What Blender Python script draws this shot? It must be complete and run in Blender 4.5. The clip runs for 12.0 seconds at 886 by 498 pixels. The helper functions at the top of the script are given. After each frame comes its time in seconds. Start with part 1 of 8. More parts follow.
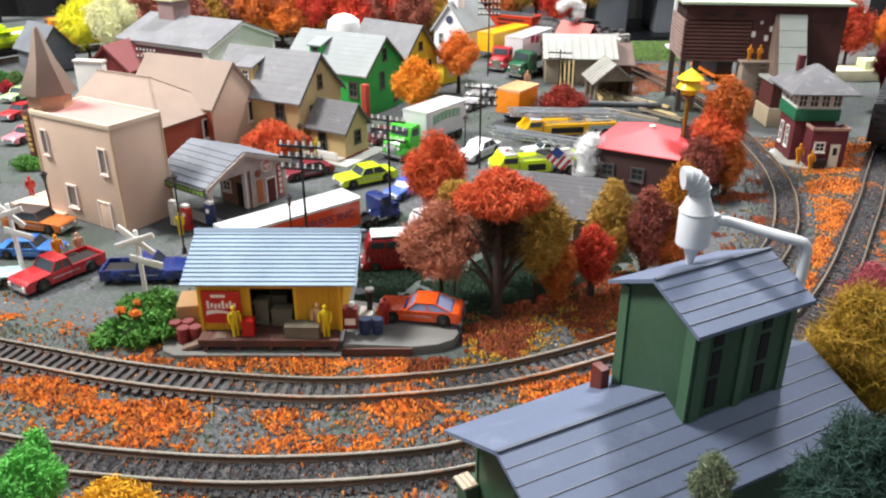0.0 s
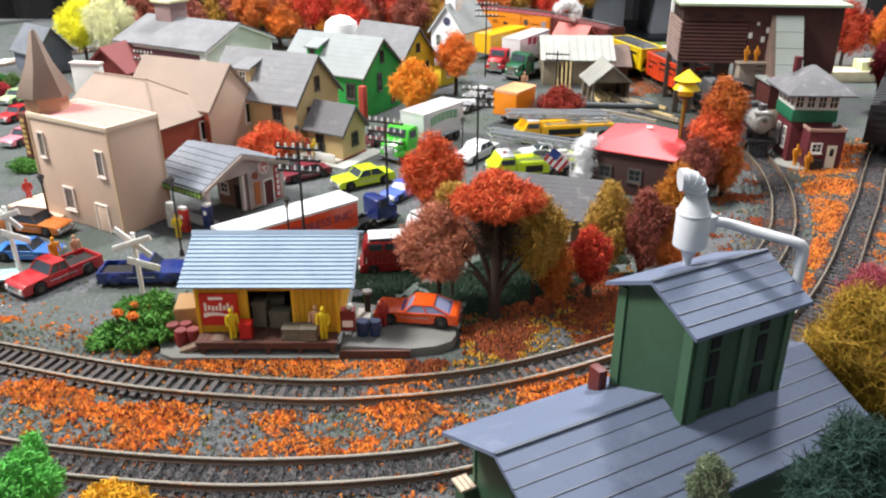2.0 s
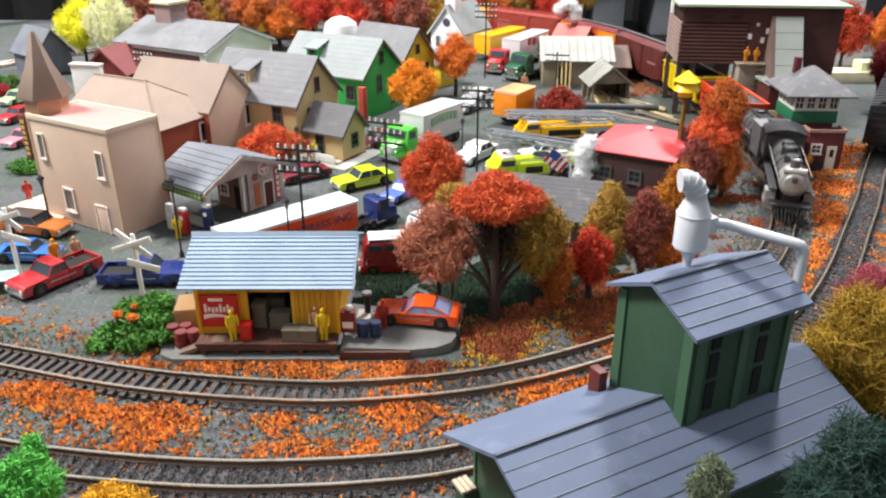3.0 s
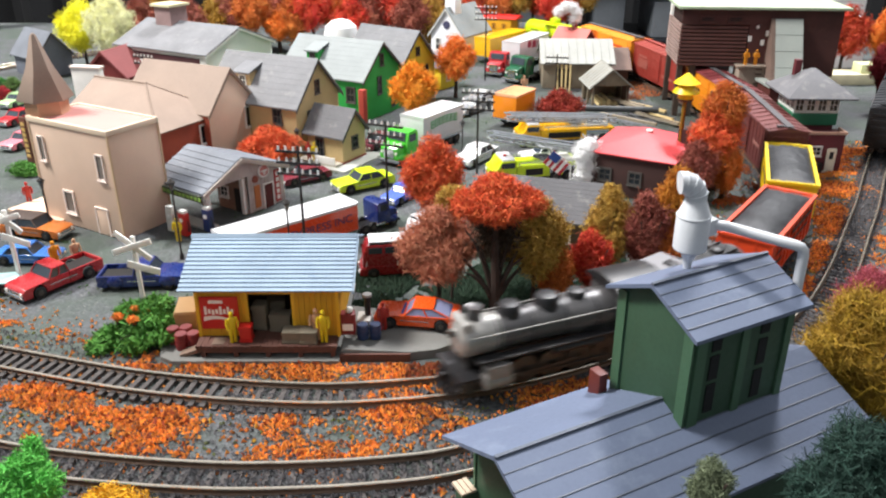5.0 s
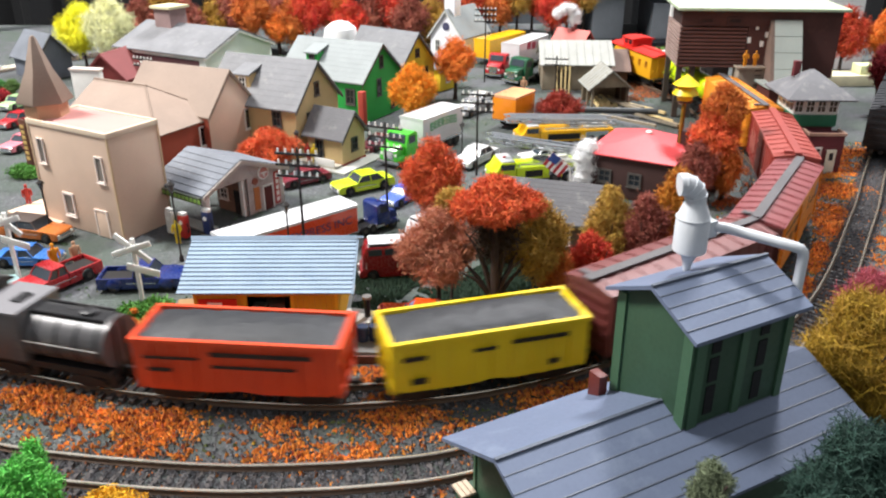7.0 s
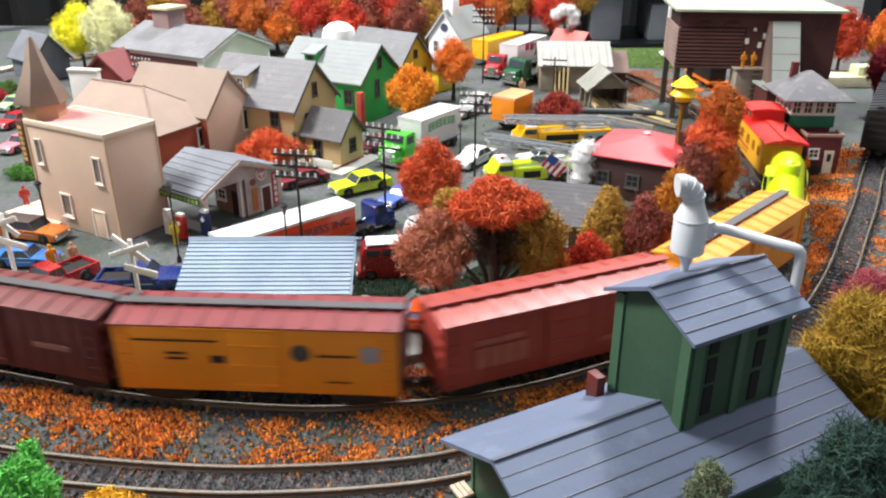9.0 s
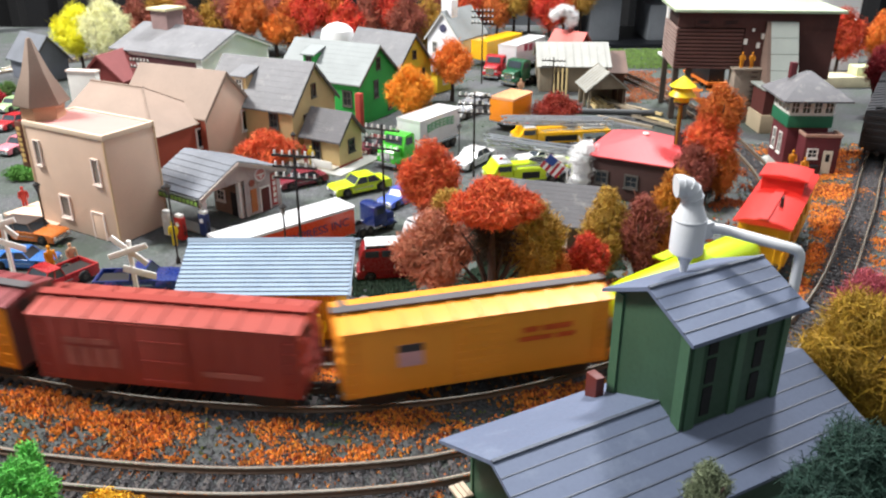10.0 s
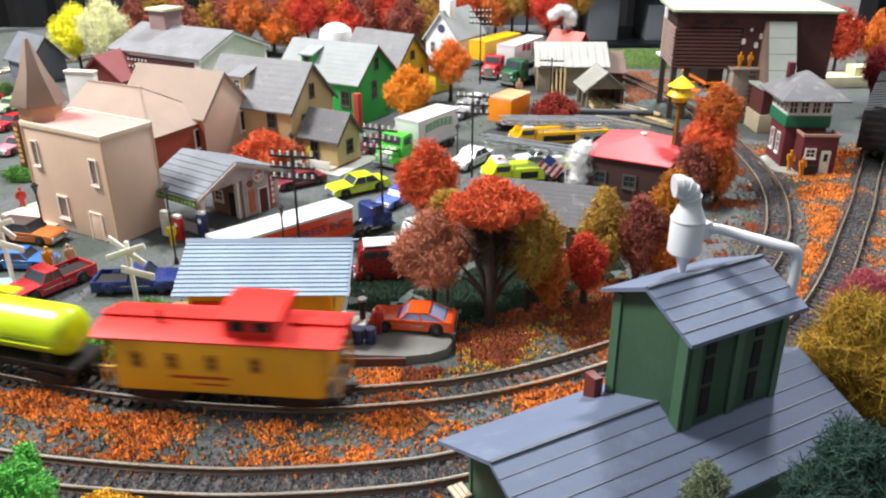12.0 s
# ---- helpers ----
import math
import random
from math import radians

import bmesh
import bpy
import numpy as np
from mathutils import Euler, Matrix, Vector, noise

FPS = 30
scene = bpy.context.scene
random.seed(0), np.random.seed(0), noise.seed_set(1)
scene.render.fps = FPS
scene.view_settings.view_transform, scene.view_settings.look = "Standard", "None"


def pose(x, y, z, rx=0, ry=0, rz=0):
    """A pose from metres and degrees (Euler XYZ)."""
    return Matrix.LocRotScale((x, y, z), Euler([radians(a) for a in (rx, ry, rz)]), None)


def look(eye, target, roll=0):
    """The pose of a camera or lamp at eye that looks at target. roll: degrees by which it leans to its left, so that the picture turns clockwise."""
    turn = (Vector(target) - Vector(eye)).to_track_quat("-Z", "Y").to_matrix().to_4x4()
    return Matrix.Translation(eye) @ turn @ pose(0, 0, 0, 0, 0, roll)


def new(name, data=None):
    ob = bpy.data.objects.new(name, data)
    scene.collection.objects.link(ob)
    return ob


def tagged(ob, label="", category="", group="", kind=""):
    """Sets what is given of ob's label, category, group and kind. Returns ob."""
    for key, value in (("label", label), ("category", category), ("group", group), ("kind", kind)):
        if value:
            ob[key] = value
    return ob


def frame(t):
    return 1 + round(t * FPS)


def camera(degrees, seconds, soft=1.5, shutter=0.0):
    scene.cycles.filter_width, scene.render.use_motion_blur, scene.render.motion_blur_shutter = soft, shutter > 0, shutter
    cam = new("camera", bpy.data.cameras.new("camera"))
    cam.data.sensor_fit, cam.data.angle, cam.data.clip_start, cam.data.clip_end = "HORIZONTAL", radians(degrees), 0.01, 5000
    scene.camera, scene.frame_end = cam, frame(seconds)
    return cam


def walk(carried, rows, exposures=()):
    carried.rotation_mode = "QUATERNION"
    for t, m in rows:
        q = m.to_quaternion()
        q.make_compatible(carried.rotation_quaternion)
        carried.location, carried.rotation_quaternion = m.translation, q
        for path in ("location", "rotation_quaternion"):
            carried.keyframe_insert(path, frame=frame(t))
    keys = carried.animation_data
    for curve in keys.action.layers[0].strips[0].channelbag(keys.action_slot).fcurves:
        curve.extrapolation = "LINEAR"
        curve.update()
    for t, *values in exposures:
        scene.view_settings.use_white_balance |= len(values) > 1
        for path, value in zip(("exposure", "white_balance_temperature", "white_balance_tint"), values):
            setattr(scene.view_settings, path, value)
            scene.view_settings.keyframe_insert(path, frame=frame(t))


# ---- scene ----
cam = camera(58.4, 12.0, soft=2.2, shutter=0.8)
walk(cam, [
    (0.0, pose(-0.0001, -0.0003, 0.2399, 65.246, -0.018, 0.142)),
    (0.5, pose(-0.0001, -0.0004, 0.2400, 65.263, 0.002, 0.129)),
    (1.0, pose(-0.0001, -0.0003, 0.2400, 65.276, 0.004, 0.074)),
    (1.5, pose(-0.0001, -0.0001, 0.2401, 65.301, 0.007, 0.002)),
    (2.0, pose(-0.0000, -0.0002, 0.2402, 65.338, 0.022, -0.054)),
    (2.5, pose(-0.0000, -0.0001, 0.2402, 65.372, 0.035, -0.070)),
    (3.0, pose(-0.0001, -0.0001, 0.2404, 65.395, 0.061, -0.084)),
    (5.0, pose(-0.0000, -0.0002, 0.2402, 65.575, 0.084, -0.077)),
    (5.5, pose(0.0000, -0.0001, 0.2403, 65.594, 0.109, -0.092)),
    (6.0, pose(-0.0000, -0.0001, 0.2405, 65.615, 0.136, -0.113)),
    (6.5, pose(0.0001, -0.0000, 0.2405, 65.650, 0.150, -0.118)),
    (7.0, pose(0.0001, 0.0000, 0.2404, 65.680, 0.150, -0.120)),
    (9.0, pose(0.0003, 0.0002, 0.2403, 65.746, 0.090, -0.226)),
    (9.5, pose(0.0002, 0.0001, 0.2404, 65.764, 0.110, -0.276)),
    (10.0, pose(0.0004, 0.0002, 0.2404, 65.792, 0.140, -0.315)),
    (10.5, pose(0.0004, 0.0002, 0.2404, 65.810, 0.132, -0.340)),
    (11.0, pose(0.0004, 0.0003, 0.2403, 65.808, 0.115, -0.368)),
    (11.5, pose(0.0004, 0.0004, 0.2404, 65.792, 0.125, -0.402)),
    (12.0, pose(0.0006, 0.0005, 0.2404, 65.796, 0.165, -0.435)),
])

# ---- light: the hall's ceiling fixtures and the grey of the hall ----
scene.view_settings.exposure = 0.27
world = bpy.data.worlds.new("hall_air")
scene.world = world
world.use_nodes = True
world.node_tree.nodes["Background"].inputs[0].default_value = (0.90, 0.94, 1.0, 1)
world.node_tree.nodes["Background"].inputs[1].default_value = 0.54


def ceiling_lamp(x, y, z, tx, ty, sx, sy, watts, colour):
    data = bpy.data.lights.new("ceiling_fixture_light", "AREA")
    data.shape, data.size, data.size_y, data.energy, data.color = "RECTANGLE", sx, sy, watts, colour
    ob = new("ceiling_fixture_light", data)
    ob.matrix_world = look((x, y, z), (tx, ty, 0))
    return ob


ceiling_lamp(-1.7, 0.70, 2.2, 0.0, 0.8, 0.8, 0.5, 130, (1.0, 0.98, 0.95))
ceiling_lamp(0.75, 1.95, 2.2, 0.1, 0.6, 0.45, 0.22, 82, (0.98, 0.98, 1.0))


# ---- materials ----
def srgb(h):
    c = [int(h[i:i + 2], 16) / 255 for i in (0, 2, 4)]
    return tuple(v / 12.92 if v < 0.04045 else ((v + 0.055) / 1.055) ** 2.4 for v in c) + (1,)


def mix_node(nt, a, b, fac):
    n = nt.nodes.new("ShaderNodeMix")
    n.data_type = "RGBA"
    for sock, val in ((n.inputs[6], a), (n.inputs[7], b), (n.inputs[0], fac)):
        if hasattr(val, "is_linked"):
            nt.links.new(val, sock)
        else:
            sock.default_value = val
    return n.outputs[2]


def noise_node(nt, coord, scale, detail=4.0, rough=0.6):
    n = nt.nodes.new("ShaderNodeTexNoise")
    n.inputs["Scale"].default_value, n.inputs["Detail"].default_value, n.inputs["Roughness"].default_value = scale, detail, rough
    nt.links.new(coord, n.inputs["Vector"])
    return n.outputs["Fac"]


def ramp_node(nt, fac, lo, hi):
    n = nt.nodes.new("ShaderNodeMapRange")
    n.inputs[1].default_value, n.inputs[2].default_value = lo, hi
    nt.links.new(fac, n.inputs[0])
    return n.outputs[0]


MATS = {}


def mat(name, hexes, rough=0.6, metal=0.0, vary=0.25, big=25.0, fine=900.0, bump=0.15, wear="", island=0.0, coat=0.0, streak=0.0):
    """A painted or weathered surface: two tones blotched at two scales, fine relief, and a worn tint in patches."""
    if name in MATS:
        return MATS[name]
    m = bpy.data.materials.new(name)
    m.use_nodes = True
    nt = m.node_tree
    bsdf = nt.nodes["Principled BSDF"]
    coord = nt.nodes.new("ShaderNodeTexCoord").outputs["Object"]
    a = srgb(hexes)
    dark = tuple(v * (1 - vary) for v in a[:3]) + (1,)
    light = tuple(min(1, v * (1 + vary * 0.6)) for v in a[:3]) + (1,)
    n1, n2 = noise_node(nt, coord, big), noise_node(nt, coord, fine, 3.0)
    col = mix_node(nt, dark, light, ramp_node(nt, n1, 0.3, 0.7))
    col = mix_node(nt, col, dark, mul(nt, ramp_node(nt, n2, 0.45, 0.75), 0.5))
    if wear:
        col = mix_node(nt, col, srgb(wear), mul(nt, ramp_node(nt, noise_node(nt, coord, big * 3.1, 6.0, 0.7), 0.55, 0.72), 0.7))
    if streak:
        s = nt.nodes.new("ShaderNodeMapping")
        s.inputs["Scale"].default_value = (1, 1, 0.06)
        nt.links.new(coord, s.inputs["Vector"])
        col = mix_node(nt, col, dark, mul(nt, ramp_node(nt, noise_node(nt, s.outputs[0], 500.0, 3.0), 0.4, 0.7), streak))
    if island:
        g = nt.nodes.new("ShaderNodeNewGeometry").outputs["Random Per Island"]
        h = nt.nodes.new("ShaderNodeHueSaturation")
        nt.links.new(ramp_to(nt, g, 1 - island, 1 + island * 0.8), h.inputs["Value"])
        o = nt.nodes.new("ShaderNodeMath")
        o.operation = "FRACT"
        k = nt.nodes.new("ShaderNodeMath")
        k.operation = "MULTIPLY"
        k.inputs[1].default_value = 7.3
        nt.links.new(g, k.inputs[0])
        nt.links.new(k.outputs[0], o.inputs[0])
        nt.links.new(ramp_to(nt, o.outputs[0], 0.5 - island * 0.025, 0.5 + island * 0.025), h.inputs["Hue"])
        nt.links.new(col, h.inputs["Color"])
        col = h.outputs[0]
    nt.links.new(col, bsdf.inputs["Base Color"])
    nt.links.new(ramp_to(nt, n2, max(0.03, rough - 0.12), min(1, rough + 0.12)), bsdf.inputs["Roughness"])
    bsdf.inputs["Metallic"].default_value = metal
    bsdf.inputs["Coat Weight"].default_value = coat
    if bump:
        b = nt.nodes.new("ShaderNodeBump")
        b.inputs["Strength"].default_value, b.inputs["Distance"].default_value = bump, 0.0006
        nt.links.new(n2, b.inputs["Height"])
        nt.links.new(b.outputs[0], bsdf.inputs["Normal"])
    MATS[name] = m
    return m


def mul(nt, fac, k):
    n = nt.nodes.new("ShaderNodeMath")
    n.operation = "MULTIPLY"
    n.inputs[1].default_value = k
    nt.links.new(fac, n.inputs[0])
    return n.outputs[0]


def ramp_to(nt, fac, lo, hi):
    n = nt.nodes.new("ShaderNodeMapRange")
    n.inputs[3].default_value, n.inputs[4].default_value = lo, hi
    nt.links.new(fac, n.inputs[0])
    return n.outputs[0]


def ground_material():
    m = bpy.data.materials.new("scenic_ground")
    m.use_nodes = True
    nt = m.node_tree
    bsdf = nt.nodes["Principled BSDF"]
    coord = nt.nodes.new("ShaderNodeTexCoord").outputs["Object"]
    patch, grain, fleck = noise_node(nt, coord, 16, 5, 0.65), noise_node(nt, coord, 420, 3), noise_node(nt, coord, 1300, 2)
    col = mix_node(nt, srgb("404143"), srgb("626367"), ramp_node(nt, grain, 0.35, 0.7))
    col = mix_node(nt, col, srgb("3c4a3c"), mul(nt, ramp_node(nt, patch, 0.40, 0.60), 0.7))
    col = mix_node(nt, col, srgb("2c2e31"), mul(nt, ramp_node(nt, fleck, 0.5, 0.7), 0.7))
    col = mix_node(nt, col, srgb("9a9690"), mul(nt, ramp_node(nt, noise_node(nt, coord, 800, 2), 0.66, 0.74), 0.8))
    nt.links.new(col, bsdf.inputs["Base Color"])
    bsdf.inputs["Roughness"].default_value = 0.9
    b = nt.nodes.new("ShaderNodeBump")
    b.inputs["Strength"].default_value, b.inputs["Distance"].default_value = 0.7, 0.0012
    nt.links.new(grain, b.inputs["Height"])
    nt.links.new(b.outputs[0], bsdf.inputs["Normal"])
    return m


def glass_dark():
    return mat("window_glass", "20262c", 0.12, 0, 0.3, 30, 500, 0.0)


# ---- mesh tools ----
class Shape:
    def __init__(self):
        self.v, self.f = [], []

    def add(self, vs, fs, m=None):
        o = len(self.v)
        self.v += [tuple(m @ Vector(p)) for p in vs] if m else [tuple(p) for p in vs]
        self.f += [tuple(o + i for i in q) for q in fs]
        return self

    def box(self, x0, x1, y0, y1, z0, z1, m=None):
        return self.add([(x0, y0, z0), (x1, y0, z0), (x1, y1, z0), (x0, y1, z0), (x0, y0, z1), (x1, y0, z1), (x1, y1, z1), (x0, y1, z1)],
                        [(0, 3, 2, 1), (4, 5, 6, 7), (0, 1, 5, 4), (1, 2, 6, 5), (2, 3, 7, 6), (3, 0, 4, 7)], m)

    def prism(self, prof, x0, x1, m=None):
        """prof: (y, z) counter-clockwise seen from +x, swept along x."""
        n = len(prof)
        vs = [(x0, y, z) for y, z in prof] + [(x1, y, z) for y, z in prof]
        fs = [tuple(range(n - 1, -1, -1)), tuple(range(n, 2 * n))]
        fs += [(i, (i + 1) % n, n + (i + 1) % n, n + i) for i in range(n)]
        return self.add(vs, fs, m)

    def side(self, prof, y0, y1, m=None):
        """prof: (x, z) clockwise seen from -y, swept along y."""
        n = len(prof)
        vs = [(x, y0, z) for x, z in prof] + [(x, y1, z) for x, z in prof]
        fs = [tuple(range(n)), tuple(range(2 * n - 1, n - 1, -1))]
        fs += [((i + 1) % n, i, n + i, n + (i + 1) % n) for i in range(n)]
        return self.add(vs, fs, m)

    def loft(self, rings, m=None):
        n = len(rings[0])
        vs = [p for r in rings for p in r]
        fs = [tuple(range(n - 1, -1, -1)), tuple(range(len(vs) - n, len(vs)))]
        for k in range(len(rings) - 1):
            fs += [(k * n + i, k * n + (i + 1) % n, (k + 1) * n + (i + 1) % n, (k + 1) * n + i) for i in range(n)]
        return self.add(vs, fs, m)

    def cyl(self, p0, p1, r0, r1=None, n=12, m=None):
        p0, p1 = Vector(p0), Vector(p1)
        r1 = r0 if r1 is None else r1
        q = (p1 - p0).to_track_quat("Z", "Y")
        ring = [Vector((math.cos(2 * math.pi * i / n), math.sin(2 * math.pi * i / n), 0)) for i in range(n)]
        return self.loft([[p0 + q @ (r * max(r0, 1e-5)) for r in ring], [p1 + q @ (r * max(r1, 1e-5)) for r in ring]], m)

    def lathe(self, prof, x=0, y=0, z=0, n=16, m=None):
        return self.loft([[(x + r * math.cos(2 * math.pi * i / n), y + r * math.sin(2 * math.pi * i / n), z + h) for i in range(n)] for r, h in prof], m)

    def tube(self, pts, r, n=8, m=None):
        rings, q, last = [], None, None
        for i, p in enumerate(pts):
            a, b = Vector(pts[max(i - 1, 0)]), Vector(pts[min(i + 1, len(pts) - 1)])
            d = (b - a).normalized()
            q = d.to_track_quat("Z", "Y") if q is None else last.rotation_difference(d) @ q
            last = d
            rr = r[i] if isinstance(r, (list, tuple)) else r
            rings.append([Vector(p) + q @ Vector((rr * math.cos(2 * math.pi * k / n), rr * math.sin(2 * math.pi * k / n), 0)) for k in range(n)])
        return self.loft(rings, m)

    def lump(self, c, r, n1=8, n2=6, rough=0.2, seed=0):
        rings = []
        for j in range(1, n2):
            th = math.pi * (1 - j / n2)
            ring = []
            for i in range(n1):
                d = Vector((math.sin(th) * math.cos(2 * math.pi * i / n1), math.sin(th) * math.sin(2 * math.pi * i / n1), math.cos(th)))
                k = 1 + rough * noise.noise(d * 1.7 + Vector((seed * 3.1, seed, 0)))
                ring.append((c[0] + d.x * r[0] * k, c[1] + d.y * r[1] * k, c[2] + d.z * r[2] * k))
            rings.append(ring)
        return self.loft(rings)


def mesh_of(name, s, material, bevel=0.0, sharp=35):
    me = bpy.data.meshes.new(name)
    me.from_pydata(s.v, [], s.f)
    me.update()
    if bevel:
        bm = bmesh.new()
        bm.from_mesh(me)
        bmesh.ops.recalc_face_normals(bm, faces=bm.faces)
        es = [e for e in bm.edges if len(e.link_faces) == 2 and e.calc_face_angle(0) > 0.6]
        bmesh.ops.bevel(bm, geom=es, offset=bevel, segments=2, profile=0.6, affect="EDGES", clamp_overlap=True)
        bm.to_mesh(me)
        bm.free()
    me.polygons.foreach_set("use_smooth", [True] * len(me.polygons))
    me.set_sharp_from_angle(angle=radians(sharp))
    me.materials.append(material)
    return me


def part(name, s, material, parent=None, label="", bevel=0.0, at=None):
    ob = new(name, mesh_of(name, s, material, bevel))
    if parent:
        ob.parent = parent
    if at is not None:
        ob.matrix_basis = at
    if label:
        ob["label"] = label
    return ob


def share(name, me, parent, at, label=""):
    ob = new(name, me)
    ob.parent, ob.matrix_basis = parent, at
    if label:
        ob["label"] = label
    return ob


def thing(name, x, y, z, rz, label, category, group="", kind=""):
    ob = new(name)
    ob.empty_display_size = 0.01
    ob.matrix_basis = pose(x, y, z, 0, 0, rz)
    return tagged(ob, label, category, group, kind)


def words(text, size, material, parent, m, label="", squash=1.0):
    cu = bpy.data.curves.new("lettering", "FONT")
    cu.body, cu.size, cu.extrude, cu.align_x, cu.align_y = text, size, 0.00006, "CENTER", "CENTER"
    tmp = bpy.data.objects.new("lettering", cu)
    me = bpy.data.meshes.new_from_object(tmp)
    bpy.data.objects.remove(tmp)
    me.materials.clear()
    me.materials.append(material)
    ob = new("lettering", me)
    ob.parent, ob.matrix_basis = parent, m @ Matrix.Diagonal((squash, 1, 1, 1))
    if label:
        ob["label"] = label
    return ob


# ---- the two tracks: centre lines in travel order ----
INNER = [(-0.60, 0.62), (-0.655, 0.78), (-0.690, 0.94), (-0.692, 1.03), (-0.676, 1.12), (-0.628, 1.205), (-0.530, 1.305), (-0.37, 1.385), (-0.18, 1.412), (-0.02, 1.412), (0.083, 1.380), (0.163, 1.318), (0.235, 1.205), (0.279, 1.069), (0.301, 0.953), (0.308, 0.833),
         (0.306, 0.760), (0.300, 0.690), (0.287, 0.630), (0.275, 0.594), (0.258, 0.553), (0.226, 0.499), (0.190, 0.455), (0.140, 0.411), (0.080, 0.376),
         (0.020, 0.352), (-0.042, 0.342), (-0.083, 0.342), (-0.159, 0.3525), (-0.246, 0.377), (-0.330, 0.402), (-0.5, 0.452), (-0.9, 0.575), (-1.6, 0.79)]
OUTER = [(0.80, 1.30), (0.60, 1.02), (0.50, 0.860), (0.430, 0.745), (0.389, 0.677), (0.353, 0.614), (0.312, 0.548), (0.280, 0.496), (0.250, 0.452), (0.222, 0.417), (0.185, 0.382),
         (0.140, 0.350), (0.080, 0.317), (0.004, 0.2875), (-0.033, 0.281), (-0.065, 0.2785), (-0.096, 0.278), (-0.135, 0.281), (-0.175, 0.2865), (-0.203, 0.292),
         (-0.33, 0.325), (-0.8, 0.45)]


def centre_line(pts, n=40, soft=60):
    P, out = np.array(pts), []
    for i in range(len(P) - 1):
        p0, p1, p2, p3 = P[max(i - 1, 0)], P[i], P[i + 1], P[min(i + 2, len(P) - 1)]
        d = np.linalg.norm(p2 - p1)
        m1 = (p2 - p0) / (d + np.linalg.norm(p1 - p0)) * d
        m2 = (p3 - p1) / (np.linalg.norm(p3 - p2) + d) * d
        for k in range(n):
            t = k / n
            out.append((2 * t**3 - 3 * t * t + 1) * p1 + (t**3 - 2 * t * t + t) * m1 + (3 * t * t - 2 * t**3) * p2 + (t**3 - t * t) * m2)
    C = np.array(out + [P[-1]])
    for _ in range(soft):
        C[1:-1] = 0.25 * C[:-2] + 0.5 * C[1:-1] + 0.25 * C[2:]
    S = np.r_[0, np.cumsum(np.linalg.norm(np.diff(C, axis=0), axis=1))]
    return C, S


IN_C, IN_S = centre_line(INNER)
OUT_C, OUT_S = centre_line(OUTER)
STATION = IN_S[np.argmin(np.abs(IN_C[:, 0] + 0.042) + np.abs(IN_C[:, 1] - 0.342))]


def on_line(C, S, s):
    x, y = np.interp(s, S, C[:, 0]), np.interp(s, S, C[:, 1])
    x2, y2 = np.interp(s + 0.004, S, C[:, 0]), np.interp(s + 0.004, S, C[:, 1])
    return x, y, math.degrees(math.atan2(y2 - y, x2 - x))


def lateral(C, q):
    """Signed distance of points q from a line, positive to the left of its direction."""
    C = C[::5]
    D = np.gradient(C, axis=0)
    D /= np.linalg.norm(D, axis=1)[:, None]
    out = np.empty(len(q))
    for k in range(0, len(q), 4000):
        d = q[k:k + 4000, None, :] - C[None]
        i = np.argmin((d**2).sum(2), axis=1)
        j = np.arange(len(i))
        cr = D[i, 0] * d[j, i, 1] - D[i, 1] * d[j, i, 0]
        out[k:k + 4000] = np.sign(cr) * np.sqrt((d[j, i]**2).sum(1))
    return out


# ---- setting: layout top, hall ----
def build_setting():
    n, x0, x1, y0, y1 = 171, -1.7, 1.7, 0.05, 1.75
    xs, ys = np.linspace(x0, x1, n), np.linspace(y0, y1, n)
    s = Shape()
    s.v = [(x, y, 0.0007 * noise.noise(Vector((x * 60, y * 60, 0))) - 0.0006) for y in ys for x in xs]
    s.f = [(j * n + i, j * n + i + 1, (j + 1) * n + i + 1, (j + 1) * n + i) for j in range(n - 1) for i in range(n - 1)
           if ys[j] < 1.36 or (ys[j] < 1.62 and -0.95 < xs[i] < 0.25)]
    s.box(x0, x1, y0, 1.365, -0.05, -0.004).box(-0.94, 0.24, 1.365, 1.61, -0.05, -0.004)
    tagged(part("ground", s, ground_material()), "grey and green scenic ground of the railway layout", "ground", kind="structure")
    hall = mat("hall_wall_paint", "6d7278", 0.8, 0, 0.15, 1.5, 60)
    dark = mat("hall_floor_concrete", "4a4a48", 0.6, 0, 0.2, 2, 80)
    tagged(part("floor", Shape().box(-5, 5, -4, 6, -1.0, -0.95), dark), "dark concrete hall floor", "floor", kind="structure")
    for nm, b in (("wall_north", (-5, 5, 6, 6.1)), ("wall_south", (-5, 5, -4.1, -4)), ("wall_east", (5, 5.1, -4, 6)), ("wall_west", (-5.1, -5, -4, 6))):
        tagged(part(nm, Shape().box(*b, -0.95, 1.6), hall), "plain grey wall of the exhibition hall", "wall", kind="structure")


build_setting()
RAIL = mat("rail_metal", "e6dac8", 0.20, 0.85, 0.15, 30, 700, 0.03, wear="a08468")
RUST = mat("rail_rust", "6a5444", 0.55, 0.4, 0.25, 30, 700, 0.1)
TIE = mat("tie_plastic", "3f3937", 0.7, 0, 0.35, 60, 900, 0.4, wear="59524d")


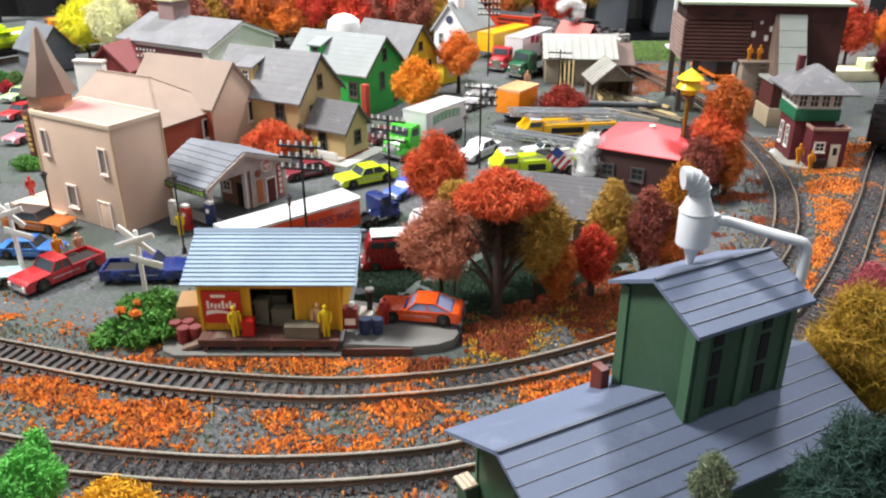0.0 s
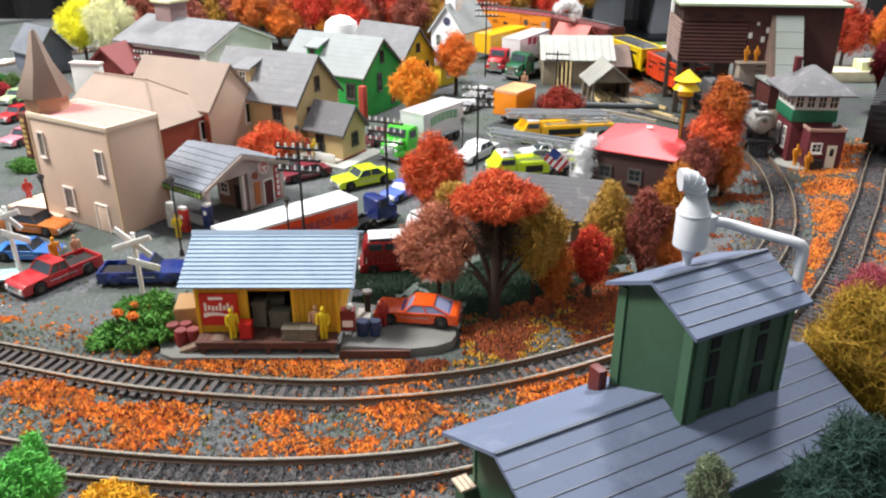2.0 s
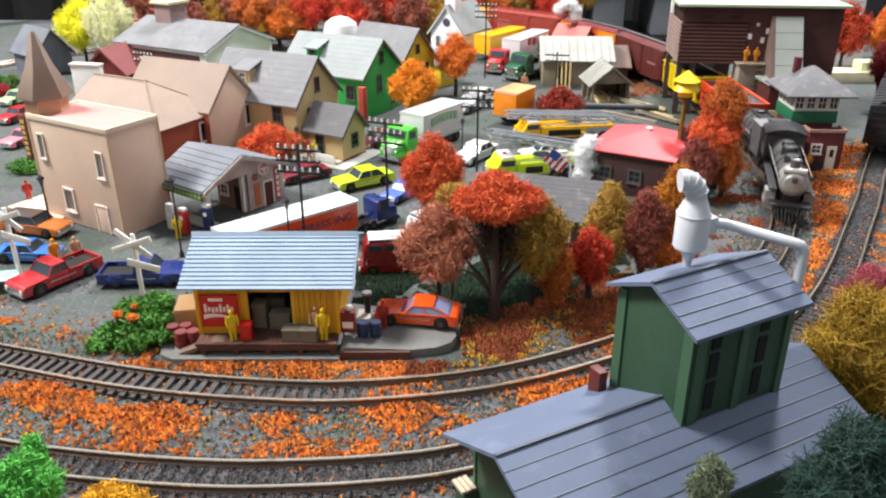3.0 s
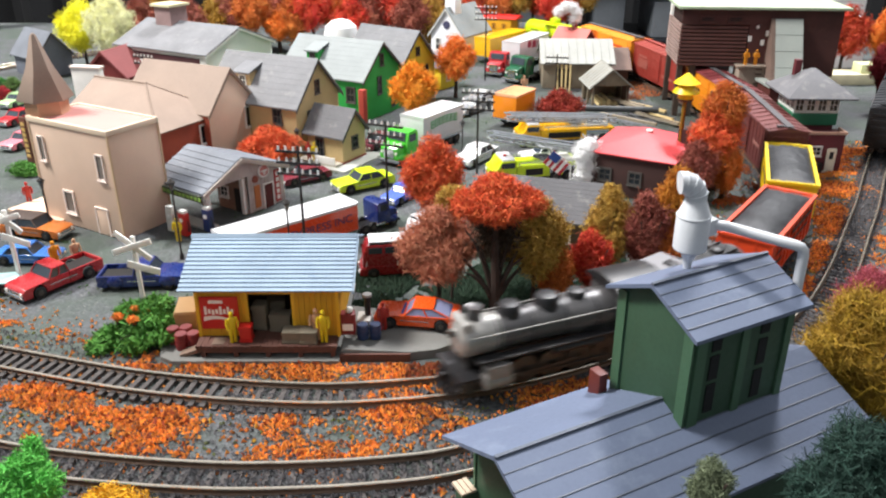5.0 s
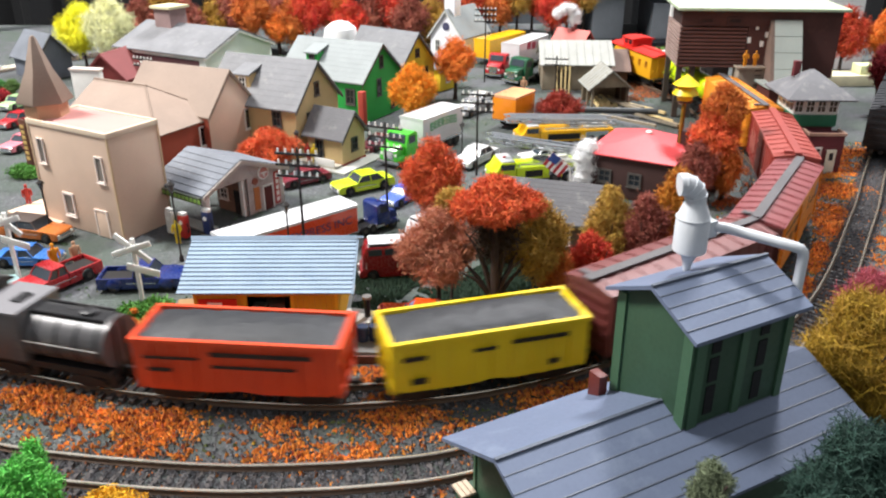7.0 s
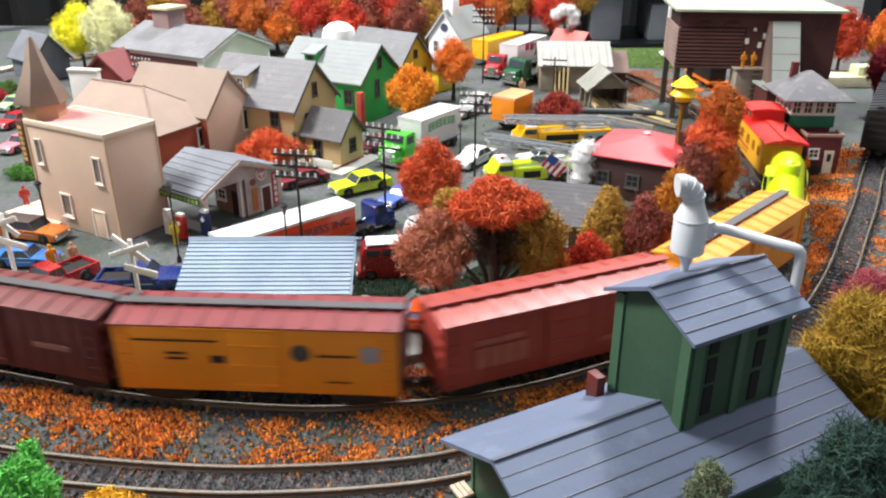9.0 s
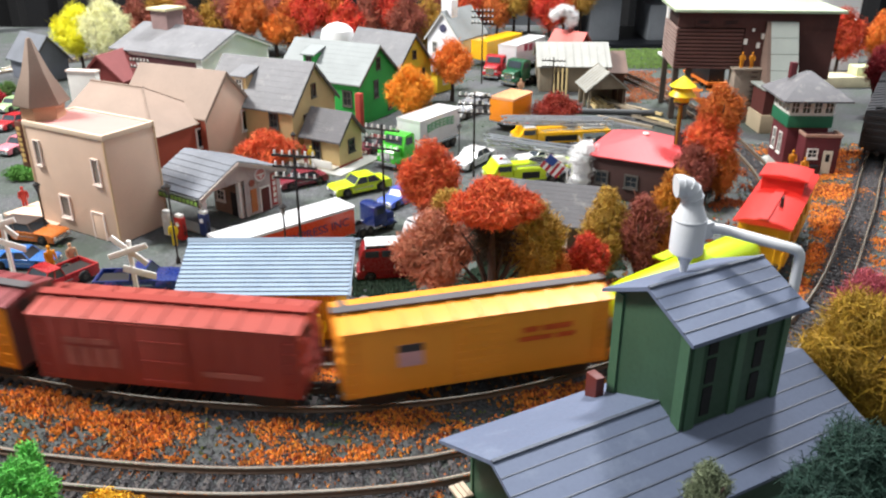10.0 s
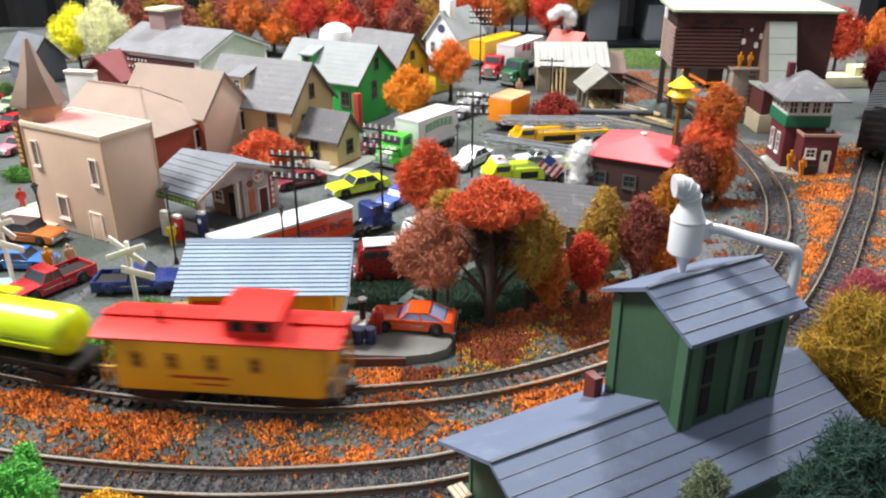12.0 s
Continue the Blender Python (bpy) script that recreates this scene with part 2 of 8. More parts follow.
def build_track(name, C, S, label, s0, s1, near0, near1, bare):
    t = tagged(new(name), label, "railway track", kind="structure")
    ss = np.arange(s0, s1, 0.004)
    for side in (-1, 1):
        web = [(-0.0010, 0.0008), (0.0010, 0.0008), (0.0010, 0.0012), (0.0003, 0.0018), (0.0003, 0.0037), (-0.0003, 0.0037), (-0.0003, 0.0018), (-0.0010, 0.0012)]
        head = [(-0.0007, 0.00371), (0.0007, 0.00371), (0.0007, 0.0043), (0.0004, 0.0046), (-0.0004, 0.0046), (-0.0007, 0.0043)]
        rail = None
        for nm, prof, m in (("rail", web, RUST), ("rail_head", head, RAIL)):
            rings = []
            for q in ss:
                x, y, a = on_line(C, S, q)
                nx, ny = -math.sin(radians(a)), math.cos(radians(a))
                rings.append([(x + nx * (side * 0.0085 + u), y + ny * (side * 0.0085 + u), w) for u, w in prof])
            rail = part(nm, Shape().loft(rings), m, rail or t)
    one = Shape().box(-0.0014, 0.0014, -0.0135, 0.0135, 0.0, 0.0019)
    one.box(-0.0013, 0.0013, -0.0101, -0.0070, 0.0018, 0.0022).box(-0.0013, 0.0013, 0.0070, 0.0101, 0.0018, 0.0022)
    me, rest = mesh_of("tie", one, TIE), Shape()
    for k, q in enumerate(np.arange(s0, s1, 0.0062)):
        x, y, a = on_line(C, S, q)
        m = pose(x, y, -0.0002 if q > bare else random.uniform(-0.0016, -0.0009), 0, 0, a + random.uniform(-1.2, 1.2))
        if near0 < q < near1:
            share("tie", me, t, m)
        else:
            rest.add(one.v, one.f, m)
    tagged(part("far_ties", rest, TIE, t), kind="stuff")


build_track("inner_track", IN_C, IN_S, "curved model railway track with brown plastic ties", STATION - 2.55, STATION + 0.75, STATION - 0.75, STATION + 0.33, STATION + 0.075)
build_track("outer_track", OUT_C, OUT_S, "curved outer model railway track in dark ballast", 0.2, OUT_S[-1] - 0.2, 0.45, 1.45, 9.0)


# ---- houses ----
def window_part(parent, m, w, h, frame_mat, glass=None, muntins=(1, 1), sill=True):
    """A window on a wall's face; m takes (x across, y up, z out) to the thing's space."""
    fr = Shape()
    b = max(0.0010, w * 0.13)
    ring = [[(sx * (w / 2 - d), sy * (h / 2 - d), z) for sx, sy in ((-1, -1), (1, -1), (1, 1), (-1, 1))] for d, z in ((0, 0), (0, 0.0011), (b, 0.0011), (b, 0))]
    fr.v = [p for r in ring for p in r]
    fr.f = [(4 * k + i, 4 * k + (i + 1) % 4, 4 * ((k + 1) % 4) + (i + 1) % 4, 4 * ((k + 1) % 4) + i) for k in range(4) for i in range(4)]
    win = part("window", fr, frame_mat, parent, at=m)
    for i in range(1, muntins[0] + 1):
        x = -w / 2 + w * i / (muntins[0] + 1)
        part("muntin", Shape().box(x - 0.00025, x + 0.00025, -h / 2 + b, h / 2 - b, 0.0003, 0.0008), frame_mat, win)
    for i in range(1, muntins[1] + 1):
        y = -h / 2 + h * i / (muntins[1] + 1)
        part("muntin", Shape().box(-w / 2 + b, w / 2 - b, y - 0.0003, y + 0.0003, 0.0003, 0.0009), frame_mat, win)
    part("pane", Shape().box(-w / 2 + b * 0.5, w / 2 - b * 0.5, -h / 2 + b * 0.5, h / 2 - b * 0.5, -0.0002, 0.00035), glass or glass_dark(), win)
    if sill:
        part("sill", Shape().box(-w / 2 - 0.0006, w / 2 + 0.0006, -h / 2 - 0.0009, -h / 2 - 0.0001, 0, 0.0018), frame_mat, win)
    return win


def on_face(face, L, W, u, z):
    """The pose of a spot on a house's wall: face +x, -x, +y or -y, u metres along it, z up."""
    if face == "-y":
        return Matrix.Translation((u, -W / 2, z)) @ pose(0, 0, 0, 90)
    if face == "+x":
        return Matrix.Translation((L / 2, u, z)) @ pose(0, 0, 0, 90, 0, 90)
    if face == "-x":
        return Matrix.Translation((-L / 2, u, z)) @ pose(0, 0, 0, 90, 0, -90)
    return Matrix.Translation((u, W / 2, z)) @ pose(0, 0, 0, 90, 0, 180)


def gable_shell(L, W, hw, hr):
    return Shape().prism([(-W / 2, 0), (W / 2, 0), (W / 2, hw), (0, hw + hr), (-W / 2, hw)], -L / 2, L / 2)


def gable_roof(L, W, hw, hr, over=0.004, eave=0.004, th=0.0014, courses=0, ridge=0.0, step=0.00012):
    """One bent slab over the ridge, its top stepped in courses of shingles."""
    def slope(sg):
        half = W / 2 - sg * ridge
        k = hr / half
        yo, zo = sg * (W / 2 + eave), hw - k * eave
        tops, n = [], max(courses, 1)
        zr = hw + hr + th * 1.15
        for c in range(n):
            t0, t1 = c / n, (c + 1) / n
            if c:
                tops.append((ridge + (yo - ridge) * t0, zr + (zo + th - zr) * t0))
            tops.append((ridge + (yo - ridge) * t1, zr + (zo + th - zr) * t1 + (step if courses else 0)))
        return (yo, zo), tops
    (yl, zl), tl = slope(-1)
    (yr, zr_), tr = slope(1)
    prof = [(yl, zl), (ridge, hw + hr), (yr, zr_)] + tr[::-1] + [(ridge, hw + hr + th * 1.15)] + tl
    return Shape().prism(prof, -L / 2 - over, L / 2 + over)


def house(name, label, x, y, rz, L, W, hw, hr, wall, roof, trim, windows=(), courses=9, over=0.004, category="house", z=0.0):
    t = thing(name, x, y, z, rz, label, category, "buildings of the model town")
    part("wall", gable_shell(L, W, hw, hr), wall, t, bevel=0.0003)
    part("roof", gable_roof(L, W, hw, hr, over, over, courses=courses), roof, t)
    for face, u, zz, w, h in windows:
        window_part(t, on_face(face, L, W, u, zz), w, h, trim)
    k = hr / (W / 2)
    for sg in (-1, 1):
        for e in (-1, 1):
            p = [(0, hw + hr - 0.0005), (sg * (W / 2 + over), hw - k * over - 0.0005), (sg * (W / 2 + over), hw - k * over - 0.0025), (0, hw + hr - 0.0027)]
            xx = e * (L / 2 + over)
            part("bargeboard", Shape().prism(p if sg > 0 else p[::-1], min(xx, xx - e * 0.001), max(xx, xx - e * 0.001)), trim, t)
    return t


WHITE = mat("white_trim", "e4e2dc", 0.5, 0, 0.12, 40, 800)
DARKTRIM = mat("dark_trim", "4a4642", 0.6, 0, 0.2, 40, 800)
TANW = mat("tan_plaster", "d6baa4", 0.65, 0, 0.10, 20, 700, 0.08)
PINKR = mat("pink_roof", "cc8e86", 0.88, 0, 0.10, 18, 700, 0.1)
TANR = mat("tan_brown_roof", "917d6f", 0.7, 0, 0.14, 25, 700, 0.15)
BRICKRED = mat("red_wall", "96412c", 0.7, 0, 0.18, 30, 900, 0.2)
SHINGLE = mat("grey_shingle", "77777a", 0.7, 0, 0.2, 30, 900, 0.3, wear="8e8d8c")
SHINGLE2 = mat("dark_grey_shingle", "626164", 0.75, 0, 0.22, 30, 900, 0.3, wear="8d8b88")


def tan_store():
    L, W, h = 0.089, 0.046, 0.084
    t = thing("tan_store", -0.266, 0.5883, 0, -30, "tan two-storey false-front store with a pink flat roof and a spire", "building", "buildings of the model town")
    part("wall", Shape().box(-L / 2, L / 2, -W / 2, W / 2, 0, h - 0.004), TANW, t, bevel=0.0003)
    part("roof", Shape().box(-L / 2 + 0.001, L / 2 - 0.001, -W / 2 + 0.001, W / 2 - 0.001, h - 0.0042, h - 0.001), PINKR, t)
    s = Shape()
    s.box(-L / 2 - 0.0008, L / 2 + 0.0008, -W / 2 - 0.0008, -W / 2 + 0.0012, h - 0.004, h).box(-L / 2 - 0.0008, L / 2 + 0.0008, W / 2 - 0.0012, W / 2 + 0.0008, h - 0.004, h)
    s.box(L / 2 - 0.0012, L / 2 + 0.0008, -W / 2 + 0.0012, W / 2 - 0.0012, h - 0.004, h).box(-L / 2 - 0.0008, -L / 2 + 0.0012, -W / 2 + 0.0012, W / 2 - 0.0012, h - 0.004, h)
    part("parapet", s, mat("cream_trim", "e2cdb4", 0.6, 0, 0.1, 30, 800), t, bevel=0.0003)
    tr = mat("pale_corner_board", "cdb08e", 0.6, 0, 0.1)
    for xx, yy in ((L / 2, -W / 2), (L / 2, W / 2), (-L / 2, -W / 2)):
        part("corner_board", Shape().box(xx - 0.0009, xx + 0.0006, yy - 0.0006, yy + 0.0009, 0, h - 0.0041), tr, t)
    for u, zz, w, hh in ((-0.033, 0.060, 0.0075, 0.020), (0.032, 0.055, 0.0085, 0.020), (-0.012, 0.020, 0.0125, 0.019)):
        window_part(t, on_face("-y", L, W, u, zz), w, hh, mat("cream_window_trim", "ead9cf", 0.5, 0, 0.1), mat("dull_grey_pane", "7d746c", 0.35, 0, 0.2), (0, 0))
    d = part("door", Shape().box(0.018, 0.030, -W / 2 - 0.0006, -W / 2 + 0.0002, 0.0, 0.021), TANW, t, bevel=0.0002)
    part("door_frame", Shape().box(0.0168, 0.018, -W / 2 - 0.001, -W / 2, 0, 0.022).box(0.030, 0.0312, -W / 2 - 0.001, -W / 2, 0, 0.022).box(0.018, 0.030, -W / 2 - 0.001, -W / 2, 0.021, 0.022), mat("cream_window_trim", "ead9cf"), d)
    # spire on a hexagonal drum
    cx, cy, R = -0.0412, -0.0065, 0.0157
    part("spire_drum", Shape().lathe([(R, h - 0.002), (R, h + 0.010)], cx, cy, 0, 6), mat("tan_drum", "c69c7c", 0.65, 0, 0.12), t)
    part("spire", Shape().lathe([(R * 1.28, h + 0.0100), (R * 1.30, h + 0.0112), (R * 0.62, h + 0.034), (0.0022, h + 0.0575), (0.0010, h + 0.0590)], cx, cy, 0, 6), TANR, t)
    # hanging upright sign with unreadable writing
    sg = part("hanging_sign", Shape().box(-L / 2 - 0.010, -L / 2 - 0.0022, -W / 2 - 0.001, -W / 2 + 0.001, 0.046, h - 0.002), mat("sign_brown", "6a3f30", 0.6), t, "brown upright sign with yellow writing", 0.0004)
    for i in range(7):
        z0 = 0.050 + i * 0.0042
        part("sign_letter_bar", Shape().box(-L / 2 - 0.0083, -L / 2 - 0.0040, -W / 2 - 0.0014, -W / 2 - 0.0009, z0, z0 + 0.0026), mat("sign_yellow", "d8b46a", 0.6), sg)
    return t


def tan_row():
    t = house("row_house", "tan gabled row house with brown roof and a red side wing", -0.247, 0.769, -26, 0.105, 0.069, 0.051, 0.036, TANW, TANR, TANR, [], courses=0, over=0.0015)
    window_part(t, on_face("+x", 0.105, 0.069, 0.020, 0.037), 0.0095, 0.021, WHITE, muntins=(0, 0))
    part("side_cladding", Shape().box(-0.0525, 0.0524, -0.0352, -0.0344, 0.001, 0.050), BRICKRED, t, "red painted side wall")
    # the hip-roofed store built against it
    t = thing("hip_roof_store", -0.2818, 0.7339, 0, -27.5, "red-walled store with a tan hipped roof", "building", "buildings of the model town")
    L, W, h, r = 0.122, 0.085, 0.046, 0.0775
    part("wall", Shape().box(-L / 2, L / 2, -W / 2, W / 2, 0, h), BRICKRED, t, bevel=0.0003)
    e = 0.0016
    base = [(-L / 2 - e, -W / 2 - e), (L / 2 + e, -W / 2 - e), (L / 2 + e, W / 2 + e), (-L / 2 - e, W / 2 + e)]
    top = [(-L / 2 + 0.004, -0.0004), (L / 2 - 0.052, -0.0004), (L / 2 - 0.052, 0.0004), (-L / 2 + 0.004, 0.0004)]
    rf = part("roof", Shape().loft([[(x, y, h) for x, y in base], [(x, y, h + 0.001) for x, y in base], [(x, y, r) for x, y in top]]), TANR, t)
    part("ridge_cap", Shape().box(-L / 2 + 0.003, L / 2 - 0.051, -0.0011, 0.0011, r - 0.0008, r + 0.0007), TANR, rf)
    part("hip_cap", Shape().tube([(L / 2 - 0.052, 0, r), (L / 2 + e, -W / 2 - e, h + 0.0012)], 0.0007, 6), TANR, rf)
    part("hip_cap", Shape().tube([(L / 2 - 0.052, 0, r), (L / 2 + e, W / 2 + e, h + 0.0012)], 0.0007, 6), TANR, rf)
    window_part(t, on_face("+x", L, W, 0.012, 0.033), 0.0100, 0.019, WHITE, muntins=(0, 0))


def dormer(parent, x, y, z, w, h, d, wall, roof, trim):
    s = Shape().box(x - w / 2, x + w / 2, y, y + d, z, z + h)
    part("dormer", s, wall, parent)
    r = Shape().add([(x - w / 2 - 0.002, y - 0.003, z + h - 0.001), (x + w / 2 + 0.002, y - 0.003, z + h - 0.001), (x + w / 2 + 0.002, y + d, z + h + 0.006), (x - w / 2 - 0.002, y + d, z + h + 0.006),
                     (x - w / 2 - 0.002, y - 0.003, z + h + 0.0005), (x + w / 2 + 0.002, y - 0.003, z + h + 0.0005), (x + w / 2 + 0.002, y + d, z + h + 0.0075), (x - w / 2 - 0.002, y + d, z + h + 0.0075)],
                    [(0, 3, 2, 1), (4, 5, 6, 7), (0, 1, 5, 4), (1, 2, 6, 5), (2, 3, 7, 6), (3, 0, 4, 7)])
    part("dormer_roof", r, roof, parent)
    window_part(parent, Matrix.Translation((x, y, z + h * 0.5)) @ pose(0, 0, 0, 90), w * 0.5, h * 0.7, trim, sill=False)


def town_houses():
    beige = mat("beige_siding", "c6ad7d", 0.65, 0, 0.15, 30, 800, 0.2, streak=0.2)
    t = house("beige_house", "beige clapboard house with grey shingle roof and dormer", -0.170, 0.797, -26, 0.104, 0.074, 0.053, 0.037, beige, SHINGLE, DARKTRIM,
              [("+x", -0.014, 0.033, 0.010, 0.022), ("+x", 0.0, 0.064, 0.008, 0.014), ("-y", 0.030, 0.040, 0.011, 0.016)])
    dormer(t, -0.016, -0.027, 0.062, 0.017, 0.015, 0.020, beige, SHINGLE, WHITE)
    t = house("porch_wing", "small beige porch house with red footing and grey roof", -0.103, 0.748, -31, 0.042, 0.036, 0.030, 0.020, beige, SHINGLE2, DARKTRIM,
              [("+x", 0.001, 0.019, 0.010, 0.013), ("-y", -0.006, 0.014, 0.010, 0.020)])
    part("footing", Shape().box(-0.0216, 0.0216, -0.0186, 0.0186, 0.0, 0.0028), mat("red_footing", "8d2a22", 0.6), t)
    part("porch_deck", Shape().box(-0.026, 0.021, -0.030, -0.0188, 0.0, 0.003), mat("pale_deck", "b9b2a4", 0.7), t)
    part("porch_railing", Shape().box(-0.004, 0.020, -0.030, -0.029, 0.003, 0.010), WHITE, t, bevel=0.0002)
    part("pavement_slab", Shape().box(-0.030, 0.036, -0.036, 0.030, -0.001, 0.0012), mat("concrete_slab", "a3a39c", 0.85, 0, 0.15, 30, 800), t)
    green = mat("green_siding", "2aa447", 0.6, 0, 0.14, 30, 800, 0.2, streak=0.2)
    t = house("green_house", "bright green house with pale grey roof and dormer", -0.118, 0.936, -29, 0.112, 0.080, 0.049, 0.034, green, mat("pale_grey_roof", "8b9090", 0.7, 0, 0.14, 30, 800, 0.2), DARKTRIM,
              [("+x", -0.006, 0.036, 0.009, 0.020), ("+x", 0.0, 0.064, 0.008, 0.014), ("+x", 0.022, 0.018, 0.008, 0.024), ("-y", 0.040, 0.030, 0.013, 0.018)])
    dormer(t, -0.020, -0.028, 0.058, 0.016, 0.014, 0.020, green, mat("pale_grey_roof", "8b9090"), DARKTRIM)
    part("chimney", Shape().box(0.058, 0.065, -0.052, -0.045, 0, 0.040), mat("red_brick_chimney", "a33a2c", 0.7), t, bevel=0.0004)
    yel = mat("yellow_siding", "e0c436", 0.6, 0, 0.14, 30, 800, 0.2, streak=0.2)
    house("yellow_house", "yellow clapboard house with grey roof", -0.065, 1.011, -39, 0.090, 0.065, 0.046, 0.037, yel, SHINGLE, DARKTRIM,
          [("+x", -0.012, 0.034, 0.009, 0.015), ("+x", 0.015, 0.034, 0.009, 0.015), ("+x", 0.0, 0.060, 0.007, 0.01)])
    house("yellow_annex", "small yellow annex beside the house with flat eaves", -0.004, 1.055, -39, 0.030, 0.030, 0.030, 0.008, yel, SHINGLE, WHITE, [("+x", 0.0, 0.016, 0.008, 0.012)], courses=0)
    pale = mat("pale_green_siding", "eef0e8", 0.6, 0, 0.10, 30, 800, 0.15)
    t = house("pale_green_house", "pale green building with long grey roof", -0.315, 1.028, -30, 0.153, 0.115, 0.064, 0.023, pale, SHINGLE, WHITE,
              [("+x", -0.025, 0.045, 0.012, 0.012), ("+x", 0.02, 0.045, 0.012, 0.012), ("-y", -0.03, 0.04, 0.012, 0.018), ("-y", 0.0, 0.04, 0.012, 0.018), ("-y", 0.03, 0.04, 0.012, 0.018)], courses=12)
    part("cupola", Shape().box(-0.05, -0.022, -0.014, 0.014, 0.070, 0.106), mat("mauve_wall", "9a7f7c", 0.7), t, bevel=0.0004)
    part("cupola_roof", Shape().box(-0.053, -0.019, -0.017, 0.017, 0.106, 0.109), mat("cupola_cream", "d8d0a8", 0.7), t)
    part("dark_front", Shape().box(-0.070, 0.066, -0.0585, -0.0577, 0.004, 0.058), mat("dark_maroon_front", "4d2a2e", 0.7), t)
    barn = mat("barn_red", "7d2f2c", 0.7, 0, 0.2, 30, 800, 0.2, streak=0.3)
    house("red_barn", "dark red barn with faded maroon gable roof", -0.398, 0.985, -104, 0.060, 0.056, 0.038, 0.026, barn, mat("barn_red_roof", "84403f", 0.7, 0, 0.15), barn, [("+x", 0.0, 0.02, 0.01, 0.012)], courses=0)
    house("grey_shed", "grey-roofed shed beside the yellow tree", -0.570, 1.145, -40, 0.070, 0.050, 0.030, 0.030, mat("blue_grey_boards", "6f7480", 0.75, 0, 0.2, 30, 800, 0.2, streak=0.3), mat("slate_grey_roof", "6c7078", 0.75, 0, 0.2, 30, 900, 0.3), DARKTRIM, [], courses=7, category="shed")
    part_ = thing("white_shed", -0.386, 0.865, 0, -12, "narrow white false front behind the stores", "shed", "buildings of the model town")
    part("wall", Shape().box(-0.017, 0.017, -0.004, 0.004, 0, 0.0642), WHITE, part_, bevel=0.0004)
    part("coping", Shape().box(-0.018, 0.018, -0.005, 0.005, 0.0642, 0.0662), mat("cream_window_trim", "ead9cf"), part_)
    ch = house("church", "white church with pale grey roof and round window", 0.028, 1.260, -122, 0.080, 0.056, 0.042, 0.036, mat("church_white", "e9e9ee", 0.6, 0, 0.08), mat("pale_grey_roof", "8b9090"), WHITE,
               [("+x", -0.015, 0.025, 0.009, 0.018), ("+x", 0.015, 0.025, 0.009, 0.018)])
    part("round_window", Shape().cyl((0.0402, 0, 0.054), (0.0410, 0, 0.054), 0.006, n=16), mat("dull_violet_glass", "4b4a66", 0.3), ch)
    part("steeple", Shape().box(0.012, 0.030, -0.009, 0.009, 0.062, 0.094), mat("church_white", "e9e9ee"), ch, bevel=0.0004)
    house("grey_roof_house", "low house with grey shingle roof and white window", 0.0747, 0.5534, -17.5, 0.080, 0.040, 0.025, 0.020, mat("brown_siding", "7c6a5a", 0.7), SHINGLE2, WHITE,
          [("-y", 0.020, 0.013, 0.011, 0.015)], courses=10)


